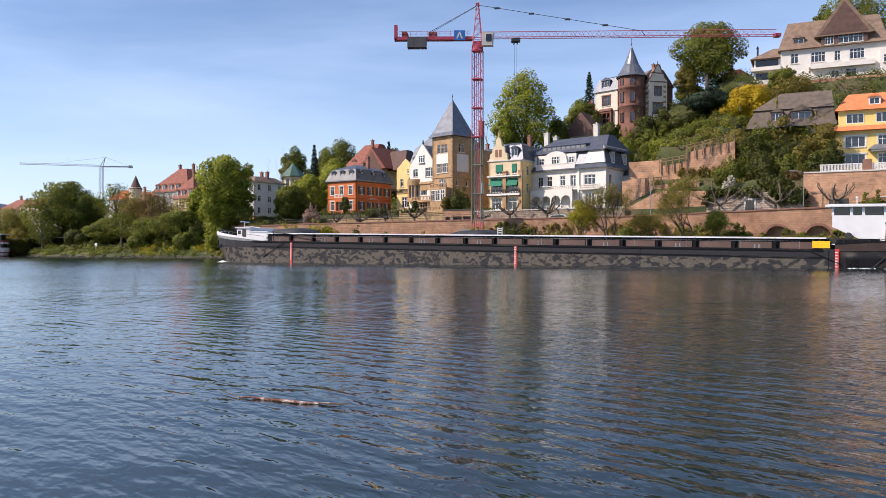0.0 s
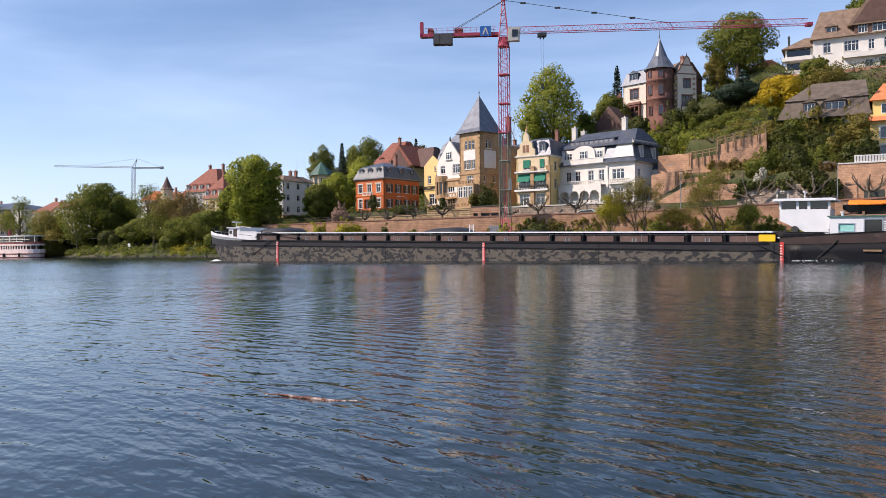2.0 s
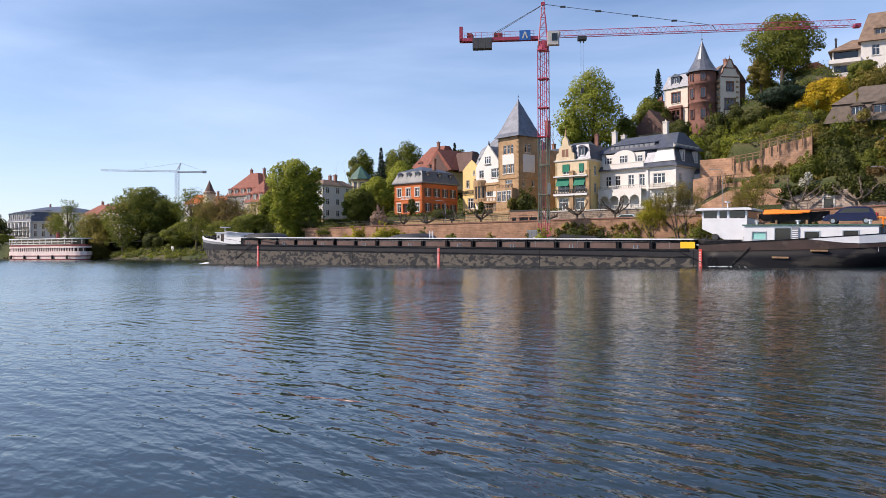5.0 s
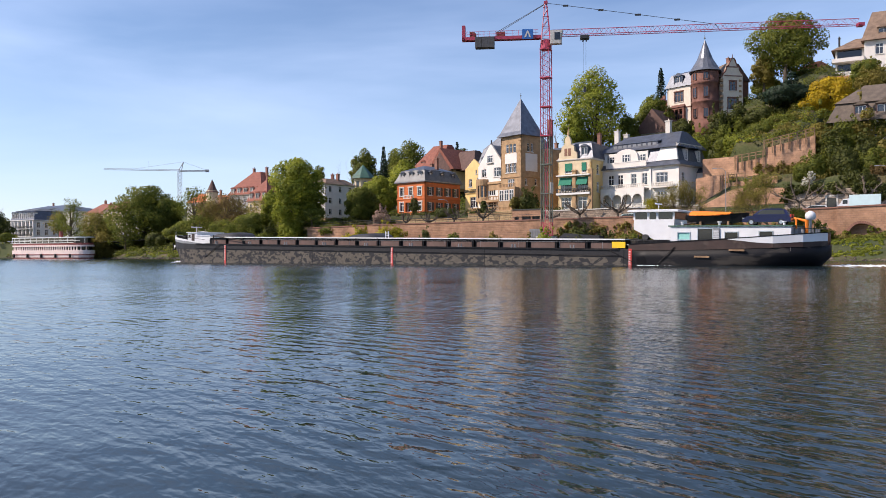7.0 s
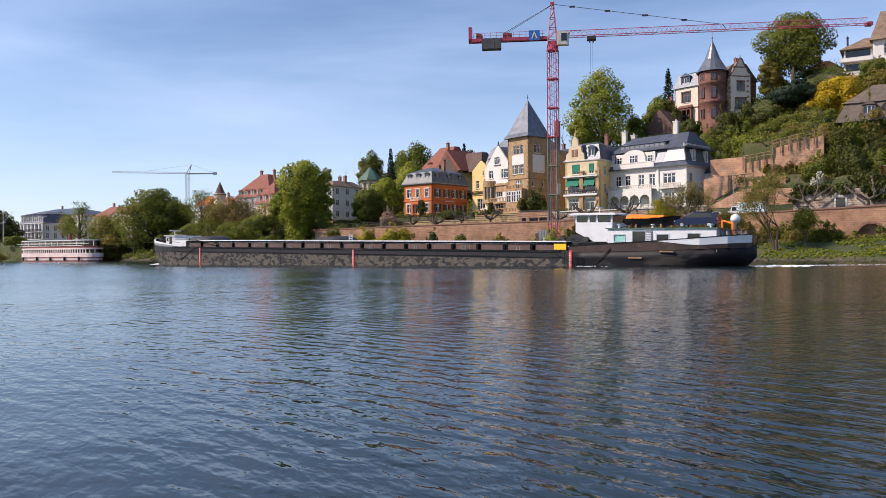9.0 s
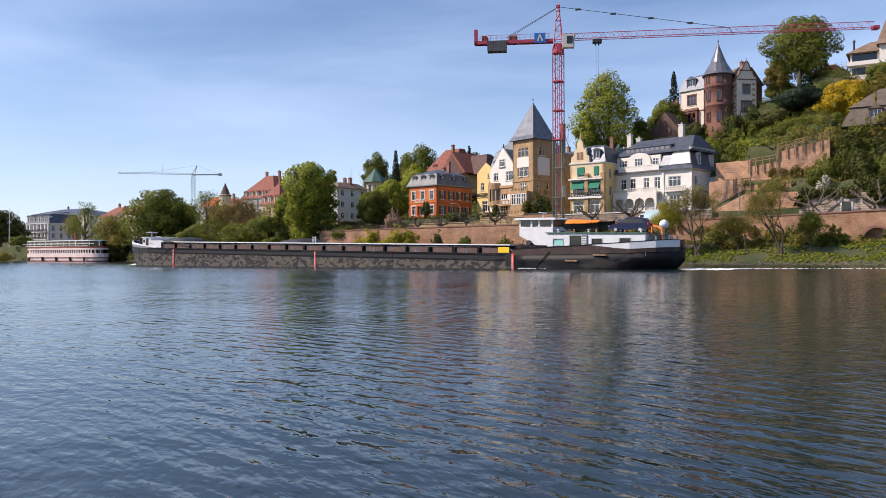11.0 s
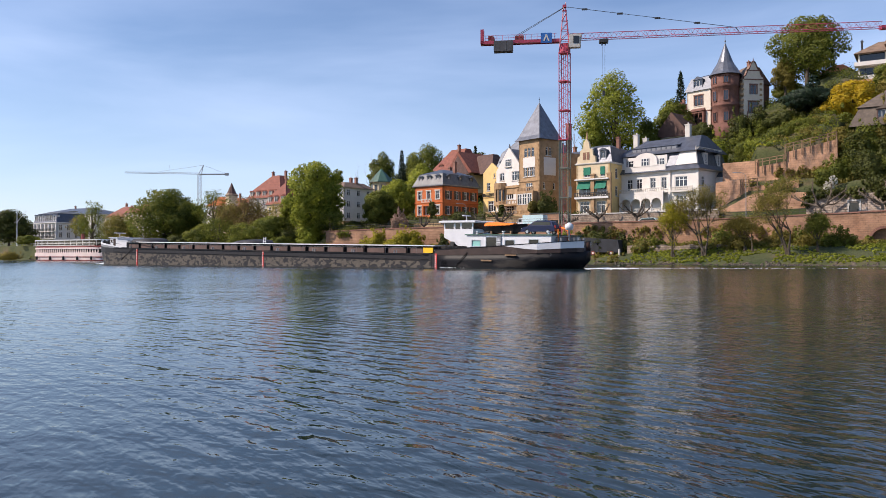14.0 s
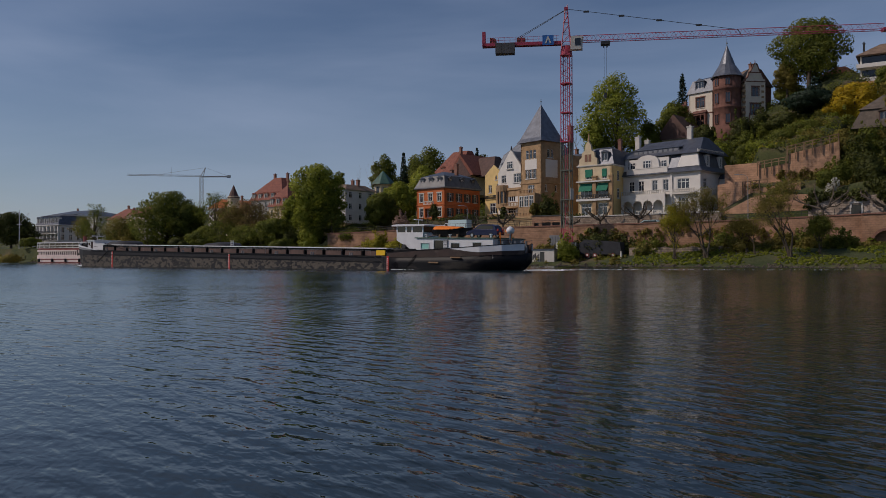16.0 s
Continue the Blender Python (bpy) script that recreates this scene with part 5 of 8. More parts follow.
def arch_wall():
    bm = bmesh.new()
    r, pitch, zs = 1.85, 5.9, 3.7
    x0, x1 = 69.5, 69.5 + pitch * 10
    top = lambda s: road_z(s) + 0.75
    for i in range(10):
        c = x0 + 3.4 + pitch * i
        a, b = (x0 if i == 0 else c - pitch / 2), c + pitch / 2
        zt = top(c)
        box(bm, a, c - r, -0.9, 0.6, 0.5, zt)
        box(bm, c + r, b, -0.9, 0.6, 0.5, zt)
        for q in range(10):
            a0, a1 = math.pi * q / 10, math.pi * (q + 1) / 10
            slab(bm, [(c - r * math.cos(a0), zs + r * math.sin(a0)), (c - r * math.cos(a1), zs + r * math.sin(a1)), (c - r * math.cos(a1), zt), (c - r * math.cos(a0), zt)], -0.9, 0.6)
    w = setting("wall_arches", bm, "red_blocks", at(0, 11.4, 0), "red sandstone road wall with blind arches")
    part("arch_infill", boxes((x0, x1, 0.1, 0.5, 0.5, 6.6)), M["red_blocks"], w)
    part("coping", solid(bmesh.new(), [[(s, -1.05, top(s)), (s, -1.05, top(s) + 0.22), (s, 0.7, top(s) + 0.22), (s, 0.7, top(s))] for s in (x0, x0 + 20, x0 + 40, x1)]), M["red_sand"], w)
    for i in range(10):
        c = x0 + 3.4 + pitch * i
        bm = bmesh.new()
        for q in range(10):
            a0, a1 = math.pi * q / 10 + 0.02, math.pi * (q + 1) / 10 - 0.02
            slab(bm, [(c - r * math.cos(a0), zs + r * math.sin(a0)), (c - r * math.cos(a1), zs + r * math.sin(a1)), (c - (r + 0.4) * math.cos(a1), zs + (r + 0.4) * math.sin(a1)), (c - (r + 0.4) * math.cos(a0), zs + (r + 0.4) * math.sin(a0))], -0.97, -0.9)
        part("arch_ring", bm, M["red_sand"], w)
    for i in range(10):
        piece("impost", (), lambda: boxes((-1.1, 1.1, -1.0, -0.9, 3.45, 3.65)), M["red_sand"], w, Matrix.Translation((x0 + 0.45 + pitch * i, 0, 0)))


arch_wall()
# rough stone toe of the bank
long_wall("wall_toe", 34, 68, 6.4, lambda s: 0.6, lambda s: 3.1 + 0.25 * math.sin(s * 1.3), 0.8, "grey_blocks", "low rubble stone wall half overgrown on the bank", 1.5)
# the road itself
bm = bmesh.new()
ss = lift(lambda u: u, -140, 160, 60)
solid(bm, [[(s, 0.9, road_z(s) + 0.02), (s, 0.9, road_z(s) + 0.08), (s, 9.6, road_z(s) + 0.08), (s, 9.6, road_z(s) + 0.02)] for s in ss])
setting("road", bm, "asphalt", at(0, 11.6, 0), "grey asphalt riverside road", "road")
bm = bmesh.new()
solid(bm, [[(s, 7.6, road_z(s) + 0.05), (s, 7.6, road_z(s) + 0.2), (s, 9.7, road_z(s) + 0.2), (s, 9.7, road_z(s) + 0.05)] for s in ss])
setting("pavement", bm, "concrete", at(0, 11.6, 0), "pale pavement with kerb along the garden walls", "pavement")
# garden walls behind the road
rz = road_z
long_wall("wall_garden", -34, -2, 21.4, lambda s: rz(s) - 1, lambda s: rz(s) + 2.0, 0.6, "sand_blocks", "low sandstone garden wall", coping="sand")
long_wall("wall_terrace", -2, 8.4, 21.2, lambda s: rz(s) - 1, lambda s: rz(s) + 2.8, 0.7, "sand_blocks", "sandstone terrace wall below the tower villa", coping="sand")
long_wall("wall_garden_grey", 15.2, 46, 21.4, lambda s: rz(s) - 1, lambda s: rz(s) + 2.9, 0.7, "grey_blocks", "stained grey garden wall with stone coping", coping="trim")
gar = setting("wall_garage", wall_face(6.5, 3.0, [(0.5, 1.5, 0.5, 1.7), (2.2, 4.2, 0.5, 1.7), (4.4, 6.2, 0.5, 1.7)], 0.6), "red_blocks", at(8.5, 21.0, 6.9), "pink sandstone garage front with low dark openings")
part("garage_opening", boxes((0.4, 6.3, 0.45, 0.55, 0.4, 1.8)), M["shutter"], gar)
part("coping", boxes((-0.1, 6.6, -0.12, 0.8, 3.0, 3.2)), M["shutter"], gar)
long_wall("wall_low_pink", 46, 60.5, 22.4, lambda s: rz(s) - 1, lambda s: knots([(46, 9.5), (52, 12.6), (60, 12.4)], s), 1.0, "pink_blocks", "pink sandstone garden wall", 2.0)
pale = long_wall("wall_pale", 60.5, 76.5, 21.8, lambda s: rz(s) - 1, lambda s: knots([(60, 12.0), (68, 11.6), (77, 12.4)], s), 0.8, "pale_blocks", "weathered pale stone wall with a small door and climbing plants", 3.0)
part("wall_door", boxes((67.2, 68.6, -0.06, 0.02, 8.0, 10.3)), M["shutter"], pale)
part("door_surround", boxes((66.9, 67.2, -0.1, 0.02, 8.0, 10.5), (68.6, 68.9, -0.1, 0.02, 8.0, 10.5), (66.9, 68.9, -0.1, 0.02, 10.5, 10.8)), M["trim"], pale)
yw = long_wall("wall_yellow_terrace", 76.5, 112, 22.6, lambda s: rz(s) - 1, low(14.9), 1.2, "pink_blocks", "pink sandstone terrace wall below the yellow house", 6.0, "trim")
window(yw, FRONT, 88.4, 10.6, 1.6, 2.2)
part("doorway", boxes((80.4, 83.4, -0.05, 0.02, 8.2, 10.4)), M["shutter"], yw)
for i in range(4):
    s0 = 79.0 + i * 8.0
    balustrade(yw, Matrix.Translation((s0, 0.3, 0)), 6.4, 15.1, 1.2, "frame", 0.22, 0.05, "railing")
    part("pier", boxes((s0 + 6.5, s0 + 7.9, 0.0, 0.8, 15.1, 16.9)), M["red_sand"], yw)
# the tall stepped retaining wall with its timber fences
bm = bmesh.new()
slab(bm, [(44.5, 9.0), (44.5, 19.2), (51.0, 19.4), (51.0, 18.2), (56.0, 19.0), (56.0, 20.6), (64.5, 22.4), (64.5, 9.0)][::-1], 0, 1.2)
setting("wall_retaining", bm, "pink_blocks", at(0, 31.6, 0), "tall stepped pink sandstone retaining wall")
bm = bmesh.new()
slab(bm, [(44.0, 9.0), (44.0, 15.2), (49.0, 15.8), (49.0, 14.0), (58.5, 15.0), (58.5, 9.0)][::-1], 0, 1.0)
setting("wall_retaining_lower", bm, "pink_blocks", at(0, 28.0, 0), "lower step of the pink retaining wall")


def timber_fence(s0, z0, s1, z1, n, posts, drop=1.6):
    f = thing("timber_fence", at(s0, n, z0), "rough brown timber fence on the retaining wall", "fence", "timber fences on the slope")
    L, dz = s1 - s0, z1 - z0
    for i in range(posts):
        u = i / (posts - 1)
        part("post", boxes((L * u - 0.09, L * u + 0.09, -0.12, 0.06, dz * u - drop, dz * u + 1.15)), M["wood"], f)
    for h in (0.45, 1.0):
        part("rail", solid(bmesh.new(), [[(x, -0.16, dz * x / L + h + q) for q in (0, 0.14)] + [(x, -0.1, dz * x / L + h + q) for q in (0.14, 0)] for x in (0, L)]), M["wood"], f)


timber_fence(50.6, 18.4, 55.6, 19.0, 31.3, 5)
timber_fence(55.8, 20.9, 64.4, 22.6, 31.3, 7)
timber_fence(48.6, 14.4, 53.0, 14.7, 27.7, 4, 2.2)


def rail_run(s0, s1, n, z, name, label, step=2.0, h=1.0, mats="iron"):
    f = thing(name, at(s0, n, 0), label, "railing")
    k = int((s1 - s0) / step)
    for i in range(k + 1):
        x = (s1 - s0) * i / k
        part("post", tube(bmesh.new(), (x, 0, z(s0 + x) - 0.1), (x, 0, z(s0 + x) + h), 0.035, k=4), M[mats], f)
    for q in (h, h * 0.5):
        bm = bmesh.new()
        for i in range(8):
            a, b = (s1 - s0) * i / 8, (s1 - s0) * (i + 1) / 8
            tube(bm, (a, 0, z(s0 + a) + q), (b, 0, z(s0 + b) + q), 0.03, k=4)
        part("rail", bm, M[mats], f)


rail_run(-36, 20, 11.7, lambda s: rz(s) + 0.9, "road_railing", "thin dark iron railing on the road wall", 2.4)
rail_run(44, 68, 11.7, lambda s: rz(s) + 0.9, "road_railing", "thin dark iron railing on the road wall", 2.4)
rail_run(-34, -6, 21.7, lambda s: rz(s) + 2.0, "garden_railing", "dark iron railing on the garden wall", 1.2)
rail_run(70, 100, 20.6, lambda s: rz(s) + 0.1, "garden_railing", "dark iron railing beside the pavement", 1.5)

# ---- trees and shrubs ----
GREEN = {"leaf_mid": "mid-green", "leaf_fresh": "fresh bright green", "leaf_dark": "dark green", "leaf_olive": "olive-green", "leaf_gold": "golden yellow", "leaf_lime": "yellow-green", "leaf_pink": "pale pink blossoming", "leaf_rust": "brownish budding", "leaf_white": "white blossoming", "leaf_conifer": "dark blue-green"}
SEED = [0]


def leaves(name, centres, radii, count, size, rng, flat=0.0, shell=0.62, whole=False):
    """Many small leaf clumps round a set of lobes, as one mesh."""
    c, r = np.array(centres), np.array(radii)
    pick = rng.choice(len(c), count, p=(r[:, 0] * r[:, 2]) / (r[:, 0] * r[:, 2]).sum())
    d = rng.normal(size=(count, 3))
    d /= np.linalg.norm(d, axis=1)[:, None]
    p = c[pick] + d * r[pick] * (shell + (1.08 - shell) * rng.random(count) ** 0.6)[:, None]
    n = d + 0.5 * rng.normal(size=(count, 3)) + np.array((0, 0, 0.35 + flat))
    n /= np.linalg.norm(n, axis=1)[:, None]
    a = np.cross(n, rng.normal(size=(count, 3)))
    a /= np.linalg.norm(a, axis=1)[:, None]
    b = np.cross(n, a)
    k = size * rng.uniform(0.45, 1.25, count)[:, None]
    a, b = a * k, b * k * rng.uniform(0.5, 1.0, count)[:, None]
    fold = n * k * 0.25
    v = np.stack([p - a, p - b * 0.9 + fold, p + a, p + b + fold], 1).reshape(-1, 3)
    me = bpy.data.meshes.new(name)
    me.from_pydata(v.tolist(), [], np.arange(4 * count).reshape(-1, 4).tolist())
    # soft shading: leaf normals lean towards those of the whole crown
    out = p - c.mean(0)
    out /= np.linalg.norm(out, axis=1)[:, None] + 1e-6
    soft = 0.75 * n + 0.55 * d + (0.6 * out if whole else 0)
    soft /= np.linalg.norm(soft, axis=1)[:, None]
    me.normals_split_custom_set_from_vertices(np.repeat(soft, 4, axis=0).tolist())
    return me


def limb(bm, a, way, length, r, rng, depth, spread=0.6, up=0.25, tips=None, split=2):
    """A branch that bends and forks."""
    a, way = Vector(a), Vector(way).normalized()
    steps = 3
    for i in range(steps):
        bend = Vector(rng.normal(size=3)) * 0.16 + Vector((0, 0, up * 0.25))
        way = (way + bend).normalized()
        b = a + way * length / steps
        tube(bm, a, b, r * (1 - 0.22 * i), r * (1 - 0.22 * (i + 1)), 5 if depth > 1 else 4)
        a = b
    if tips is not None:
        tips.append(a)
    if depth > 1:
        for _ in range(split + (rng.random() < 0.5)):
            w2 = (way + Vector(rng.normal(size=3)) * spread + Vector((0, 0, up))).normalized()
            limb(bm, a, w2, length * rng.uniform(0.6, 0.8), r * 0.42, rng, depth - 1, spread, up, tips, split)


def plant(kind, leaf, s, n, top, width):
    """A tree or shrub that stands at (s, n), reaches the height top and is so wide."""
    SEED[0] += 1
    rng = np.random.default_rng(SEED[0] * 7 + 3)
    z0 = terrain(s, n)
    h = max(1.0, top - z0)
    R = width / 2 * (1.18 if kind in ("broad", "sparse") else 1.0)
    green = GREEN.get(leaf, "")
    word = {"broad": "broadleaf tree with full crown", "sparse": "young riverside tree with thin crown", "willow": "riverside tree with thin budding crown", "bare": "leafless tree with fine branches", "conifer": "conifer with drooping boughs", "bush": "dense shrub on the bank", "pollard": "pollarded plane tree with knobbly bare branches"}[kind]
    ob = thing("shrub" if kind == "bush" else "tree", at(s, n, z0 - 0.15), f"{green} {word}".strip(), "shrub" if kind == "bush" else "tree", {"pollard": "pollarded trees along the riverside road", "willow": "thin trees at the water's edge"}.get(kind, ""))
    trunk, tips = bmesh.new(), []
    cs, rs = [], []
    if kind in ("broad", "sparse"):
        bole = h * (0.16 if kind == "broad" else 0.25)
        tr = max(0.12, 0.028 * h)
        tube(trunk, (0, 0, -0.5), (0, 0, bole), tr * 1.25, tr, 8)
        tube(trunk, (0, 0, bole), (rng.normal() * 0.2, rng.normal() * 0.2, h * 0.8), tr, tr * 0.25, 7)
        k = 15 if kind == "broad" else 12
        for i in range(k):
            u = (i + 0.5) / k
            zc = bole + (h - bole) * (0.10 + 0.76 * u)
            ang = i * 2.4 + rng.normal() * 0.4
            prof = math.sin(math.pi * min(1, 0.20 + 0.72 * u)) ** 0.7
            rad = R * prof * rng.uniform(0.42, 0.74)
            lr = R * rng.uniform(0.32, 0.47) * (0.75 + 0.35 * prof)
            cs.append((rad * math.cos(ang), rad * math.sin(ang), zc))
            rs.append((lr, lr, min(lr * 0.85, h * 0.16)))
            st = Vector((0, 0, bole + (zc - bole) * 0.45))
            tube(trunk, st, Vector(cs[-1]), tr * 0.4, tr * 0.1, 5)
        cs.append((0, 0, h - 0.13 * h)), rs.append((R * 0.34, R * 0.34, h * 0.13))
        if kind == "broad":
            cs.append((0, 0, bole + (h - bole) * 0.5)), rs.append((R * 0.62, R * 0.62, h * 0.26))
        for i in range(7 if kind == "broad" else 10):      # stray boughs break the outline
            ang, zc = rng.uniform(0, 6.3), bole + (h - bole) * rng.uniform(0.15, 0.95)
            q = R * math.sin(math.pi * min(0.95, 0.2 + 0.75 * (zc - bole) / (h - bole))) * rng.uniform(0.85, 1.1)
            cs.append((q * math.cos(ang), q * math.sin(ang), zc)), rs.append((R * 0.16, R * 0.16, R * 0.13))
        area = sum(a * c for a, _, c in rs)
        count = int(min(15000, (330 if kind == "broad" else 70) * area + 300))
        size = 0.20 * max(1.0, min(1.5, (330 * area / 15000) ** 0.5)) if kind == "broad" else 0.17
    elif kind == "bush":
        k = max(7, int(width * 1.6))
        for i in range(k):
            ang, q = rng.uniform(0, 6.3), math.sqrt(rng.random())
            hh = h * (1 - 0.45 * q * q) * rng.uniform(0.7, 1.0)
            lr = min(R * 0.55, rng.uniform(0.5, 1.4) + 0.12 * R)
            lo = max(0.3, hh - 2.0 * lr)
            for zc in ([hh - lr * 0.8] if hh < 3 else [hh - lr * 0.8, hh * 0.6, hh * 0.3]):
                cs.append((q * (R - lr * 0.6) * math.cos(ang), q * (R - lr * 0.6) * math.sin(ang) * 0.7, max(0.25, zc)))
                rs.append((lr, lr, lr * 0.8))
        for i in range(10):                                # loose shoots break the outline
            ang, q = rng.uniform(0, 6.3), rng.uniform(0.35, 1.05)
            cs.append((q * R * math.cos(ang), q * R * 0.7 * math.sin(ang), h * (1.08 - 0.55 * q * q) * rng.uniform(0.75, 1.1)))
            rs.append((rng.uniform(0.15, 0.4), rng.uniform(0.15, 0.4), rng.uniform(0.3, 0.7)))
        for i in range(6):
            tube(trunk, (rng.normal() * 0.2, rng.normal() * 0.2, -0.4), Vector(cs[i % len(cs)]), 0.06, 0.02, 5)
        count = int(min(9000, 190 * sum(a * c for a, _, c in rs) + 250))
        size = 0.19
    elif kind == "conifer":
        tube(trunk, (0, 0, -0.5), (0, 0, h * 0.98), 0.02 * h + 0.08, 0.03, 7)
        k = int(h * 1.5)
        for i in range(k):
            u = i / k
            rad = R * (1 - u) ** 0.85 + 0.15
            for j in range(7):
                ang = j * 0.9 + i * 0.5 + rng.normal() * 0.15
                q = rad * rng.uniform(0.55, 0.95)
                cs.append((q * math.cos(ang), q * math.sin(ang), h * (0.08 + 0.9 * u) - 0.25 * q)), rs.append((rad * 0.34 + 0.1, rad * 0.34 + 0.1, 0.32))
        count = int(min(7000, 70 * sum(a * c for a, _, c in rs) + 900))
        size = 0.26
    elif kind == "willow":
        tr = 0.022 * h + 0.05
        for j in range(3):
            limb(trunk, (rng.normal() * 0.3, rng.normal() * 0.3, -0.4), (rng.normal() * 0.22, rng.normal() * 0.2, 1), h * 0.36, tr, rng, 4, 0.55, 0.30, tips, 3)
        sx = R / max(0.5, max(abs(v.x) for v in tips))
        sz = h / max(v.z for v in tips)
        for v in trunk.verts:
            v.co.x, v.co.y, v.co.z = v.co.x * sx, v.co.y * sx, v.co.z * sz
        cs = [(v.x * sx, v.y * sx, v.z * sz) for v in tips]
        rs = [(0.8, 0.8, 0.75)] * len(cs)
        count, size = int(min(9000, 42 * len(cs) + 1500)), 0.095
    elif kind == "bare":
        limb(trunk, (0, 0, -0.4), (0, 0, 1), h * 0.34, 0.018 * h + 0.05, rng, 5, 0.5, 0.22, tips, 2)
        sx = R / max(0.5, max(abs(v.x) for v in tips))
        sz = h / max(v.z for v in tips)
        for v in trunk.verts:
            v.co.x, v.co.y, v.co.z = v.co.x * sx, v.co.y * sx, v.co.z * sz
    else:                                                   # pollard
        bole = h * 0.42
        tube(trunk, (0, 0, -0.3), (0.05, 0, bole), 0.26, 0.20, 8)
        for j in range(7):
            ang = j * 0.9 + rng.normal() * 0.2
            p = Vector((0.05, 0, bole * rng.uniform(0.85, 1.0)))
            way = Vector((math.cos(ang), 0.6 * math.sin(ang), 0.35))
            r = 0.18
            for q in range(4):
                nxt = p + way.normalized() * (R * 0.30)
                tube(trunk, p, nxt, r, r * 0.82, 6)
                if q:
                    tube(trunk, nxt - Vector((0, 0, 0.12)), nxt + Vector((0, 0, 0.16)), r * 1.25, r * 1.1, 6)
                    for g in range(3):
                        tube(trunk, nxt, nxt + Vector((rng.normal() * 0.25, rng.normal() * 0.2, rng.uniform(0.35, 0.8))), 0.035, 0.012, 4)
                p, r = nxt, r * 0.82
                way = way + Vector((rng.normal() * 0.3, rng.normal() * 0.2, 0.28 + rng.normal() * 0.2))
    part("branches" if kind in ("bush", "bare") else "trunk", trunk, M["pale_bark" if kind == "pollard" and s > 45 else "twig" if kind == "bare" else "bark"], ob)
    if cs:
        me = leaves("crown", cs, rs, count, size, rng, 0.3 if kind == "conifer" else 0.0, 0.2 if kind in ("willow", "sparse") else 0.55, kind != "willow")
        me.materials.append(M[leaf])
        cr = new("crown", me)
        cr.parent = ob
    return ob


def undergrowth(leaf, s0, s1, n0, n1, clumps, lo, hi, label, patch=0.0, per=34, name="undergrowth", size=0.2):
    """Brushwood and low growth over a stretch of ground, too much to count."""
    SEED[0] += 1
    rng = np.random.default_rng(SEED[0] * 13 + 1)
    cs, rs = [], []
    for _ in range(clumps * 3):
        s, n = rng.uniform(s0, s1), rng.uniform(n0, n1)
        if n < knots(SHORE, s) + 0.6 or noise.noise(Vector((s * 0.15, n * 0.15, SEED[0]))) < patch - 0.25:
            continue
        r = rng.uniform(lo, hi)
        cs.append(tuple(W(s, n, terrain(s, n) + r * 0.35))), rs.append((r, r, r * 0.75))
        if len(cs) >= clumps:
            break
    me = leaves(name, cs, rs, len(cs) * per, size, rng, 0.2, 0.3)
    me.materials.append(M[leaf])
    tagged(new(name, me), label, "undergrowth", kind="stuff")


def ivy(leaf, s0, s1, n, z0, z1, clumps, label, lo=0.3, hi=0.8):
    """Climbing leaves over the face of a wall."""
    SEED[0] += 1
    rng = np.random.default_rng(SEED[0] * 17 + 5)
    cs, rs = [], []
    while len(cs) < clumps:
        s, z = rng.uniform(s0, s1), z0 + (z1 - z0) * rng.random() ** 0.7
        if noise.noise(Vector((s * 0.35, z * 0.35, SEED[0]))) < -0.12:
            continue
        r = rng.uniform(lo, hi)
        cs.append(tuple(W(s, n - 0.1 - 0.3 * r, z))), rs.append((r, r * 0.5, r))
    me = leaves("ivy", cs, rs, len(cs) * 36, 0.2, rng, 0.0, 0.3)
    me.materials.append(M[leaf])
    tagged(new("ivy", me), label, "climbing plant", kind="stuff")


undergrowth("leaf_mid", 44, 115, 36, 80, 620, 0.7, 1.8, "mixed green brushwood on the steep slope")
undergrowth("leaf_dark", 44, 115, 34, 80, 520, 0.7, 2.0, "dark evergreen brushwood on the steep slope", 0.1)
undergrowth("leaf_olive", 42, 110, 24, 70, 420, 0.5, 1.5, "olive brushwood on the terraces", 0.1)
undergrowth("leaf_fresh", 42, 66, 36, 62, 170, 0.4, 1.1, "fresh green garden shrubs on the terraces", 0.05)
undergrowth("leaf_lime", 44, 70, 36, 60, 90, 0.4, 1.0, "yellow-green shrubs on the terraces", 0.15)
undergrowth("leaf_mid", 8, 46, 46, 84, 420, 0.6, 1.7, "green shrubs on the slope below the tower house")
undergrowth("leaf_dark", 8, 48, 46, 84, 260, 0.6, 1.8, "dark shrubs on the slope below the tower house", 0.1)
undergrowth("leaf_olive", 43, 100, 5.5, 11, 170, 0.25, 0.8, "tangled olive scrub along the water's edge", 0.05)
undergrowth("leaf_mid", 44, 100, 6, 11, 140, 0.25, 0.7, "green scrub along the water's edge", 0.1)
undergrowth("leaf_fresh", 28, 76, -4, 7.0, 1300, 0.10, 0.26, "short bright grass on the bank", 0.0, 26, "grass", 0.14)
undergrowth("leaf_olive", -36, 34, -1, 11, 480, 0.2, 0.7, "dry grass and weeds under the road wall", 0.0)
undergrowth("leaf_lime", -60, -10, 2, 11, 260, 0.3, 1.0, "yellow-green shrubs on the bank", 0.15)
undergrowth("leaf_mid", -170, -34, 0, 30, 900, 0.4, 1.3, "green scrub and grass on the left bank", 0.0)
undergrowth("leaf_dark", -170, -34, 4, 34, 520, 0.5, 1.6, "dark scrub on the left bank", 0.1)
undergrowth("leaf_fresh", -150, -40, 2, 18, 420, 0.15, 0.5, "fresh grass on the left bank", 0.0, 26, "grass", 0.16)
undergrowth("leaf_mid", -240, 8, 46, 130, 700, 0.9, 2.6, "garden greenery between the houses", 0.05, 40, "undergrowth", 0.34)
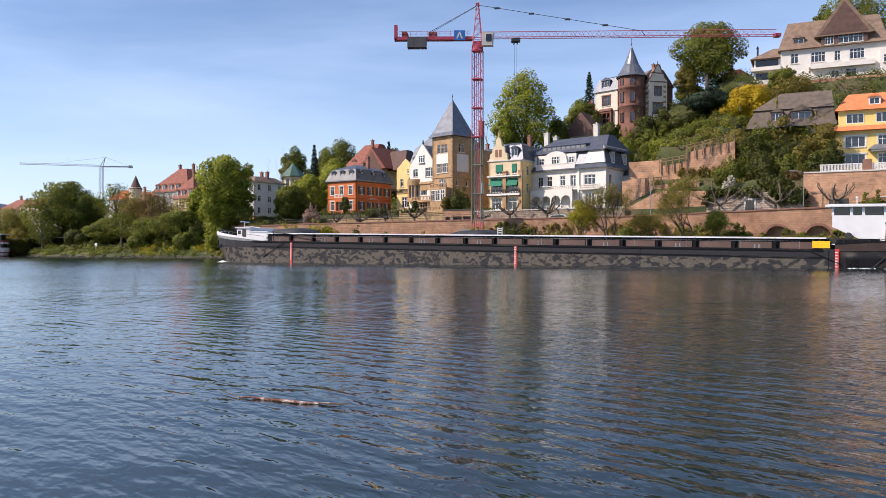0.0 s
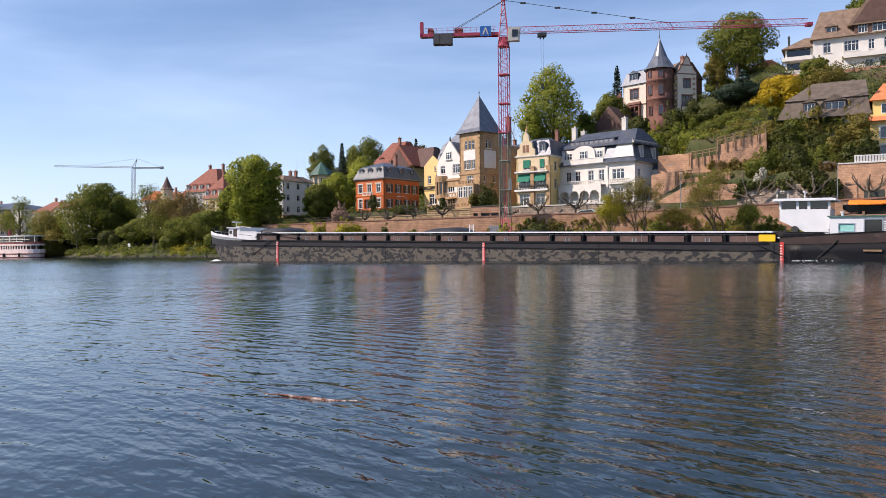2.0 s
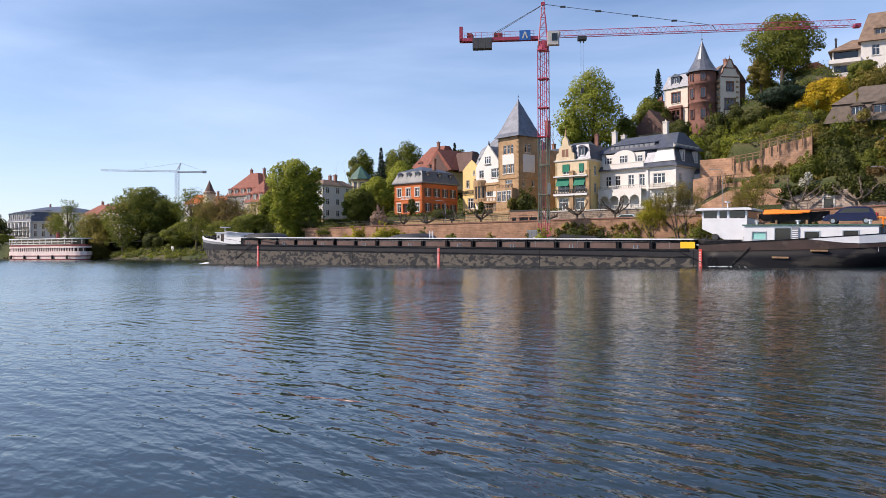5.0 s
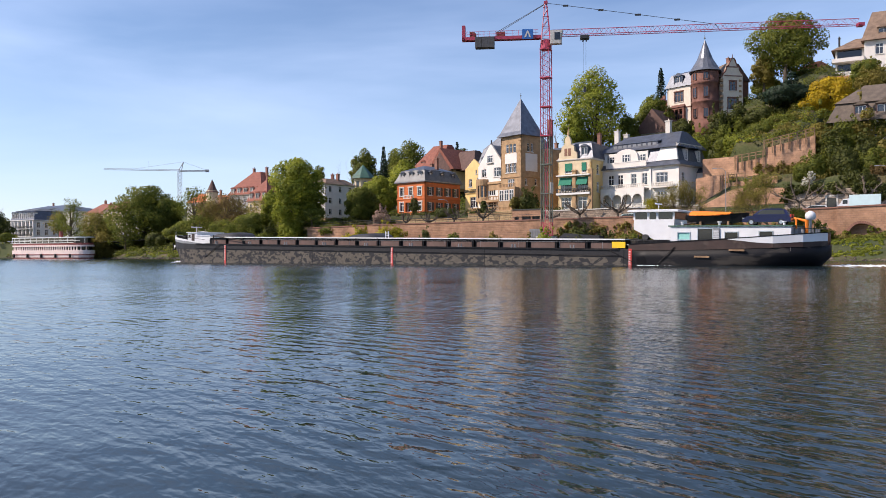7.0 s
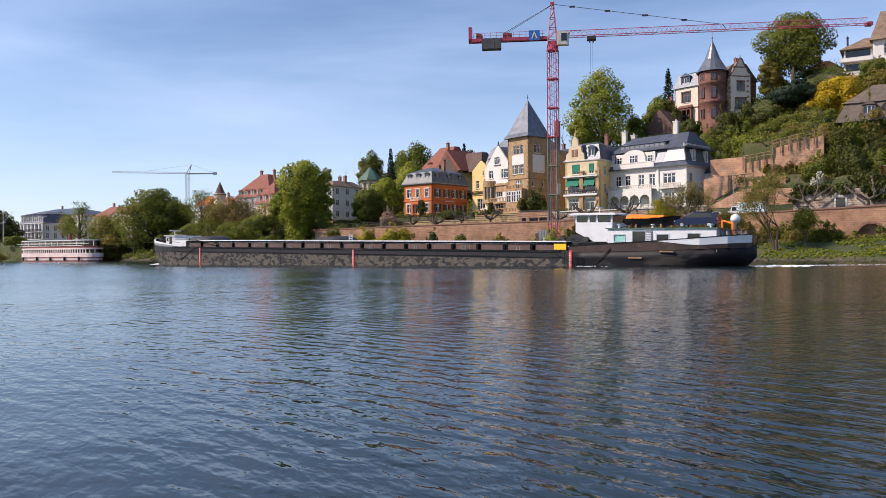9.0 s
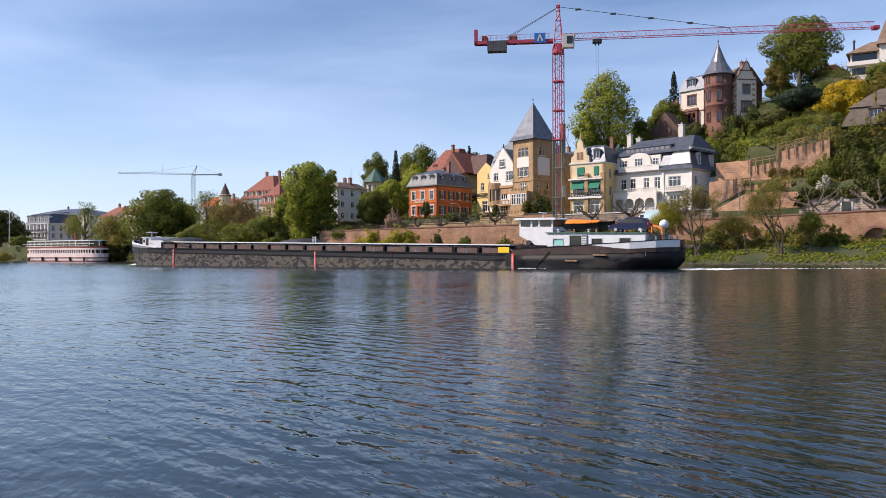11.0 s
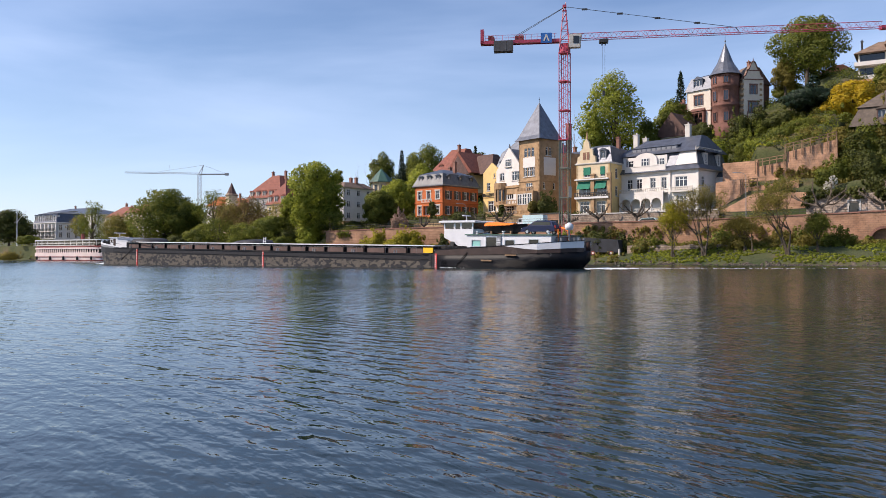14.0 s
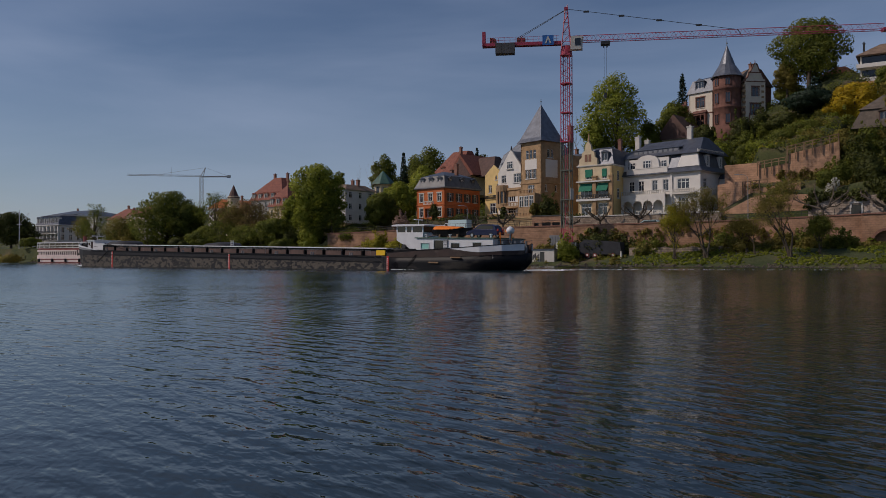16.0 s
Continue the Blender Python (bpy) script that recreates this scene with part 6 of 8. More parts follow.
undergrowth("leaf_dark", -34, 18, 22.6, 25.2, 120, 0.4, 0.9, "clipped hedges behind the garden wall", 0.0)
ivy("leaf_dark", 60, 77, 21.8, 9.6, 12.6, 130, "dark ivy hanging over the pale wall")
ivy("leaf_mid", 66, 82, 36.8, 16, 25.2, 260, "ivy covering the front of the house with the brown roof")
ivy("leaf_olive", 66, 81, 36.6, 16, 24.5, 170, "olive climbing plants on the house front")
ivy("leaf_lime", 62, 72, 35.6, 14, 22.5, 110, "ochre-green vines hanging down the slope by the house", 0.3, 0.7)
ivy("leaf_olive", 54, 66, 31.5, 12, 17.5, 110, "creepers on the retaining wall")
ivy("leaf_mid", 69, 110, 10.4, 1.5, 4.6, 150, "weeds at the foot of the arches")


def rocks(s0, s1, count, label):
    """Rip-rap along the waterline."""
    rng = np.random.default_rng(int(s1 * 3 + 900))
    verts, faces = [], []
    for _ in range(count):
        s = rng.uniform(s0, s1)
        n = knots(SHORE, s) + rng.normal() * 0.35
        r = rng.uniform(0.12, 0.42)
        c = W(s, n, max(-0.05, terrain(s, n)) + 0.02)
        o = len(verts)
        for k in range(6):
            verts.append((c.x + r * math.cos(k * 1.047) * rng.uniform(0.7, 1.3), c.y + r * math.sin(k * 1.047) * rng.uniform(0.7, 1.3), c.z - 0.2))
        for k in range(5):
            verts.append((c.x + 0.65 * r * math.cos(k * 1.257), c.y + 0.65 * r * math.sin(k * 1.257), c.z + r * rng.uniform(0.3, 0.7)))
        top = [o + 6 + k for k in range(5)]
        faces.append(top)
        for k in range(5):
            faces.append((o + k, o + k + 1, o + 6 + (k + 1) % 5, o + 6 + k))
        faces.append((o + 5, o, o + 6))
    me = bpy.data.meshes.new("rocks")
    me.from_pydata(verts, [], faces)
    me.materials.append(M["rubble"])
    tagged(new("rocks", me), label, "rocks", kind="stuff")


rocks(14, 110, 520, "grey-brown rip-rap stones along the waterline")
rocks(-170, 14, 1200, "dark rip-rap stones along the left bank")
undergrowth("leaf_olive", -38, 36, 8.2, 11.0, 260, 0.5, 1.25, "dry olive scrub at the foot of the road wall", 0.05)
undergrowth("leaf_lime", -38, 20, 7.6, 11.0, 90, 0.5, 1.2, "yellow-green scrub at the foot of the road wall", 0.15)
undergrowth("leaf_mid", 10, 69, 7.8, 11.0, 220, 0.4, 1.0, "green brambles at the foot of the road wall", 0.0)
undergrowth("leaf_olive", 30, 69, 6.8, 11.0, 130, 0.4, 1.0, "olive brambles at the foot of the road wall", 0.1)
ivy("leaf_olive", 20, 56, 11.4, 4.0, 6.6, 60, "creepers hanging on the road wall")
plant("broad", "leaf_mid", -103.4, 20, 20.0, 17.4)
plant("sparse", "leaf_olive", -119.0, 16, 13.7, 8.4)
plant("sparse", "leaf_mid", -133.6, 18, 17.9, 9.2)
plant("sparse", "leaf_mid", -122.6, 17, 13.8, 10.0)
plant("bush", "leaf_dark", -100.7, 16, 8.1, 6.1)
plant("sparse", "leaf_mid", -86.4, 22, 19.5, 9.1)
plant("sparse", "leaf_rust", -66.8, 15, 16.3, 12.3)
plant("broad", "leaf_mid", -79.1, 12, 9.7, 7.6)
plant("broad", "leaf_mid", -56.4, 13, 11.1, 9.5)
plant("sparse", "leaf_mid", -61.7, 9, 9.7, 7.5)
plant("bush", "leaf_dark", -50.3, 12, 8.3, 6.5)
plant("broad", "leaf_fresh", -43.7, 14, 23.5, 12.9)
plant("broad", "leaf_mid", -74.7, 60, 27.7, 7.0)
plant("broad", "leaf_mid", -31.0, 22, 16.8, 6.8)
plant("broad", "leaf_dark", -36.5, 20, 9.6, 5.5)
plant("bare", "", -63.9, 60, 31.5, 7.2)
plant("broad", "leaf_fresh", -42.2, 45, 21.9, 8.3)
plant("broad", "leaf_dark", -33.5, 30, 14.5, 4.5)
plant("bush", "leaf_pink", -22.9, 19, 12.1, 4.0)
plant("conifer", "leaf_conifer", -70.3, 88, 37.0, 5.0)
plant("broad", "leaf_mid", -80.9, 92, 36.9, 9.9)
plant("broad", "leaf_mid", -66.8, 98, 39.5, 14.0)
plant("broad", "leaf_fresh", -41.3, 56, 27.0, 9.6)
plant("conifer", "leaf_conifer", -52.3, 95, 37.1, 3.7)
plant("conifer", "leaf_conifer", -46.4, 95, 37.5, 4.0)
plant("broad", "leaf_fresh", 13.6, 58, 46.6, 14.5)
plant("broad", "leaf_fresh", 10.5, 52, 36.2, 6.8)
plant("bare", "", 2.8, 60, 38.1, 8.6)
plant("bare", "", -3.1, 62, 36.7, 5.9)
plant("conifer", "leaf_conifer", 16.9, 104, 55.6, 6.0)
plant("bare", "", 21.8, 104, 53.5, 7.7)
plant("broad", "leaf_mid", 23.6, 72, 40.8, 8.4)
plant("broad", "leaf_mid", 53.2, 82, 59.4, 15.4)
plant("broad", "leaf_olive", 48.0, 84, 50.9, 4.9)
plant("conifer", "leaf_conifer", 56.5, 66, 42.0, 7.9)
plant("broad", "leaf_conifer", 56.9, 60, 37.6, 11.5)
plant("broad", "leaf_dark", 50.3, 60, 33.1, 5.9)
plant("broad", "leaf_gold", 65.1, 56, 37.7, 8.8)
plant("bush", "leaf_olive", 73.7, 66, 43.4, 9.1)
plant("bush", "leaf_fresh", 38.8, 56, 30.1, 5.2)
plant("bush", "leaf_mid", 43.9, 56, 31.4, 6.7)
plant("bush", "leaf_mid", 47.9, 62, 32.8, 5.8)
plant("bush", "leaf_dark", 53.1, 58, 34.1, 5.9)
plant("bush", "leaf_fresh", 47.9, 48, 27.0, 6.6)
plant("bush", "leaf_mid", 53.5, 46, 27.7, 6.7)
plant("bush", "leaf_olive", 59.3, 42, 26.0, 5.5)
plant("bush", "leaf_olive", 64.1, 35, 25.8, 6.5)
plant("bush", "leaf_mid", 68.8, 33, 26.2, 6.6)
plant("bush", "leaf_olive", 72.5, 35, 29.9, 4.3)
plant("bush", "leaf_dark", 74.6, 33, 24.4, 6.3)
plant("bush", "leaf_olive", 78.9, 33, 26.6, 6.8)
plant("bush", "leaf_mid", 64.6, 28, 19.5, 6.3)
plant("bush", "leaf_dark", 69.6, 28, 20.3, 6.8)
plant("bush", "leaf_mid", 74.3, 28, 19.8, 6.5)
plant("bush", "leaf_dark", 78.9, 28, 19.8, 5.6)
plant("bush", "leaf_rust", 75.5, 25, 15.9, 4.4)
plant("bush", "leaf_dark", 71.7, 24, 15.4, 5.2)
plant("bush", "leaf_white", 64.2, 23.5, 14.8, 2.6)
plant("bush", "leaf_mid", 55.8, 24, 15.4, 5.9)
plant("bush", "leaf_dark", 78.9, 25, 14.9, 4.5)
plant("broad", "leaf_mid", 88.2, 112, 72.4, 19.6)
plant("broad", "leaf_mid", 80.0, 120, 70.8, 9.5)
plant("willow", "leaf_olive", 48.4, 2, 12.7, 10.8)
plant("willow", "leaf_olive", 60.8, 1, 13.0, 10.2)
plant("willow", "leaf_lime", 43.1, 2, 9.7, 5.5)
plant("bush", "leaf_mid", 67.2, 6, 5.9, 4.8)
plant("bush", "leaf_olive", 62.8, 7, 4.9, 4.4)
plant("bush", "leaf_mid", 37.5, 8, 5.0, 6.8)
plant("bush", "leaf_dark", 28.2, 8, 6.8, 6.7)
plant("bush", "leaf_fresh", 23.5, 4, 5.7, 4.2)
plant("bush", "leaf_dark", 32.8, 9, 5.1, 5.0)
plant("bush", "leaf_lime", -13.4, 7, 7.6, 8.5)
plant("bush", "leaf_lime", -20.6, 7, 7.0, 7.0)
plant("bush", "leaf_lime", -12.0, 8, 6.9, 5.8)
plant("bush", "leaf_dark", -4.6, 8, 6.3, 2.5)
plant("sparse", "leaf_mid", -54.7, 10, 10.0, 8.8)
plant("bush", "leaf_mid", -32.6, 14, 8.4, 7.6)
plant("bush", "leaf_dark", 10.6, 25, 15.2, 4.0)
plant("bush", "leaf_dark", -17.2, 24, 13.5, 2.5)
plant("bush", "leaf_olive", 7.6, 24.5, 13.4, 2.4)
plant("broad", "leaf_dark", -195.7, 28, 17.6, 13.8)
plant("bush", "leaf_olive", -183.2, 21, 3.3, 17.0)
plant("broad", "leaf_mid", -176.8, 24, 8.4, 6.8)
plant("conifer", "leaf_dark", 0.1, 24.5, 13.0, 1.5)
plant("bush", "leaf_dark", -7.9, 23, 8.9, 6.2)
plant("bush", "leaf_mid", -23.8, 22, 9.1, 7.7)
plant("pollard", "", -15.8, 18, 10.7, 4.2)
plant("pollard", "", -9.8, 18, 10.3, 3.6)
plant("pollard", "", -3.6, 18, 11.6, 4.5)
plant("pollard", "", 3.3, 18, 11.9, 5.1)
plant("pollard", "", 24.1, 18.5, 12.4, 5.8)
plant("pollard", "", 31.7, 18.5, 12.4, 6.1)
plant("pollard", "", 17.9, 18.5, 10.4, 3.4)
plant("pollard", "", 62.9, 20, 14.0, 8.0)
plant("pollard", "", 72.1, 20, 14.0, 7.0)
plant("pollard", "", 81.1, 20, 14.0, 6.6)
plant("bush", "leaf_olive", -113.9, 14, 8.5, 9.0)
plant("sparse", "leaf_mid", -101.4, 12, 9.4, 7.7)
plant("bush", "leaf_dark", -90.4, 14, 8.5, 8.6)
plant("sparse", "leaf_mid", -71.2, 10, 11.1, 8.9)
plant("bush", "leaf_mid", -62.7, 8, 7.1, 6.5)
plant("sparse", "leaf_mid", -56.4, 9, 10.2, 7.9)
plant("bush", "leaf_mid", -48.1, 7, 6.9, 7.5)
plant("bush", "leaf_fresh", -39.4, 6, 6.5, 4.9)
plant("sparse", "leaf_mid", -38.0, 13, 11.6, 7.2)
plant("bush", "leaf_mid", -35.7, 16, 9.7, 7.7)
plant("bush", "leaf_dark", -28.6, 17, 9.0, 7.6)
plant("sparse", "leaf_olive", -68.0, 30, 16.1, 8.8)
plant("broad", "leaf_mid", -112.2, 34, 17.7, 9.8)
plant("broad", "leaf_mid", -86.9, 28, 15.5, 7.6)
plant("broad", "leaf_mid", -122.2, 20, 11.8, 8.2)
plant("broad", "leaf_mid", -98.1, 22, 16.7, 9.4)
plant("sparse", "leaf_olive", -145.1, 22, 14.7, 6.9)
plant("broad", "leaf_dark", -74.3, 100, 36.7, 8.5)
plant("broad", "leaf_mid", -62.0, 104, 35.0, 9.6)
plant("broad", "leaf_dark", -52.2, 110, 36.7, 9.7)
plant("broad", "leaf_mid", 19.4, 64, 35.4, 6.5)
plant("broad", "leaf_dark", 32.4, 66, 33.3, 5.5)
plant("broad", "leaf_mid", 47.6, 92, 45.9, 6.6)
plant("broad", "leaf_dark", 57.9, 86, 45.2, 7.2)
plant("broad", "leaf_mid", 71.3, 68, 43.0, 6.4)
plant("bush", "leaf_dark", 41.0, 64, 35.1, 5.4)
plant("bush", "leaf_dark", 44.6, 66, 36.5, 5.4)
plant("bush", "leaf_mid", 56.4, 50, 29.9, 7.3)
plant("bush", "leaf_mid", 65.4, 44, 30.6, 6.9)
plant("bush", "leaf_dark", 67.4, 32, 23.8, 6.4)
plant("bush", "leaf_dark", 72.3, 32, 22.9, 6.3)
plant("bush", "leaf_olive", 76.6, 32, 23.2, 6.2)
plant("bush", "leaf_olive", 63.2, 34, 23.2, 4.3)
plant("bush", "leaf_dark", 81.2, 31, 21.7, 3.6)
plant("bush", "leaf_mid", 86.9, 21, 11.3, 4.6)
plant("willow", "leaf_olive", 54.1, 4, 7.6, 6.2)
plant("willow", "leaf_mid", 64.8, 3, 7.8, 4.2)
plant("bush", "leaf_mid", 49.5, 9.5, 6.4, 5.7)
plant("bush", "leaf_olive", 52.9, 6, 5.0, 5.5)
plant("bush", "leaf_olive", 58.4, 9, 5.9, 6.3)
plant("bush", "leaf_mid", 62.5, 9, 6.3, 5.3)
plant("bush", "leaf_olive", 37.2, 8, 4.5, 5.9)
plant("bush", "leaf_dark", 25.4, 9, 6.2, 5.1)
plant("bush", "leaf_olive", 18.0, 8, 4.7, 4.2)
plant("bush", "leaf_mid", 1.7, 8, 5.2, 3.3)
plant("bush", "leaf_olive", 10.4, 8, 5.1, 4.3)
plant("bush", "leaf_fresh", -44.5, 13, 13.5, 9.0)
plant("broad", "leaf_fresh", -44.3, 16, 19.0, 10.4)
plant("sparse", "leaf_olive", -68.5, 17, 15.3, 12.4)
plant("broad", "leaf_fresh", -61.5, 25, 17.7, 4.2)

# ---- the barge: local x runs to the bow, y to port, z up; origin amidships on the waterline ----
HEADING = 35.74
TRIM = pose(0, 0, 0, 0, -1.0, 0)
TRACK = [(0.0, -22.04), (2.0, -14.41), (4.0, -6.55), (6.5, 3.11), (8.0, 8.96), (9.0, 12.93), (11.5, 22.95), (13.0, 28.89), (14.5, 35.13), (16.0, 41.26)]


def barge_pose(v):
    """The barge's pose when it has gone v metres along its line."""
    c, s = math.cos(radians(HEADING)), math.sin(radians(HEADING))
    return Matrix.Translation((-v * c + 4.75 * s, 100.0 + v * s + 4.75 * c, 0)) @ Matrix.Rotation(radians(180 - HEADING), 4, "Z")


def bow_beam(a):
    return knots([(-51.0, 0.4), (-50.4, 1.8), (-49, 3.3), (-46.5, 4.4), (-43, 4.75), (39.5, 4.75), (42.5, 4.45), (45, 3.7), (47.3, 2.4), (49, 1.1), (50, 0.12)], a)


def deck_z(a):
    return knots([(-51, 2.95), (-44, 2.62), (-38, 2.40), (-32, 2.28), (36, 2.28), (42, 2.42), (47, 2.75), (50, 3.05)], a)


def hull_rings(stations, low):
    """Cross-sections of the hull from deck edge to keel."""
    out = []
    for a in stations:
        b, zd = bow_beam(a), deck_z(a)
        fine = knots([(-51, 0.30), (-47, 0.75), (-42, 1.0), (40, 1.0), (46, 0.88), (50, 0.5)], a)
        pull = knots([(-51, 2.2), (-46, 0.6), (-42, 0.0), (44, 0.0), (50, -1.7)], a)      # overhang of stern and stem
        side = [(a, b, zd), (a, b, zd * 0.62), (a + pull * 0.5, b * (0.6 + 0.4 * fine), 0.6), (a + pull, b * fine, low), (a + pull, b * fine * 0.9, low - 1.2)]
        out.append(side + [(x, -y, z) for x, y, z in side[::-1]])
    return out


def build_barge():
    ship = thing("barge", barge_pose(TRACK[0][1]), "long dark cargo barge with worn hull and white wheelhouse", "ship")
    P = lambda name, bm, material, label="", parent=None, smooth=False: part(name, bm, M[material], parent or ship, label, smooth, TRIM if parent is None else None)
    fore = [-32, -20, -8, 4, 16, 28, 36, 39.5, 41, 42.5, 44, 45.2, 46.4, 47.5, 48.4, 49.2, 49.7, 50]
    hull = P("hull", solid(bmesh.new(), hull_rings(fore, -0.8)), "worn", "black and grey hull paint flaked to pale primer")
    aft = [-50.95, -50.8, -50.5, -50.2, -49.8, -49.3, -48.7, -48, -47.2, -46.2, -45, -44, -43, -41.5, -40, -38, -36, -34, -32.003]
    P("stern_hull", solid(bmesh.new(), hull_rings(aft, -0.8)), "hull_black", "black stern hull with grey scuffs", None, True)
    # rubbing strakes
    for z0, z1, o in ((2.16, 2.34, 0.10), (1.50, 1.62, 0.06)):
        P("rubbing_strake", boxes((-31, 39, 4.75, 4.75 + o, z0, z1)), "hull_black")
    for a in (31.9, 14, -14, -31.5):
        P("hull_seam", boxes((a - 0.04, a + 0.04, 4.74, 4.765, -0.4, 2.2)), "hull_black")
    # stem crease and bow bulwark
    def strip(stations, zb, zt, grow=0.03, inner=0.12):
        bm = bmesh.new()
        for sgn in (1, -1):
            rows = []
            for a in stations:
                b = bow_beam(a) + grow
                rows.append([(a + (0.25 if b < 0.5 and a > 0 else 0), sgn * b, zb(a)), (a + (0.25 if b < 0.5 and a > 0 else 0), sgn * b, zt(a)), (a, sgn * max(0.02, b - inner), zt(a)), (a, sgn * max(0.02, b - inner), zb(a))])
            solid(bm, rows)
        return bm
    bows = [37, 39.5, 41, 42.5, 44, 45.2, 46.4, 47.5, 48.4, 49.2, 49.8]
    P("bow_bulwark", strip(bows, lambda a: deck_z(a) - 0.1, lambda a: knots([(37, 2.30), (42, 2.8), (50, 3.40)], a)), "ship_grey", "grey bow bulwark")
    P("bow_stripe", strip(bows, lambda a: knots([(37, 2.30), (42, 2.72), (50, 3.18)], a), lambda a: knots([(37, 2.38), (42, 2.98), (50, 3.66)], a), 0.06), "hull_white", "white stripe along the bow bulwark")
    P("bow_rail", strip(bows, lambda a: knots([(37, 2.9), (42, 3.35), (50, 4.1)], a), lambda a: knots([(37, 2.95), (42, 3.40), (50, 4.16)], a), 0.0, 0.05), "iron")
    sterns = [-50.8, -50.4, -49.7, -49, -48, -46.5, -45, -43, -40, -36, -32]
    top = lambda a: knots([(-51, 4.12), (-46, 3.70), (-40, 3.28), (-34, 2.95), (-31.5, 2.75)], a)
    P("stern_bulwark", strip(sterns, lambda a: deck_z(a) - 0.12, top, 0.03), "hull_brown", "dark brown stern bulwark")
    P("stern_stripe", strip([a for a in sterns if a < -42] + [-42.2], lambda a: top(a) - knots([(-51, 0.78), (-46, 0.70), (-42.2, 0.02)], a), lambda a: top(a) + 0.04, 0.06), "hull_white", "white stripe round the stern bulwark")
    P("stern_cap", strip(sterns, lambda a: top(a), lambda a: top(a) + 0.09, 0.08, 0.2), "hull_black")
    # decks
    P("side_deck", boxes((-32, 37, 3.5, 4.7, 2.24, 2.30), (-32, 37, -4.7, -3.5, 2.24, 2.30)), "deck_grey")
    # hold: dark wall, brown panels between brackets, pale rim
    # black strip left above the panels stands in for the rim's shade
    P("coaming", boxes((-31.0, 37.2, 3.40, 3.52, 2.28, 3.30), (-31.0, 37.2, -3.52, -3.40, 2.28, 3.30), (-31.1, -31.0, -3.52, 3.52, 2.28, 3.30), (37.2, 37.3, -3.52, 3.52, 2.28, 3.30)), "hull_black", "black hold coaming, its top strip painted shade under the rim")
    for i in range(18):
        x = -30.2 + i * 3.75
        ob = piece("panel", (), lambda: boxes((0, 3.02, 0, 0.07, 0, 0.62)), M["hold"], ship, TRIM @ Matrix.Translation((x, 3.52, 2.34)))
        if i % 2:
            piece("bollard", (), lambda: tube(tube(boxes((-0.35, 0.35, -0.14, 0.14, 0, 0.06)), (-0.2, 0, 0), (-0.2, 0, 0.42), 0.09), (0.2, 0, 0), (0.2, 0, 0.42), 0.09), M["ship_grey"], ship, TRIM @ Matrix.Translation((x + 1.2, 4.35, 2.30)))
        piece("bracket", (), lambda: slab(bmesh.new(), [(0, 0), (0.09, 0), (0.09, 1.0), (0, 1.0)], 0, 0.28), M["hull_black"], ship, TRIM @ Matrix.Translation((x - 0.4, 3.52, 2.30)))
    P("hold_rim", boxes((-31.2, 37.4, 3.36, 3.78, 3.28, 3.42), (-31.2, 37.4, -3.78, -3.36, 3.28, 3.42)), "hull_white", "pale painted hatch rim")
    P("hold_rim", boxes((-31.2, -30.8, -3.36, 3.36, 3.28, 3.42), (37.0, 37.4, -3.36, 3.36, 3.28, 3.42)), "hull_white")
    P("hold_floor", boxes((-30.9, 37.1, -3.4, 3.4, 2.6, 2.7)), "deck_grey")
    # folded hatch tarpaulins and covered heaps in the hold
    for a0, a1, zt in ((31.5, 40.5, 4.25), (3.6, 12.2, 4.15)):
        P("tarpaulin", solid(bmesh.new(), [[(a, y * knots([(a0, 0.3), (a0 + 2, 1), (a1 - 2.5, 1), (a1, 0.3)], a), knots([(0, zt), (2.2, zt - 0.25), (3.2, 3.0)], abs(y)) * knots([(a0, 0.76), (a0 + 1.6, 1), (a1 - 3.4, 0.97), (a1, 0.76)], a)) for y in (-3.2, -2.2, -0.8, 0.8, 2.2, 3.2)] for a in np.linspace(a0, a1, 9)]), "cargo", "dark tarpaulin heap in the hold", None, True)
    lad = boxes((3.3, 3.37, 1.2, 1.3, 3.4, 4.35), (3.85, 3.92, 1.2, 1.3, 3.4, 4.35), *[(3.37, 3.85, 1.2, 1.3, z, z + 0.07) for z in (3.65, 3.9, 4.15)])
    P("ladder", lad, "hull_white", "white boarding ladder")
    # draught marks
    for a in (32.2, 0.0, -32.2):
        mk = P("draught_mark", boxes((a - 0.17, a + 0.17, 4.76, 4.80, -0.6, 2.35)), "mark_red", "red draught mark with white ticks")
        for i in range(9):
            piece("tick", (), lambda: boxes((-0.10, 0.10, 0, 0.02, 0, 0.10)), M["mark_white"], mk, Matrix.Translation((a + 0.05, 4.80, -0.1 + i * 0.26)))
    # foredeck
    P("foredeck", solid(bmesh.new(), [[(a, max(0.05, bow_beam(a) - 0.1), deck_z(a) + z) for z in (-0.02, 0.04)] + [(a, -max(0.05, bow_beam(a) - 0.1), deck_z(a) + z) for z in (0.04, -0.02)] for a in (37.3, 40, 42.5, 45, 47.5, 49.5)]), "deck_grey")
    cab = P("fore_cabin", boxes((41.6, 43.9, -2.6, 2.6, 2.4, 4.05)), "hull_white", "white fore cabin")
    P("cabin_roof", boxes((41.4, 44.1, -2.8, 2.8, 4.05, 4.17)), "hull_white", "", cab)
    P("cabin_door", boxes((42.2, 42.9, 2.6, 2.64, 2.5, 3.9)), "hull_brown", "", cab)
    P("cabin_window", boxes((43.2, 43.7, 2.6, 2.63, 3.2, 3.7)), "dark_glass", "", cab)
    P("fore_locker", boxes((38.0, 41.4, -2.9, 2.9, 2.35, 3.55), (37.9, 41.5, -3.0, 3.0, 3.55, 3.65)), "hull_white")
    bm = bmesh.new()
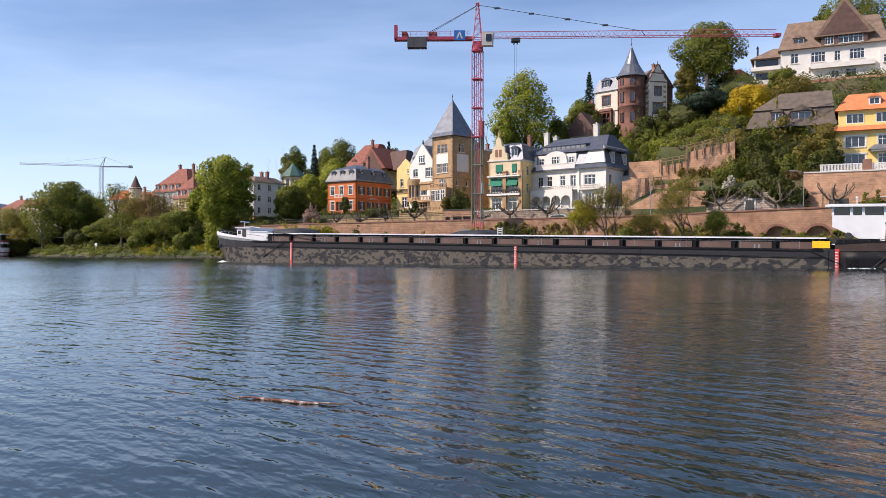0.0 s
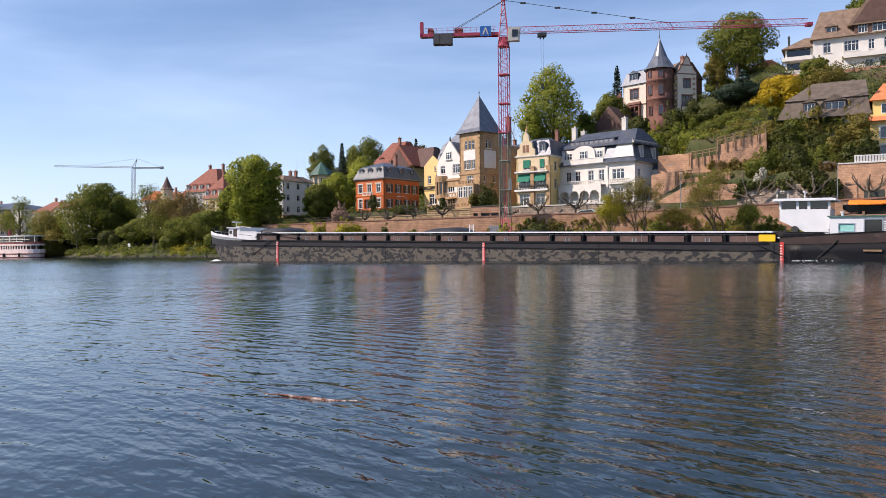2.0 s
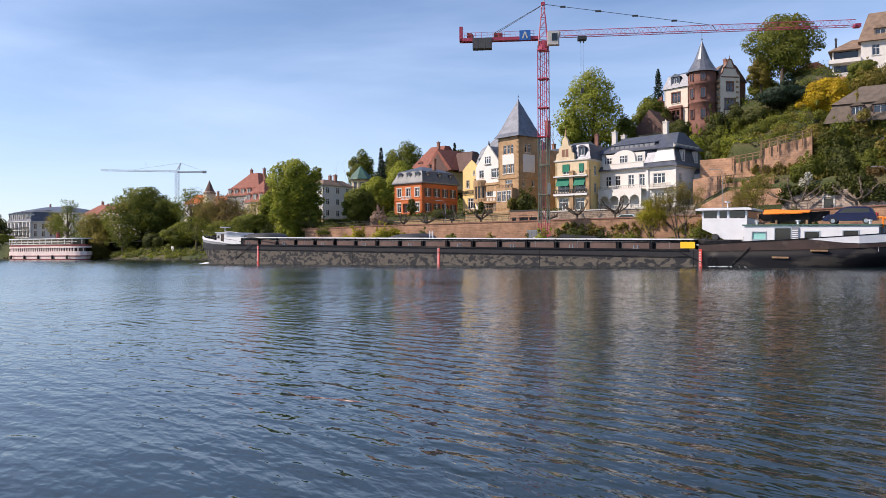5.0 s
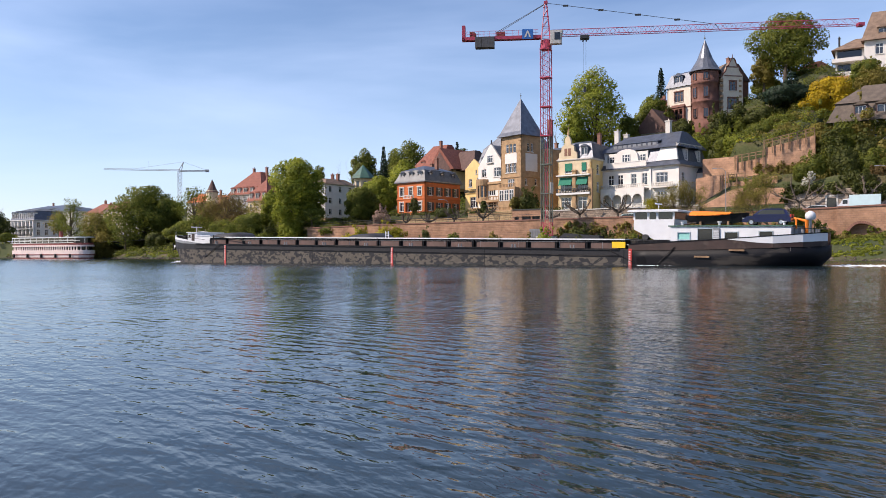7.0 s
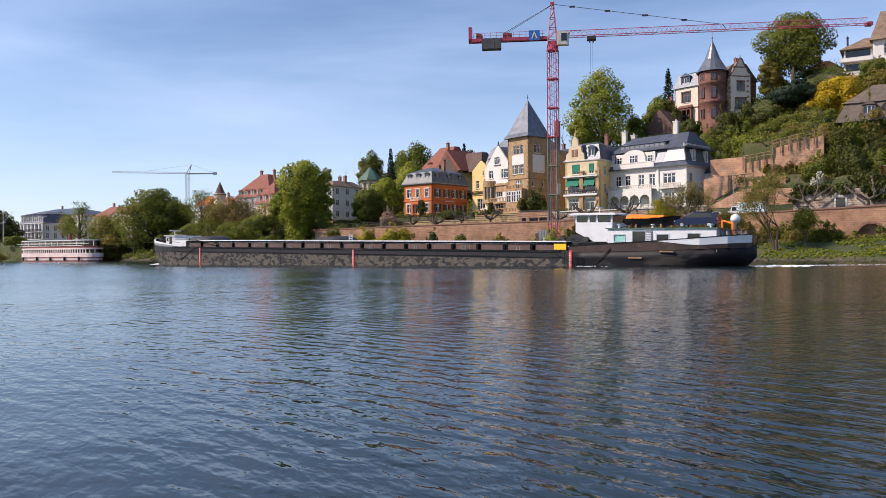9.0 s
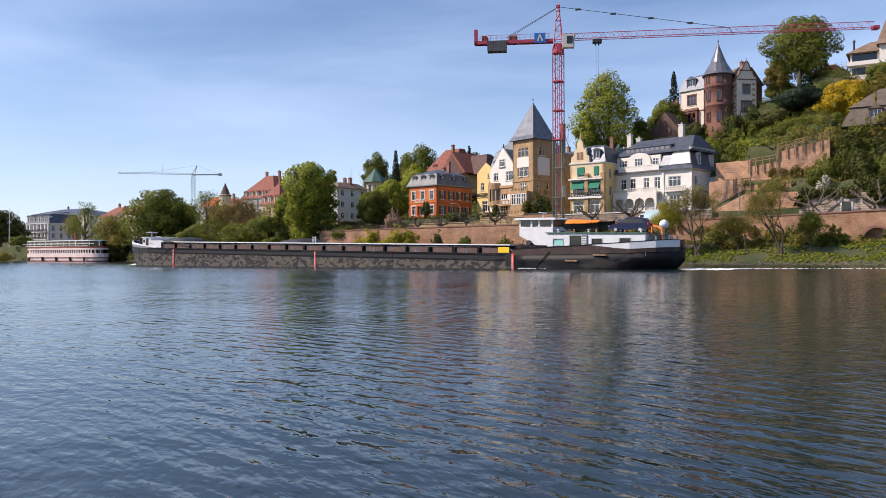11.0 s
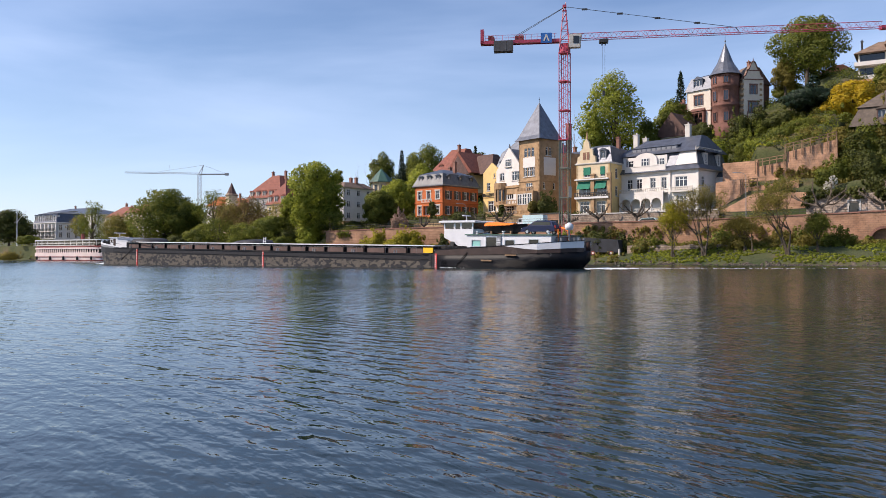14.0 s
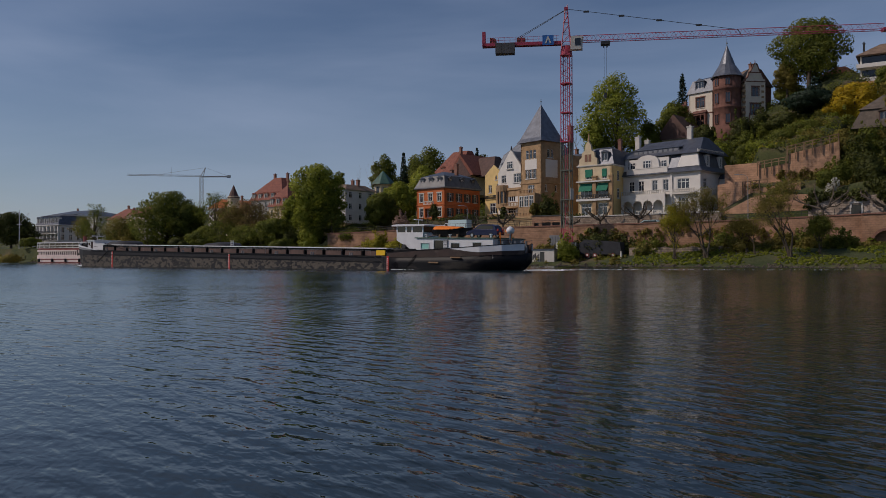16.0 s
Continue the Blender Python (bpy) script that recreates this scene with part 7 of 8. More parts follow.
    for y in (-1.1, 1.1):
        tube(bm, (46.0, y - 0.4, 3.35), (46.0, y + 0.4, 3.35), 0.42, 0.42, 10)
        box(bm, 45.6, 46.4, y - 0.5, y - 0.42, 2.7, 3.5)
        box(bm, 45.6, 46.4, y + 0.42, y + 0.5, 2.7, 3.5)
    P("anchor_winch", bm, "hull_black", "black anchor winch")
    for a, y in ((44.9, 2.6), (46.8, 1.9), (48.0, 1.2), (44.9, -2.6), (47.2, -1.6)):
        P("bollard", tube(tube(boxes((a - 0.5, a + 0.5, y - 0.16, y + 0.16, 2.6, 2.75)), (a - 0.28, y, 2.7), (a - 0.28, y, 3.55), 0.15, 0.17, 8), (a + 0.28, y, 2.7), (a + 0.28, y, 3.55), 0.15, 0.17, 8), "hull_black")
    bm = tube(bmesh.new(), (45.0, 0, 2.6), (45.0, 0, 5.1), 0.06)
    tube(bm, (44.2, 1.6, 5.0), (45.6, -1.6, 5.0), 0.09)
    tube(bm, (45.0, 0, 4.4), (42.0, 0, 4.2), 0.03)
    P("bow_mast", bm, "hull_white", "white bow mast with lamp bar")
    P("boom", tube(tube(bmesh.new(), (27.5, 3.95, 2.7), (36.0, 3.9, 3.55), 0.06), (36.0, 3.9, 2.4), (36.0, 3.9, 3.7), 0.06), "hull_black")
    # side-deck rail
    bm = bmesh.new()
    for i in range(12):
        tube(bm, (-29 + i * 5.2, 4.62, 2.3), (-29 + i * 5.2, 4.62, 3.05), 0.022, k=4)
    P("rail_posts", bm, "ship_grey")
    P("handrail", tube(bmesh.new(), (-29, 4.62, 3.05), (28.2, 4.62, 3.05), 0.014, k=4), "ship_grey")
    # yellow plate and mooring ropes
    P("yellow_plate", boxes((-31.6, -30.1, 4.55, 4.68, 2.42, 3.08)), "yellow_paint", "plain yellow signal plate")
    P("gangplank", boxes((-32.8, -31.7, 4.3, 4.5, 2.72, 2.84)), "hull_white")
    for p, q in (((-29.6, 4.8, 2.3), (-32.6, 4.85, 0.9)), ((-37.0, 4.85, 2.6), (-34.6, 4.85, 0.2)), ((33.5, 4.9, 2.2), (36.9, 4.8, 0.2))):
        P("mooring_rope", tube(bmesh.new(), p, q, 0.045), "hull_black")
    for a in (-39.8, -43.2):
        P("fender_board", boxes((a - 0.75, a + 0.75, 4.78, 4.92, 1.55 if a > -41 else 2.25, 1.72 if a > -41 else 2.42)), "wood", "worn wooden rubbing board")
    # wheelhouse
    bm = bmesh.new()
    slab(bm, [(-36.0, 3.0), (-34.6, 3.0), (-31.6, 4.45), (-31.6, 5.55), (-36.1, 5.55)], -2.2, 2.2)
    wh = P("wheelhouse", bm, "hull_white", "white wheelhouse with wide windows")
    for y in (2.06, -2.2):
        for x0, x1 in ((-31.75, -31.55), (-33.35, -33.1), (-34.35, -34.1), (-36.1, -35.9)):
            P("window_post", boxes((x0, x1, y, y + 0.14, 5.55, 6.35)), "hull_white", "", wh)
        for x0, x1 in ((-33.1, -31.75), (-34.1, -33.35), (-35.9, -34.35)):
            P("wheelhouse_window", boxes((x0, x1, y + 0.03, y + 0.10, 5.6, 6.3)), "dark_glass", "", wh)
    for x in (-36.08, -31.62):
        P("wheelhouse_window", boxes((x - 0.03, x + 0.03, -2.0, 2.0, 5.6, 6.3)), "dark_glass", "", wh)
    bm = solid(bmesh.new(), [[(-36.6, -2.6, z), (-31.0, -2.6, z), (-31.0, 2.6, z), (-36.6, 2.6, z)] for z in (6.35, 6.52)] + [[(-36.2, -2.2, 6.62), (-31.4, -2.2, 6.62), (-31.4, 2.2, 6.62), (-36.2, 2.2, 6.62)]])
    P("wheelhouse_roof", bm, "hull_white", "white overhanging roof", wh)
    bm = tube(bmesh.new(), (-33.6, 0, 6.6), (-33.6, 0, 7.3), 0.05)
    box(bm, -33.7, -33.5, -0.9, 0.9, 7.25, 7.38)
    P("radar", bm, "hull_white", "", wh)
    P("engine_casing", boxes((-35.6, -31.3, -2.6, 2.6, 2.3, 3.35)), "hull_black")
    bm = bmesh.new()
    for x, z in ((-31.9, 3.9), (-32.6, 3.6), (-33.4, 3.3)):
        tube(bm, (x, 2.3, 2.4), (x - 0.3, 2.3, z), 0.06, k=5)
    tube(bm, (-31.6, 2.3, 3.5), (-34.4, 2.3, 2.9), 0.05, k=5)
    tube(bm, (-33.0, 1.6, 3.6), (-33.0, 2.5, 3.6), 0.34, 0.34, 10)
    P("deck_winch", bm, "iron", "dark deck winch and frame under the wheelhouse")
    P("stair", boxes(*[(-34.9 - 0.28 * i, -34.6 - 0.28 * i, 2.7, 3.4, 2.4 + 0.22 * i, 2.46 + 0.22 * i) for i in range(6)]), "iron")
    bm = bmesh.new()
    for i in range(5):
        tube(bm, (-32.0 - i * 0.7, 3.9, 2.3), (-32.0 - i * 0.7, 3.9, 3.2), 0.03, k=4)
    tube(bm, (-32.0, 3.9, 3.2), (-34.8, 3.9, 3.2), 0.03, k=4)
    P("rail", bm, "iron")
    # living quarters
    x0, x1, yy, zt = -48.0, -36.2, 3.75, 4.72
    holes = [(-38.3, -36.9, 3.30, 4.15), (-40.6, -39.0, 2.5, 4.55), (-43.1, -41.7, 3.4, 4.2), (-46.4, -45.0, 3.45, 4.28)]
    L = Matrix.Translation((x1, yy, 0)) @ Matrix.Rotation(radians(180), 4, "Z")
    dh = P("deckhouse", wall_face(x1 - x0, zt, [(x1 - b, x1 - a, c, d) for a, b, c, d in holes], 0.15, 2.3), "hull_white", "white stern deckhouse")
    dh.matrix_basis = TRIM @ L
    P("deckhouse_wall", boxes((x0, x1, -yy, yy - 0.16, 2.3, zt)), "hull_white")
    for i, (a, b, c, d) in enumerate(holes):
        fr = P("cabin_frame", boxes((a, b, yy - 0.06, yy + 0.04, c, c + 0.09), (a, b, yy - 0.06, yy + 0.04, d - 0.09, d), (a, a + 0.09, yy - 0.06, yy + 0.04, c + 0.09, d - 0.09), (b - 0.09, b, yy - 0.06, yy + 0.04, c + 0.09, d - 0.09)), "chrome")
        P("cabin_pane", boxes((a + 0.09, b - 0.09, yy - 0.1, yy - 0.05, c + 0.09, d - 0.09)), "turq" if i == 0 else "dark_glass", "window with turquoise blind" if i == 0 else "", fr)
    P("open_door", boxes((-41.25, -40.6, yy + 0.02, yy + 0.12, 2.6, 4.55)), "ship_grey", "grey open cabin door")
    P("door_grille", boxes(*[(-41.2, -40.65, yy + 0.12, yy + 0.16, 2.8 + 0.2 * i, 2.9 + 0.2 * i) for i in range(8)]), "hull_white")
    bm = solid(bmesh.new(), [[(x0 - 0.2, -yy - 0.15, z), (x1 + 0.2, -yy - 0.15, z), (x1 + 0.2, yy + 0.15, z), (x0 - 0.2, yy + 0.15, z)] for z in (zt, zt + 0.12)])
    P("deckhouse_roof", bm, "copper", "green painted deckhouse roof")
    bm = solid(bmesh.new(), [[(x0 + 0.3 - 1.1 * math.sin(q), 2.7 * math.cos(q), z) for q in lift(lambda u: u, 0, math.pi, 10)] for z in (2.4, 4.6)])
    P("stern_cabin", bm, "ship_grey", "rounded grey aft end of the deckhouse")
    P("aft_deck", solid(bmesh.new(), [[(a, bow_beam(a) - 0.1, deck_z(a) + z) for z in (-0.02, 0.04)] + [(a, -bow_beam(a) + 0.1, deck_z(a) + z) for z in (0.04, -0.02)] for a in (-50.6, -49, -46, -43, -38, -32.2)]), "deck_grey")
    for a, y in ((-49.6, 1.6), (-49.3, -1.6), (-48.6, 2.9)):
        P("bollard", tube(tube(boxes((a - 0.5, a + 0.5, y - 0.2, y + 0.2, 3.0, 3.9)), (a - 0.28, y, 3.7), (a - 0.28, y, 4.5), 0.14, 0.16, 8), (a + 0.28, y, 3.7), (a + 0.28, y, 4.5), 0.14, 0.16, 8), "ship_grey")
    P("stern_rail", strip([-50.7, -50.2, -49.4, -48.5], lambda a: top(a) + 0.5, lambda a: top(a) + 0.55, 0.0, 0.04), "iron")
    bm = tube(bmesh.new(), (-48.9, 1.0, 3.0), (-48.9, 1.0, 5.4), 0.16, 0.16, 8)
    P("crane_post", tube(tube(bm, (-48.9, 1.0, 5.3), (-46.9, -1.0, 5.75), 0.14, 0.1), (-48.2, 2.4, 3.5), (-48.2, 2.4, 5.5), 0.10), "orange_cloth", "orange davit crane")
    P("satellite_dome", solid(bmesh.new(), [ring(-49.4, 2.0, z, r, 12) for z, r in ((4.2, 0.12), (5.35, 0.12), (5.4, 0.42), (5.75, 0.52), (6.05, 0.42), (6.25, 0.1))]), "hull_white", "white satellite dome", None, True)
    bm = tube(bmesh.new(), (-36.4, 2.6, 4.8), (-42.6, 1.2, 6.0), 0.07)
    P("cargo_boom", bm, "hull_brown", "brown folded boom lying on the roof")
    for a in (-37.2, -41.0, -47.2):
        P("roof_vent", tube(tube(bmesh.new(), (a, 2.9, 4.8), (a, 2.9, 5.15), 0.12, 0.12, 8), (a, 2.9, 5.15), (a, 2.9, 5.25), 0.22, 0.22, 8), "hull_white")
    P("anchor", tube(tube(tube(bmesh.new(), (47.4, 2.75, 2.3), (47.2, 2.75, 1.2), 0.08), (47.7, 2.6, 1.3), (46.7, 2.9, 1.3), 0.09), (46.6, 2.95, 1.3), (46.5, 2.95, 1.7), 0.07), "hull_black")
    bm = bmesh.new()
    for i in range(9):
        tube(bm, (-34.0 + 0.12 * i, 4.82, 0.35 + 0.12 * (i % 4)), (-33.8 + 0.12 * i, 4.86, 1.5 + 0.1 * (i % 3)), 0.02, k=4)
    P("rope_fender", bm, "hull_black", "black rope fenders")
    return ship


barge = build_barge()


def build_car():
    """The family car parked on the barge's cabin roof."""
    car = thing("car", FRONT, "dark blue family car standing on the barge's cabin roof", "car")
    low = [(-2.3, 0.35), (-2.28, 0.75), (-2.1, 0.98), (-1.5, 1.04), (1.1, 1.02), (2.0, 0.86), (2.28, 0.62), (2.3, 0.32)]
    bm = solid(bmesh.new(), [[(x, y, z if abs(y) < 0.85 or z < 0.5 else z - 0.03) for x, z in low] for y in (-0.88, -0.8, 0.8, 0.88)])
    part("body", bm, M["car_blue"], car)
    cabin = [(-2.12, 0.98), (-1.85, 1.5), (-1.4, 1.66), (0.1, 1.68), (0.55, 1.58), (1.35, 1.0)]
    bm = solid(bmesh.new(), [[(x * (0.97 if abs(y) > 0.6 else 1), y * (1 if z < 1.1 else 0.86), z) for x, z in cabin] for y in (-0.84, -0.5, 0.5, 0.84)])
    part("cabin", bm, M["car_blue"], car)
    for y in (0.79, -0.79):
        part("side_window", slab(bmesh.new(), [(-1.75, 1.08), (-1.6, 1.46), (-0.3, 1.54), (0.45, 1.48), (0.95, 1.08)], y - 0.03, y + 0.03), M["dark_glass"], car)
    part("windscreen", solid(bmesh.new(), [[(1.30, y, 1.06), (0.66, y * 0.9, 1.54), (0.62, y * 0.9, 1.52), (1.26, y, 1.04)] for y in (-0.72, 0.72)]), M["dark_glass"], car)
    for x in (-1.4, 1.42):
        for y in (0.78, -0.78):
            wheel = part("wheel", tube(bmesh.new(), (x, y - 0.1, 0.32), (x, y + 0.1, 0.32), 0.32, 0.32, 14), M["rubber"], car)
            part("rim", tube(bmesh.new(), (x, y - 0.11, 0.32), (x, y + 0.11, 0.32), 0.19, 0.19, 10), M["chrome"], wheel)
    for y in (0.6, -0.6):
        part("headlight", boxes((2.16, 2.29, y - 0.2, y + 0.2, 0.62, 0.76)), M["chrome"], car)
        part("tail_lamp", boxes((-2.29, -2.2, y - 0.12, y + 0.12, 0.8, 1.1)), M["mark_red"], car)
    return car


car = build_car()


def build_dinghy():
    boat = thing("dinghy", FRONT, "black ship's dinghy under an orange tarpaulin on the cabin roof", "boat")
    prof = [(-3.2, 0.08, 0.5), (-2.7, 0.5, 0.18), (-1.8, 0.92, 0.0), (0, 1.05, 0.0), (1.6, 0.8, 0.05), (2.7, 0.35, 0.25), (3.3, 0.03, 0.55)]
    part("boat_hull", solid(bmesh.new(), [[(x, b, 0.92 + 0.07 * x * (x > 0)), (x, b * 0.6, z), (x, -b * 0.6, z), (x, -b, 0.92 + 0.07 * x * (x > 0))] for x, b, z in prof]), M["hull_black"], boat, smooth=False)
    part("cover", solid(bmesh.new(), [[(x, b * 1.03, 0.86 + 0.07 * x * (x > 0)), (x, b * 0.4, 1.30 + 0.14 * math.sin(x * 2.2)), (x, -b * 0.4, 1.2), (x, -b * 1.03, 0.86 + 0.07 * x * (x > 0))] for x, b, z in prof[1:-2]]), M["orange_cloth"], boat, "orange tarpaulin cover")
    for x in (-1.4, 1.4):
        part("chock", boxes((x - 0.1, x + 0.1, -0.8, 0.8, -0.15, 0.25)), M["wood"], boat)
    return boat


dinghy = build_dinghy()


def build_wake():
    """Foam at the stem and the breaking stern wave, in small rigid flakes that travel with the barge."""
    rng = random.Random(5)
    bm = bmesh.new()

    def flake(x, y, r, h):
        k, turn = 7, rng.random() * 6
        rim = [(x + r * rng.uniform(0.6, 1.5) * 1.7 * math.cos(turn + 2 * math.pi * i / k), y + r * rng.uniform(0.5, 1.0) * math.sin(turn + 2 * math.pi * i / k), -0.02) for i in range(k)]
        top = bm.verts.new((x, y, h))
        vs = [bm.verts.new(p) for p in rim]
        for i in range(k):
            bm.faces.new((vs[i], vs[(i + 1) % k], top))

    for i in range(60):
        u = rng.random()
        flake(48.6 - 3.2 * u, 0.6 + 3.6 * u + rng.gauss(0, 0.25), rng.uniform(0.10, 0.34), rng.uniform(0.05, 0.30) * (1.2 - u))
    for i in range(520):
        u = rng.random() ** 1.9
        flake(-51.0 - 62 * u + rng.gauss(0, 0.7), -2.0 - 35 * u + rng.gauss(0, 0.18 + 0.3 * u), rng.uniform(0.03, 0.17) * (1 - 0.75 * u), rng.uniform(0.01, 0.07) * (1.1 - u))
    for i in range(70):
        flake(-51.2 - 5 * rng.random(), rng.gauss(0, 1.6), rng.uniform(0.08, 0.28), rng.uniform(0.03, 0.14))
    for i in range(26):                       # wash where the stern hull begins
        flake(-33.2 - 3.5 * rng.random() ** 1.5, 4.9 + abs(rng.gauss(0, 0.12)), rng.uniform(0.05, 0.14), rng.uniform(0.02, 0.10))
    return tagged(link_mesh("wake_foam", bm, M["foam"]), "white bow foam and breaking stern wave of the barge", "wake", kind="stuff")


wake = build_wake()


def build_log():
    rng = random.Random(3)
    log = thing("driftwood", FRONT, "thin reddish stripped branch floating in the river", "driftwood")
    ps = [(-0.66 + 1.32 * i / 9, 0.03 * math.sin(i * 0.9), 0.006 * math.sin(i * 1.7)) for i in range(10)]
    bm = solid(bmesh.new(), [[(x, y + r * math.cos(q), z + r * math.sin(q)) for q in lift(lambda u: u, 0, 2 * math.pi * 7 / 8, 7)] for (x, y, z), r in zip(ps, (0.005, 0.010, 0.015, 0.018, 0.020, 0.020, 0.018, 0.014, 0.009, 0.004))])
    part("stem", bm, M["log"], log, smooth=True)
    part("twig", tube(tube(bmesh.new(), (-0.62, 0.0, 0), (-1.05, 0.22, 0.02), 0.008, 0.003), (0.3, 0.02, 0), (0.72, -0.05, 0.012), 0.012, 0.004), M["bark"], log)
    return log


log = build_log()

# ---- cranes, boats, vehicles, small things ----
def lattice(bm, a, b, w, bays, r=0.07, tri=False, brace=0.6):
    """A square (or three-sided) lattice mast or boom from a to b."""
    a, b = Vector(a), Vector(b)
    q = (b - a).to_track_quat("Z", "Y").to_matrix()
    cs = [(-w / 2, 0), (w / 2, 0), (0, w * 0.9)] if tri else [(-w / 2, -w / 2), (w / 2, -w / 2), (w / 2, w / 2), (-w / 2, w / 2)]
    L = (b - a).length
    P = lambda i, u: a + q @ Vector((*cs[i % len(cs)], L * u))
    for i in range(len(cs)):
        tube(bm, P(i, 0), P(i, 1), r, r, 4)
        for j in range(bays):
            u0, u1 = j / bays, (j + 1) / bays
            tube(bm, P(i, u0), P(i + 1, (u0 + u1) / 2), r * brace, r * brace, 4)
            tube(bm, P(i + 1, (u0 + u1) / 2), P(i, u1), r * brace, r * brace, 4)
    return bm


def tower_crane():
    """The red crane by the bank: local x along the jib."""
    base = W(22.2, 7.0, 0)
    zb = 3.0
    c = thing("tower_crane", Matrix.Translation((base.x, base.y, 0)) @ Matrix.Rotation(radians(-7.5), 4, "Z"), "tall red tower crane with grey-green lower mast and concrete ballast", "crane")
    w = 1.65
    turn = Matrix.Rotation(radians(7.5 - 25), 4, "Z")
    for i, (z0, z1, m) in enumerate(((4.2, 6.8, "crane_red"), (6.8, 22.5, "crane_grey"), (22.5, 38.4, "crane_red"))):
        part("mast", lattice(bmesh.new(), (0, 0, z0), (0, 0, z1), w, max(2, int((z1 - z0) / 1.7)), 0.085, brace=0.42), M[m], c, "grey-green lower mast" if i == 1 else "red lattice mast", m=turn)
    for z in (12.0, 17.3, 22.5, 27.8, 33.1, 38.3):
        part("mast_collar", boxes((-0.93, 0.93, -0.93, 0.93, z - 0.09, z + 0.09)), M["crane_red" if z > 22 else "crane_grey"], c, m=turn)
    part("mast_ladder", tube(tube(bmesh.new(), (0.2, 0, 5), (0.2, 0, 38), 0.05, k=4), (-0.2, 0, 5), (-0.2, 0, 38), 0.05, k=4), M["crane_red"], c)
    part("ballast_block", boxes((-1.6, 1.6, -1.6, -0.2, zb - 0.5, 4.2), (-1.6, 1.6, 0.2, 1.6, zb - 0.5, 4.2), (-1.5, 1.5, -0.2, 0.2, zb - 0.4, 3.9)), M["trim"], c, "pale concrete foot blocks", m=turn)
    part("banner", boxes((0.95, 1.02, -0.9, 0.9, 12.0, 14.0)), M["trim"], c, m=turn)
    # slewing part and tower head
    part("slewing_ring", solid(bmesh.new(), [ring(0, 0, z, r, 14) for z, r in ((38.4, 1.05), (39.2, 1.05), (39.3, 0.8), (40.0, 0.8))]), M["crane_red"], c)
    bm = bmesh.new()
    for x, y in ((-0.9, -0.9), (0.9, -0.9), (0.9, 0.9), (-0.9, 0.9)):
        tube(bm, (x, y, 39.2), (x * 0.18, y * 0.18, 46.8), 0.11, 0.08, 5)
    for i, z in enumerate((40.6, 42.4, 44.2, 46.0)):
        k0, k1 = 0.9 - 0.08 * (z - 39.2), 0.9 - 0.08 * (z + 1.5 - 39.2)
        for sx in (-1, 1):
            tube(bm, (sx * k0, -k0, z), (sx * k0, k0, z), 0.06, k=4)
            tube(bm, (-k0, sx * k0, z), (k0, sx * k0, z), 0.06, k=4)
            tube(bm, (-k0, sx * k0, z), (k1, sx * k1, z + 1.5), 0.05, k=4)
    box(bm, -0.35, 0.35, -0.35, 0.35, 46.6, 47.1)
    part("tower_head", bm, M["crane_red"], c, "red A-frame tower head")
    # jib
    jz = 40.7
    jib = part("jib", lattice(bmesh.new(), (1.0, 0, jz), (54.5, 0, jz + 0.2), 1.25, 34, 0.06, True, 0.45), M["crane_red"], c, "long red lattice jib")
    part("jib_tip", boxes((54.2, 55.2, -0.6, 0.6, jz - 0.1, jz + 0.5)), M["crane_red"], jib)
    part("trolley", boxes((6.2, 7.8, -0.7, 0.7, jz - 0.75, jz - 0.15), (6.6, 6.8, -0.5, 0.5, jz - 1.1, jz - 0.75), (7.2, 7.4, -0.5, 0.5, jz - 1.1, jz - 0.75)), M["iron"], jib, "dark trolley")
    part("hoist_rope", tube(tube(bmesh.new(), (6.8, 0, jz - 0.8), (6.8, 0, jz - 9.5), 0.018, k=4), (7.2, 0, jz - 0.8), (7.2, 0, jz - 9.5), 0.018, k=4), M["iron"], jib)
    part("hook_block", boxes((6.75, 7.25, -0.2, 0.2, jz - 10.3, jz - 9.5)), M["iron"], jib)
    bm = tube(bmesh.new(), (0, 0, 46.8), (30.0, 0, jz + 1.2), 0.05, 0.05, 5)
    for u in (0.12, 0.33, 0.55, 0.78):
        p = Vector((0, 0, 46.8)).lerp(Vector((30.0, 0, jz + 1.2)), u)
        box(bm, p.x - 0.5, p.x + 0.5, -0.1, 0.1, p.z - 0.1 - 0.10, p.z + 0.12)
    part("jib_tie", bm, M["iron"], c, "thin steel tie bar")
    part("jib_tie", tube(bmesh.new(), (30, 0, jz + 1.2), (30.6, 0, jz + 0.4), 0.06), M["iron"], c)
    # counter jib
    cz = 40.3
    cj = part("counter_jib", boxes((-15.2, -0.9, -0.75, -0.55, cz, cz + 0.55), (-15.2, -0.9, 0.55, 0.75, cz, cz + 0.55), (-15.2, -0.9, -0.55, 0.55, cz + 0.1, cz + 0.2)), M["crane_red"], c, "red counter jib platform")
    part("counter_mast", boxes((-15.3, -14.7, -0.75, 0.75, cz, cz + 2.7)), M["crane_red"], cj)
    for x in (-12.3, -11.12, -9.94):
        part("counterweight", boxes((x - 0.57, x + 0.57, -0.9, 0.9, cz - 1.4, cz + 0.5)), M["concrete"], cj, "grey concrete counterweight slab")
    part("winch", tube(boxes((-13.9, -13.3, -0.6, 0.6, cz + 0.5, cz + 1.5)), (-13.2, -0.6, cz + 1.0), (-13.2, 0.6, cz + 1.0), 0.5, 0.5, 10), M["boat_red"], cj)
    part("switch_box", boxes((-9.0, -7.4, -0.6, 0.6, cz + 0.5, cz + 1.4)), M["boat_red"], cj)
    part("blue_panel", boxes((-4.3, -2.3, -0.95, -0.85, cz - 0.2, cz + 1.6)), M["crane_blue"], cj, "square blue sign with a plain white shape")
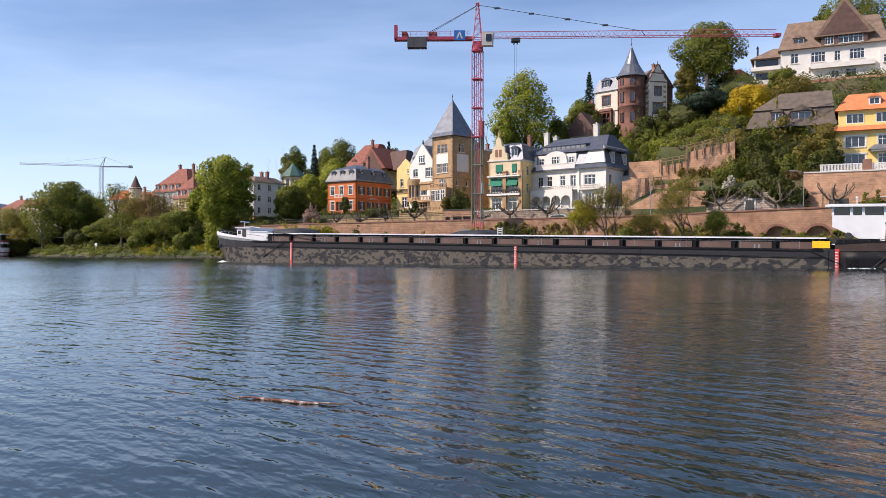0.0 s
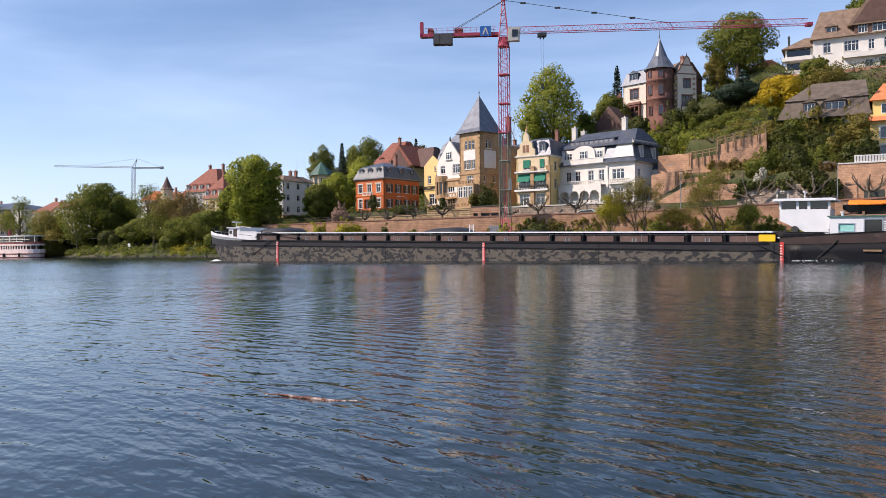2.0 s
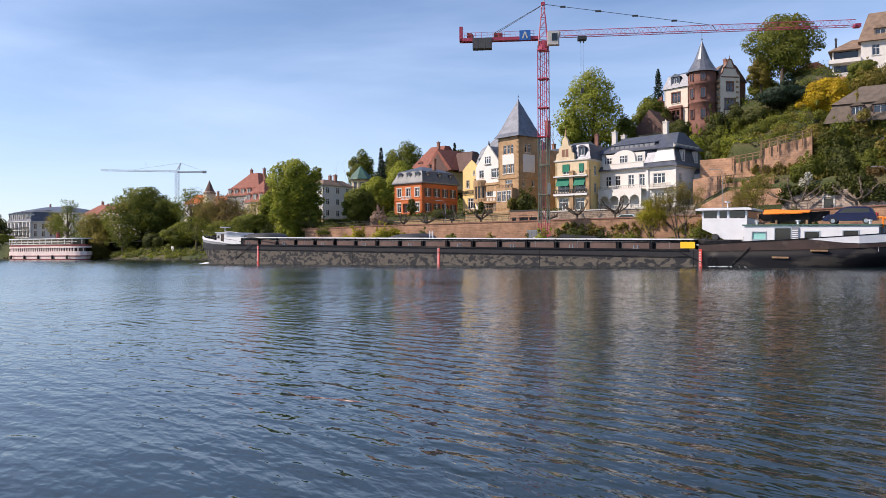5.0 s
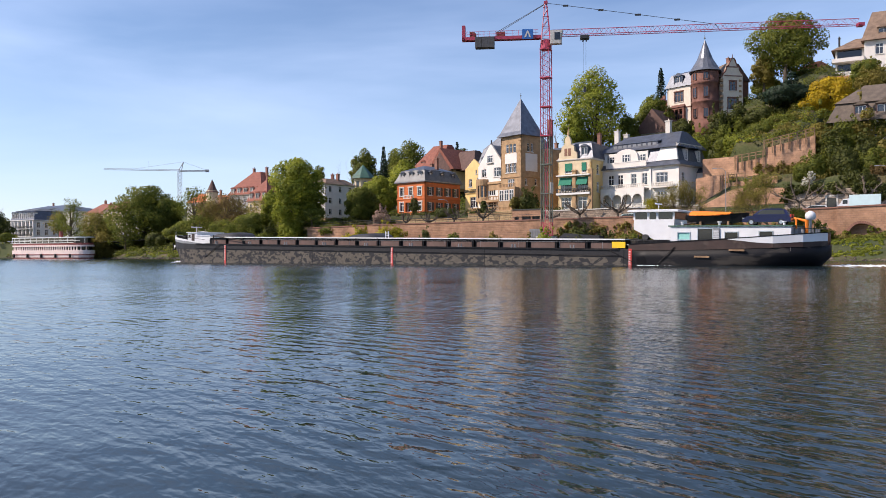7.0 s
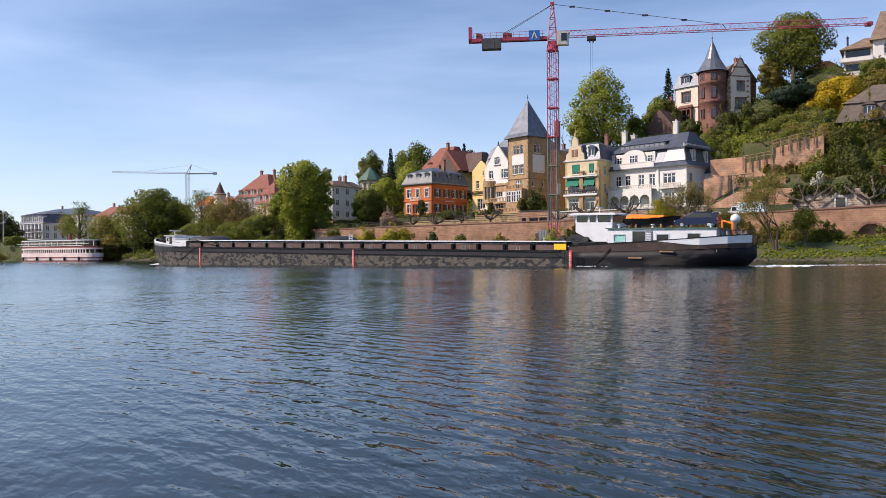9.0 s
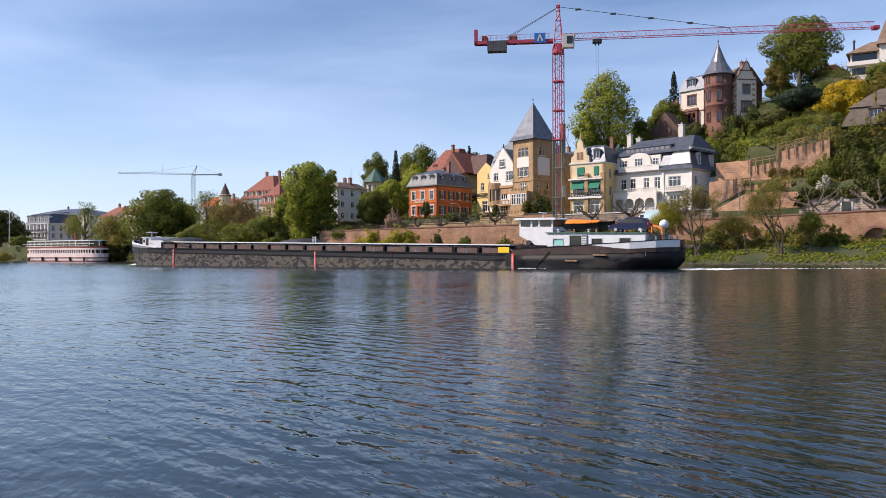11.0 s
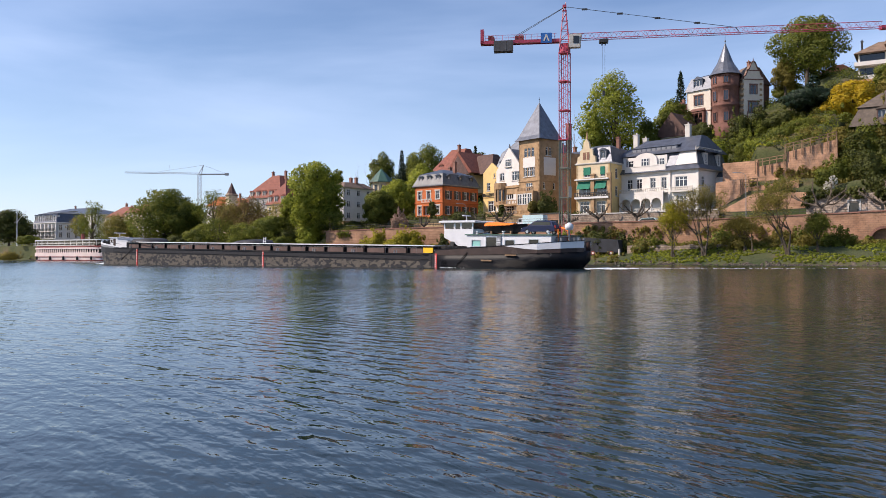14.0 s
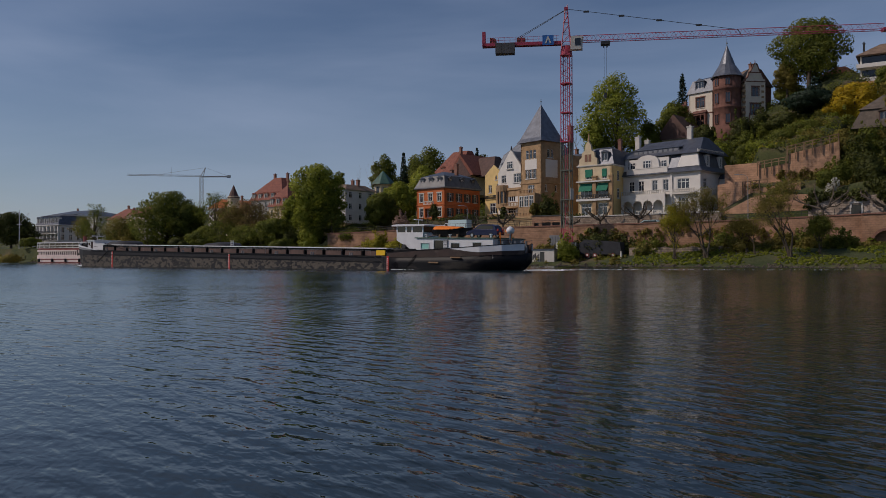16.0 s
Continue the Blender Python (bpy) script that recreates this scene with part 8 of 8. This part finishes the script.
    bm = slab(bmesh.new(), [(-3.9, cz + 0.1), (-3.6, cz + 0.1), (-3.3, cz + 1.0), (-3.0, cz + 0.1), (-2.7, cz + 0.1), (-3.2, cz + 1.35), (-3.4, cz + 1.35)], -0.98, -0.95)
    part("sign_shape", bm, M["trim"], cj)
    bm = bmesh.new()
    for i in range(13):
        tube(bm, (-14.4 + i * 1.05, -0.75, cz + 0.5), (-14.4 + i * 1.05, -0.75, cz + 1.5), 0.03, k=4)
    tube(bm, (-14.4, -0.75, cz + 1.5), (-1.4, -0.75, cz + 1.5), 0.03, k=4)
    tube(bm, (-14.4, -0.75, cz + 1.0), (-1.4, -0.75, cz + 1.0), 0.03, k=4)
    part("walkway_rail", bm, M["crane_red"], cj)
    for y in (-0.5, 0.5):
        part("counter_tie", tube(bmesh.new(), (0, y * 0.3, 46.7), (-9.0, y, cz + 1.3), 0.045), M["iron"], c)
    cab = solid(bmesh.new(), [[(x, y, z) for x, y in ((0.75, -1.9), (2.6, -1.9), (2.9, -0.7), (0.75, -0.7))] for z in (38.9, 40.2)] + [[(x, y, 41.3) for x, y in ((0.75, -1.9), (2.9, -1.9), (3.1, -0.7), (0.75, -0.7))]])
    cb = part("operator_cabin", cab, M["trim"], c, "white operator cabin")
    part("cabin_glass", boxes((1.5, 2.5, -1.95, -1.9, 39.6, 40.9)), M["dark_glass"], cb)


def far_crane():
    base = W(-296, 200, 0)
    c = thing("tower_crane", Matrix.Translation((base.x, base.y, 0)) @ Matrix.Rotation(radians(-2), 4, "Z"), "distant pale tower crane above the far trees", "crane")
    part("mast", lattice(bmesh.new(), (0, 0, 5), (0, 0, 50), 1.9, 22, 0.10), M["far_steel"], c)
    part("jib", lattice(bmesh.new(), (0, 0, 50.0), (-45.5, 0, 51.0), 0.9, 22, 0.08, True), M["far_steel"], c)
    part("counter_jib", boxes((0, 17.5, -0.6, 0.6, 49.6, 50.3)), M["far_steel"], c)
    part("counterweight", boxes((15.4, 17.4, -0.5, 0.5, 49.2, 50.7)), M["far_steel"], c)
    bm = tube(bmesh.new(), (-0.8, 0, 50), (2.3, 0, 55.4), 0.2)
    tube(bm, (0.9, 0, 50), (2.3, 0, 55.4), 0.2)
    part("tower_head", bm, M["far_steel"], c)
    part("tie", tube(tube(bmesh.new(), (2.3, 0, 55.4), (-26, 0, 51.6), 0.06), (2.3, 0, 55.4), (16, 0, 50.3), 0.06), M["far_steel"], c)
    part("hook_mast", tube(bmesh.new(), (-18.5, 0, 51.5), (-18.5, 0, 55.8), 0.05), M["far_steel"], c)


def river_boat():
    """The moored white passenger boat with two window decks."""
    b = thing("passenger_boat", at(-128, 8.5, 0, 0), "moored pinkish-white passenger boat with two window decks", "boat")
    L, B = 17.5, 3.1
    half = lambda x: B * knots([(-1.0, 0.22), (-0.95, 0.55), (-0.85, 0.85), (-0.6, 1.0), (0.6, 1.0), (0.85, 0.85), (0.95, 0.55), (1.0, 0.22)], x / L)
    xs = [-L, -0.97 * L, -0.93 * L, -0.87 * L, -0.8 * L, -0.6 * L, 0, 0.6 * L, 0.8 * L, 0.87 * L, 0.93 * L, 0.97 * L, L]
    def deck(z0, z1, k=1.0, inset=0.0, m="pink_white", name="hull", label=""):
        return part(name, solid(bmesh.new(), [[(x * k, -(half(x) - inset), z) for z in (z0, z1)] + [(x * k, half(x) - inset, z) for z in (z1, z0)] for x in xs]), M[m], b, label)
    deck(-1.0, 0.35, 0.97, 0.2, "boat_red", "boot_top")
    deck(0.35, 1.0, 0.98, 0.1, "pink_white", "lower_hull")
    deck(1.0, 1.25, 1.0, 0.0, "boat_red", "red_strake")
    deck(1.25, 2.35, 1.0, 0.05)
    deck(2.35, 3.3, 0.95, 0.3, "dark_glass", "window_band")
    deck(3.3, 3.75, 0.99, 0.0, "pink_white", "deck_edge")
    deck(3.75, 4.3, 0.97, 0.1, "boat_red", "upper_wall", "dark red upper deck wall")
    deck(4.3, 5.7, 0.93, 0.22, "dark_glass", "upper_window_band")
    part("upper_rail", boxes((-L * 0.8, L * 0.8, -B - 0.02, -B + 0.06, 4.28, 4.42), (-L * 0.8, L * 0.8, -B - 0.02, -B + 0.06, 5.05, 5.13)), M["frame"], b)
    deck(5.7, 5.95, 0.98, -0.1, "hull_white", "awning_deck", "pale canopy roof")
    for i in range(34):
        x = -L * 0.93 + i * L * 1.86 / 33
        piece("window_post", (), lambda: boxes((-0.22, 0.22, -0.08, 0.04, 2.3, 3.35)), M["pink_white"], b, Matrix.Translation((x, -half(x / 0.95) + 0.22, 0)))
    for i in range(13):
        x = -L * 0.95 + i * L * 1.9 / 12
        piece("canopy_post", (), lambda: boxes((-0.06, 0.06, -0.06, 0.06, 4.3, 5.7)), M["frame"], b, Matrix.Translation((x, -half(x) + 0.2, 0)))
    part("deck_rail", boxes((-L * 0.95, L * 0.95, -B + 0.05, -B + 0.1, 4.85, 4.95)), M["frame"], b)
    part("funnel", tube(bmesh.new(), (4, 0, 5.9), (4, 0, 7.6), 0.5, 0.45, 10), M["boat_red"], b)
    for i in range(5):
        piece("fender", (), lambda: tube(bmesh.new(), (0, 0, 0.3), (0, 0, 1.3), 0.28, 0.28, 8), M["rubber"], b, Matrix.Translation((-13 + i * 6.4, -B - 0.15, 0)))


def box_van():
    v = thing("van", FRONT, "pale blue box van driving along the riverside road", "van")
    part("cargo_box", boxes((-1.4, 3.0, -1.05, 1.05, 0.7, 2.75)), M["van"], v)
    cab = [(-3.1, 0.5), (-3.1, 1.15), (-2.75, 1.35), (-2.3, 2.1), (-1.4, 2.2), (-1.4, 0.5)]
    part("cab", slab(bmesh.new(), cab, -0.98, 0.98), M["hull_white"], v)
    part("side_window", boxes((-2.35, -1.65, -1.0, -0.97, 1.35, 1.95)), M["dark_glass"], v)
    part("chassis", boxes((-3.0, 3.0, -0.9, 0.9, 0.35, 0.7)), M["rubber"], v)
    for x in (-2.3, 1.8):
        for y in (-0.9, 0.9):
            part("wheel", tube(bmesh.new(), (x, y - 0.12, 0.36), (x, y + 0.12, 0.36), 0.36, 0.36, 12), M["rubber"], v)
    return v


def estate_car(label, paint):
    v = thing("car", FRONT, label, "car")
    prof = [(-2.25, 0.3), (-2.25, 0.75), (-1.3, 0.95), (-0.5, 1.42), (1.7, 1.45), (2.2, 0.95), (2.25, 0.3)]
    part("body", slab(bmesh.new(), prof, -0.85, 0.85), M[paint], v)
    for y in (-0.87, 0.85):
        part("side_window", slab(bmesh.new(), [(-1.05, 0.98), (-0.45, 1.34), (1.6, 1.36), (1.95, 0.98)], y, y + 0.02), M["dark_glass"], v)
    for x in (-1.45, 1.4):
        for y in (-0.8, 0.8):
            part("wheel", tube(bmesh.new(), (x, y - 0.1, 0.31), (x, y + 0.1, 0.31), 0.31, 0.31, 12), M["rubber"], v)
    return v


def street_lamp(s, n, h):
    l = thing("street_lamp", at(s, n, terrain(s, n)), "slim grey street lamp with curved arm", "street lamp", "lamps along the riverside road")
    part("pole", tube(bmesh.new(), (0, 0, -0.3), (0, 0, h), 0.09, 0.05), M["ship_grey"], l)
    bm = bmesh.new()
    for i in range(4):
        q0, q1 = math.pi / 2 * i / 4, math.pi / 2 * (i + 1) / 4
        tube(bm, (-1.4 * (1 - math.cos(q0)), -0.3 * math.sin(q0), h + 0.7 * math.sin(q0)), (-1.4 * (1 - math.cos(q1)), -0.3 * math.sin(q1), h + 0.7 * math.sin(q1)), 0.045, k=5)
    part("arm", bm, M["ship_grey"], l)
    part("lamp_head", boxes((-2.2, -1.4, -0.45, -0.2, h + 0.62, h + 0.76)), M["ship_grey"], l)


def flag_mast(s, n, h):
    f = thing("signal_mast", at(s, n, terrain(s, n)), "white signal mast with slanting yard on the bank", "mast")
    part("pole", tube(bmesh.new(), (0, 0, -0.3), (0, 0, h), 0.16, 0.07), M["hull_white"], f)
    part("yard", tube(bmesh.new(), (-1.5, 0, h * 0.62), (1.5, 0, h * 0.62), 0.06), M["hull_white"], f)
    part("gaff", tube(bmesh.new(), (0, 0, h * 0.62), (5.6, 0, h * 0.9), 0.07), M["hull_white"], f)


def bank_yard():
    """Work yard at the crane's foot: shed, dark trailer, marker post."""
    h = thing("shed", at(16.6, 3.6, terrain(19, 4) - 0.3), "small pale work shed with scrawled marks by the water", "shed")
    part("shed_wall", wall_face(4.6, 2.4, [(1.8, 2.7, 0.1, 2.0)], 0.15), M["trim"], h)
    part("shed_body", boxes((0, 4.6, 0.16, 2.6, 0, 2.4)), M["trim"], h)
    part("shed_roof", boxes((-0.2, 4.8, -0.2, 2.8, 2.4, 2.55)), M["slate"], h)
    part("shed_door", boxes((1.8, 2.7, 0.06, 0.12, 0.1, 2.0)), M["shutter"], h)
    for i in range(7):
        part("scrawl", boxes((0.2 + 0.22 * i, 0.36 + 0.22 * i, -0.02, 0.0, 0.5 + 0.2 * (i % 3), 1.3 + 0.15 * (i % 4))), M["cargo"], h)
    c = thing("site_container", at(18.2, 8.2, 3.0), "dark grey site container below the road wall", "container")
    part("container_body", boxes((0, 3.0, 0, 2.4, 0, 2.6)), M["ship_grey"], c)
    for i in range(9):
        piece("rib", (), lambda: boxes((0, 0.12, -0.05, 0, 0.1, 2.5)), M["ship_grey"], c, Matrix.Translation((0.15 + i * 0.32, 0, 0)))
    t = thing("trailer", at(25.0, 5.6, terrain(28, 6) - 0.1), "dark covered trailer with red wheel rims on the grass", "trailer")
    part("trailer_body", slab(bmesh.new(), [(0.3, 0.8), (0, 2.6), (1.2, 3.4), (7.6, 2.9), (8.0, 0.7)], 0, 2.3), M["cargo"], t)
    for x in (1.7, 3.1, 6.4):
        for y in (-0.05, 2.1):
            wheel = part("wheel", tube(bmesh.new(), (x, y, 0.62), (x, y + 0.25, 0.62), 0.62, 0.62, 16), M["rubber"], t)
            part("rim", tube(bmesh.new(), (x, y - 0.03, 0.62), (x, y + 0.27, 0.62), 0.36, 0.36, 12), M["boat_red"], wheel)
            part("hub", tube(bmesh.new(), (x, y - 0.06, 0.62), (x, y + 0.3, 0.62), 0.18, 0.18, 10), M["mark_white"], wheel)
    p = thing("marker_post", at(33.1, 5, terrain(33.1, 5)), "short white marker post on the bank", "post")
    part("post_body", tube(bmesh.new(), (0, 0, -0.2), (0, 0, 1.2), 0.2, 0.18, 8), M["trim"], p)
    g = thing("sign_board", at(-78, 8.5, terrain(-78, 8.5)), "small white notice board on the grassy bank", "sign")
    part("board", boxes((-0.4, 0.4, -0.05, 0.05, 0.7, 1.5)), M["frame"], g)
    part("sign_leg", boxes((-0.08, 0.08, -0.04, 0.04, -0.2, 0.7)), M["frame"], g)


M["hotel_wall"] = mat("stained_pale_render", (0.36, 0.34, 0.31), 0.85, 0.15, 0.7)
M["van"] = mat("pale_blue_van_paint", (0.55, 0.72, 0.74), 0.4, 0.05, 1.0)
tower_crane()
far_crane()
river_boat()
bank_yard()
street_lamp(51.1, 19.6, 8.6)
street_lamp(-6.0, 19.6, 5.5)
street_lamp(76.5, 20.2, 7.0)
flag_mast(-182, 23, 13.0)
road_van, road_car = box_van(), estate_car("white estate car driving along the riverside road", "hull_white")
parked = estate_car("light blue parked car behind the road wall", "van")
parked.matrix_basis = at(34.9, 14.4, road_z(34) + 0.08, 0)

# ---- houses further off ----
def riverside_hotel():
    """White hotel: tall windows between pilasters, balconies, and a steep dark mansard with a row of dormers."""
    w, d, h = 15.0, 12.0, 8.8
    v = thing("hotel", at(-207, 44, 4.5, -2), "white riverside hotel with balconies and steep dark mansard roof", "house")
    cols = 6
    step = w / cols
    rows = [(step * (i + 0.5), z, 1.35, hh) for i in range(cols) for z, hh in ((0.6, 2.2), (3.4, 2.3), (6.1, 2.2))]
    facade(v, FRONT, w, h, "white", rows, sill=False)
    facade(v, right_side(w), d, h, "white", [(d * (i + 0.5) / 4, z, 1.2, 2.0) for i in range(4) for z in (0.7, 3.5, 6.2)])
    plain_walls(v, w, d, h, "white")
    part("plinth", boxes((-0.05, w + 0.05, -0.05, d + 0.05, -4, 0.1)), M["sand"], v)
    for i in range(cols + 1):
        piece("pilaster", (), lambda: boxes((-0.28, 0.28, -0.45, 0.0, 0, 8.6)), M["frame"], v, Matrix.Translation((min(w - 0.3, max(0.3, step * i)), 0, 0)))
    for z in (3.0, 5.7):
        part("balcony", boxes((0, w, -1.1, 0, z, z + 0.2)), M["frame"], v)
        balustrade(v, Matrix.Translation((0, -1.05, 0)), w, z + 0.2, 0.9, "iron", 0.5, 0.04, "railing")
    band(v, 0, w, 0, d, h - 0.1, h + 0.3, "frame", "cornice", 0.5)
    roof(v, "slate", [(-0.3, w + 0.3, -0.3, d + 0.3, h + 0.3), (1.0, w - 1.0, 1.0, d - 1.0, h + 3.6)], "mansard", "steep dark slate mansard")
    roof(v, "mid_slate", [(0.8, w - 0.8, 0.8, d - 0.8, h + 3.6), (3.5, w - 3.5, 4.5, 7.5, h + 4.5)], "roof")
    for i in range(cols):
        dormer(v, Matrix.Translation((0, -0.15, 0)), step * (i + 0.5), h + 0.4, 1.5, 2.5, 1.6, "frame", "slate")


simple_house("villa", -60.5, 40, 10.6, -6, 5.0, 11.5, 9.2, "white", "brown_tile", 1.6, "white cubic villa with low brown roof behind trees", 2, 3, 3, chims=2)
pv = thing("pavilion", at(-65.5, 70, 15.5, 0), "round-roofed garden pavilion with green copper roof", "pavilion")
part("pavilion_wall", solid(bmesh.new(), [ring(0, 0, z, 2.9, 8, 0.39) for z in (-3, 8.4)]), M["cream"], pv)
for q in range(8):
    piece("pavilion_window", (), lambda: boxes((-0.5, 0.5, -0.05, 0.05, 5.2, 7.4)), M["glass"], pv, Matrix.Rotation(radians(45 * q), 4, "Z") @ Matrix.Translation((0, -2.72, 0)))
part("pavilion_roof", solid(bmesh.new(), [ring(0, 0, z, r, 8, 0.39) for z, r in ((8.3, 3.9), (8.6, 3.8), (10.2, 2.4), (12.6, 0.1))]), M["copper"], pv, "green copper tent roof")
simple_house("villa", -112, 60, 9.5, -4, 15, 12, 10.5, "hotel_wall", "red_tile", 5.0, "large pale villa with dark red hipped roof and dormers", 5, 3, 3, attic=2.6, chims=2)
simple_house("house", -96, 52, 9.0, -8, 9, 10, 8.0, "cream", "red_tile", 4.0, "cream house with red tiled mansard behind trees", 3, 2, 3, attic=3.0)
tw = thing("turret", at(-122, 62, 9.5), "slim villa turret with dark pointed roof", "turret")
part("turret_wall", solid(bmesh.new(), [ring(0, 0, z, 2.0, 10) for z in (-2, 12.6)]), M["cream"], tw)
part("turret_roof", solid(bmesh.new(), [ring(0, 0, z, r, 10) for z, r in ((12.0, 2.3), (12.8, 1.6), (16.4, 0.08))]), M["dark_brown"], tw)
riverside_hotel()
simple_house("house", -196, 66, 5.0, -4, 14, 12, 11.2, "pale_wall", "red_tile", 4.2, "large house with hipped red-brown roof behind the hotel", 5, 3, 4, chims=1)
simple_house("house", -168, 92, 6.0, -6, 18, 12, 15.0, "pale_wall", "orange_tile", 3.4, "town house with orange-red gabled roof above the trees", 5, 4, 3, hip=False, chims=3)
simple_house("house", -152, 78, 6.5, -4, 17, 12, 12.6, "white", "slate", 0.8, "flat-roofed white block with dark eaves behind trees", 5, 4, 3, chims=0)
simple_house("house", -176, 60, 5.0, -4, 13, 12, 12.0, "cream", "red_tile", 3.5, "pale town house with red roof", 4, 3, 3)
simple_house("house", -222, 84, 5.0, 3, 26, 14, 12.6, "trim", "red_tile", 3.8, "long town house with red tiled roof", 7, 4, 3, chims=2)
simple_house("house", -262, 90, 5.0, 0, 24, 14, 15.0, "white", "slate", 2.0, "distant office block with dark flat roof", 7, 4, 3, chims=0)
simple_house("house", -318, 118, 5.0, 0, 34, 16, 19.0, "concrete", "slate", 2.0, "distant pale block with dark top storey", 8, 5, 3, chims=1)
simple_house("house", -150, 48, 6.0, -5, 12, 10, 8.6, "white", "slate", 2.4, "white house with flat slate roof behind trees", 4, 2, 3, chims=0)
simple_house("house", -136, 66, 7.0, -5, 14, 10, 9.5, "cream", "red_tile", 4.0, "cream house with red tiled roof", 4, 2, 3)
simple_house("house", -84, 70, 12.0, -5, 11, 10, 7.0, "cream", "brown_tile", 3.5, "house half hidden behind trees", 3, 2, 3)
simple_house("house", 21.0, 66, 22.0, -12, 9, 9, 8.0, "cream", "dark_brown", 6.0, "half-timbered house with dark steep gable", 3, 2, 3, hip=False)
simple_house("house", 15.5, 96, 30.0, -10, 8, 9, 9.0, "cream", "red_tile", 5.0, "house with red tiled roof on the ridge", 3, 2, 3, hip=False, chims=2)
simple_house("house", 55.5, 88, 41.0, -5, 7, 8, 5.0, "white", "orange_tile", 2.4, "small white house with orange-red roof among trees", 2, 1, 2)
simple_house("house", 2.5, 47, 11.5, -12, 8, 9, 11.0, "sand", "slate", 3.5, "sandstone house with slate roof behind the tower villa", 3, 3, 3)


def motions():
    """All that moves: barge with what stands on it, its wake, the drifting branch and the sliding water."""
    rows = [(t, barge_pose(v)) for t, v in TRACK]
    walk(barge, rows)
    walk(wake, rows)
    walk(car, [(t, m @ TRIM @ pose(-45.4, 1.5, 4.86, 0, 0, 0)) for t, m in rows])
    walk(dinghy, [(t, m @ TRIM @ pose(-40.3, 1.6, 5.02, 0, 0, 180)) for t, m in rows])
    walk(log, [(0.0, pose(-0.75, 9.02, 0.012, 0, 0, -27)), (3.0, pose(-0.80, 9.05, 0.000, 3, 1, -26)), (6.0, pose(-0.88, 9.15, -0.014, 0, 0, -25)), (9.0, pose(-0.92, 9.2, -0.020, 2, 0, -24)), (16.0, pose(-0.92, 9.25, -0.026, 0, 0, -24))])
    lane = lambda s, z=0.08: at(s, 15.0, road_z(s) + z)
    walk(road_van, [(0.0, lane(140.0)), (4.0, lane(101.0)), (7.0, lane(72.4)), (8.5, lane(58.6)), (11.4, lane(34.0)), (16.0, lane(-6.0))])
    walk(road_car, [(0.0, lane(133.4)), (4.0, lane(94.6)), (7.0, lane(65.8)), (8.5, lane(52.2)), (11.4, lane(28.3)), (16.0, lane(-12.5))])
    walk(water, [(0.0, pose(0, 0, 0)), (16.0, pose(-2.4, 1.2, 0))])


motions()
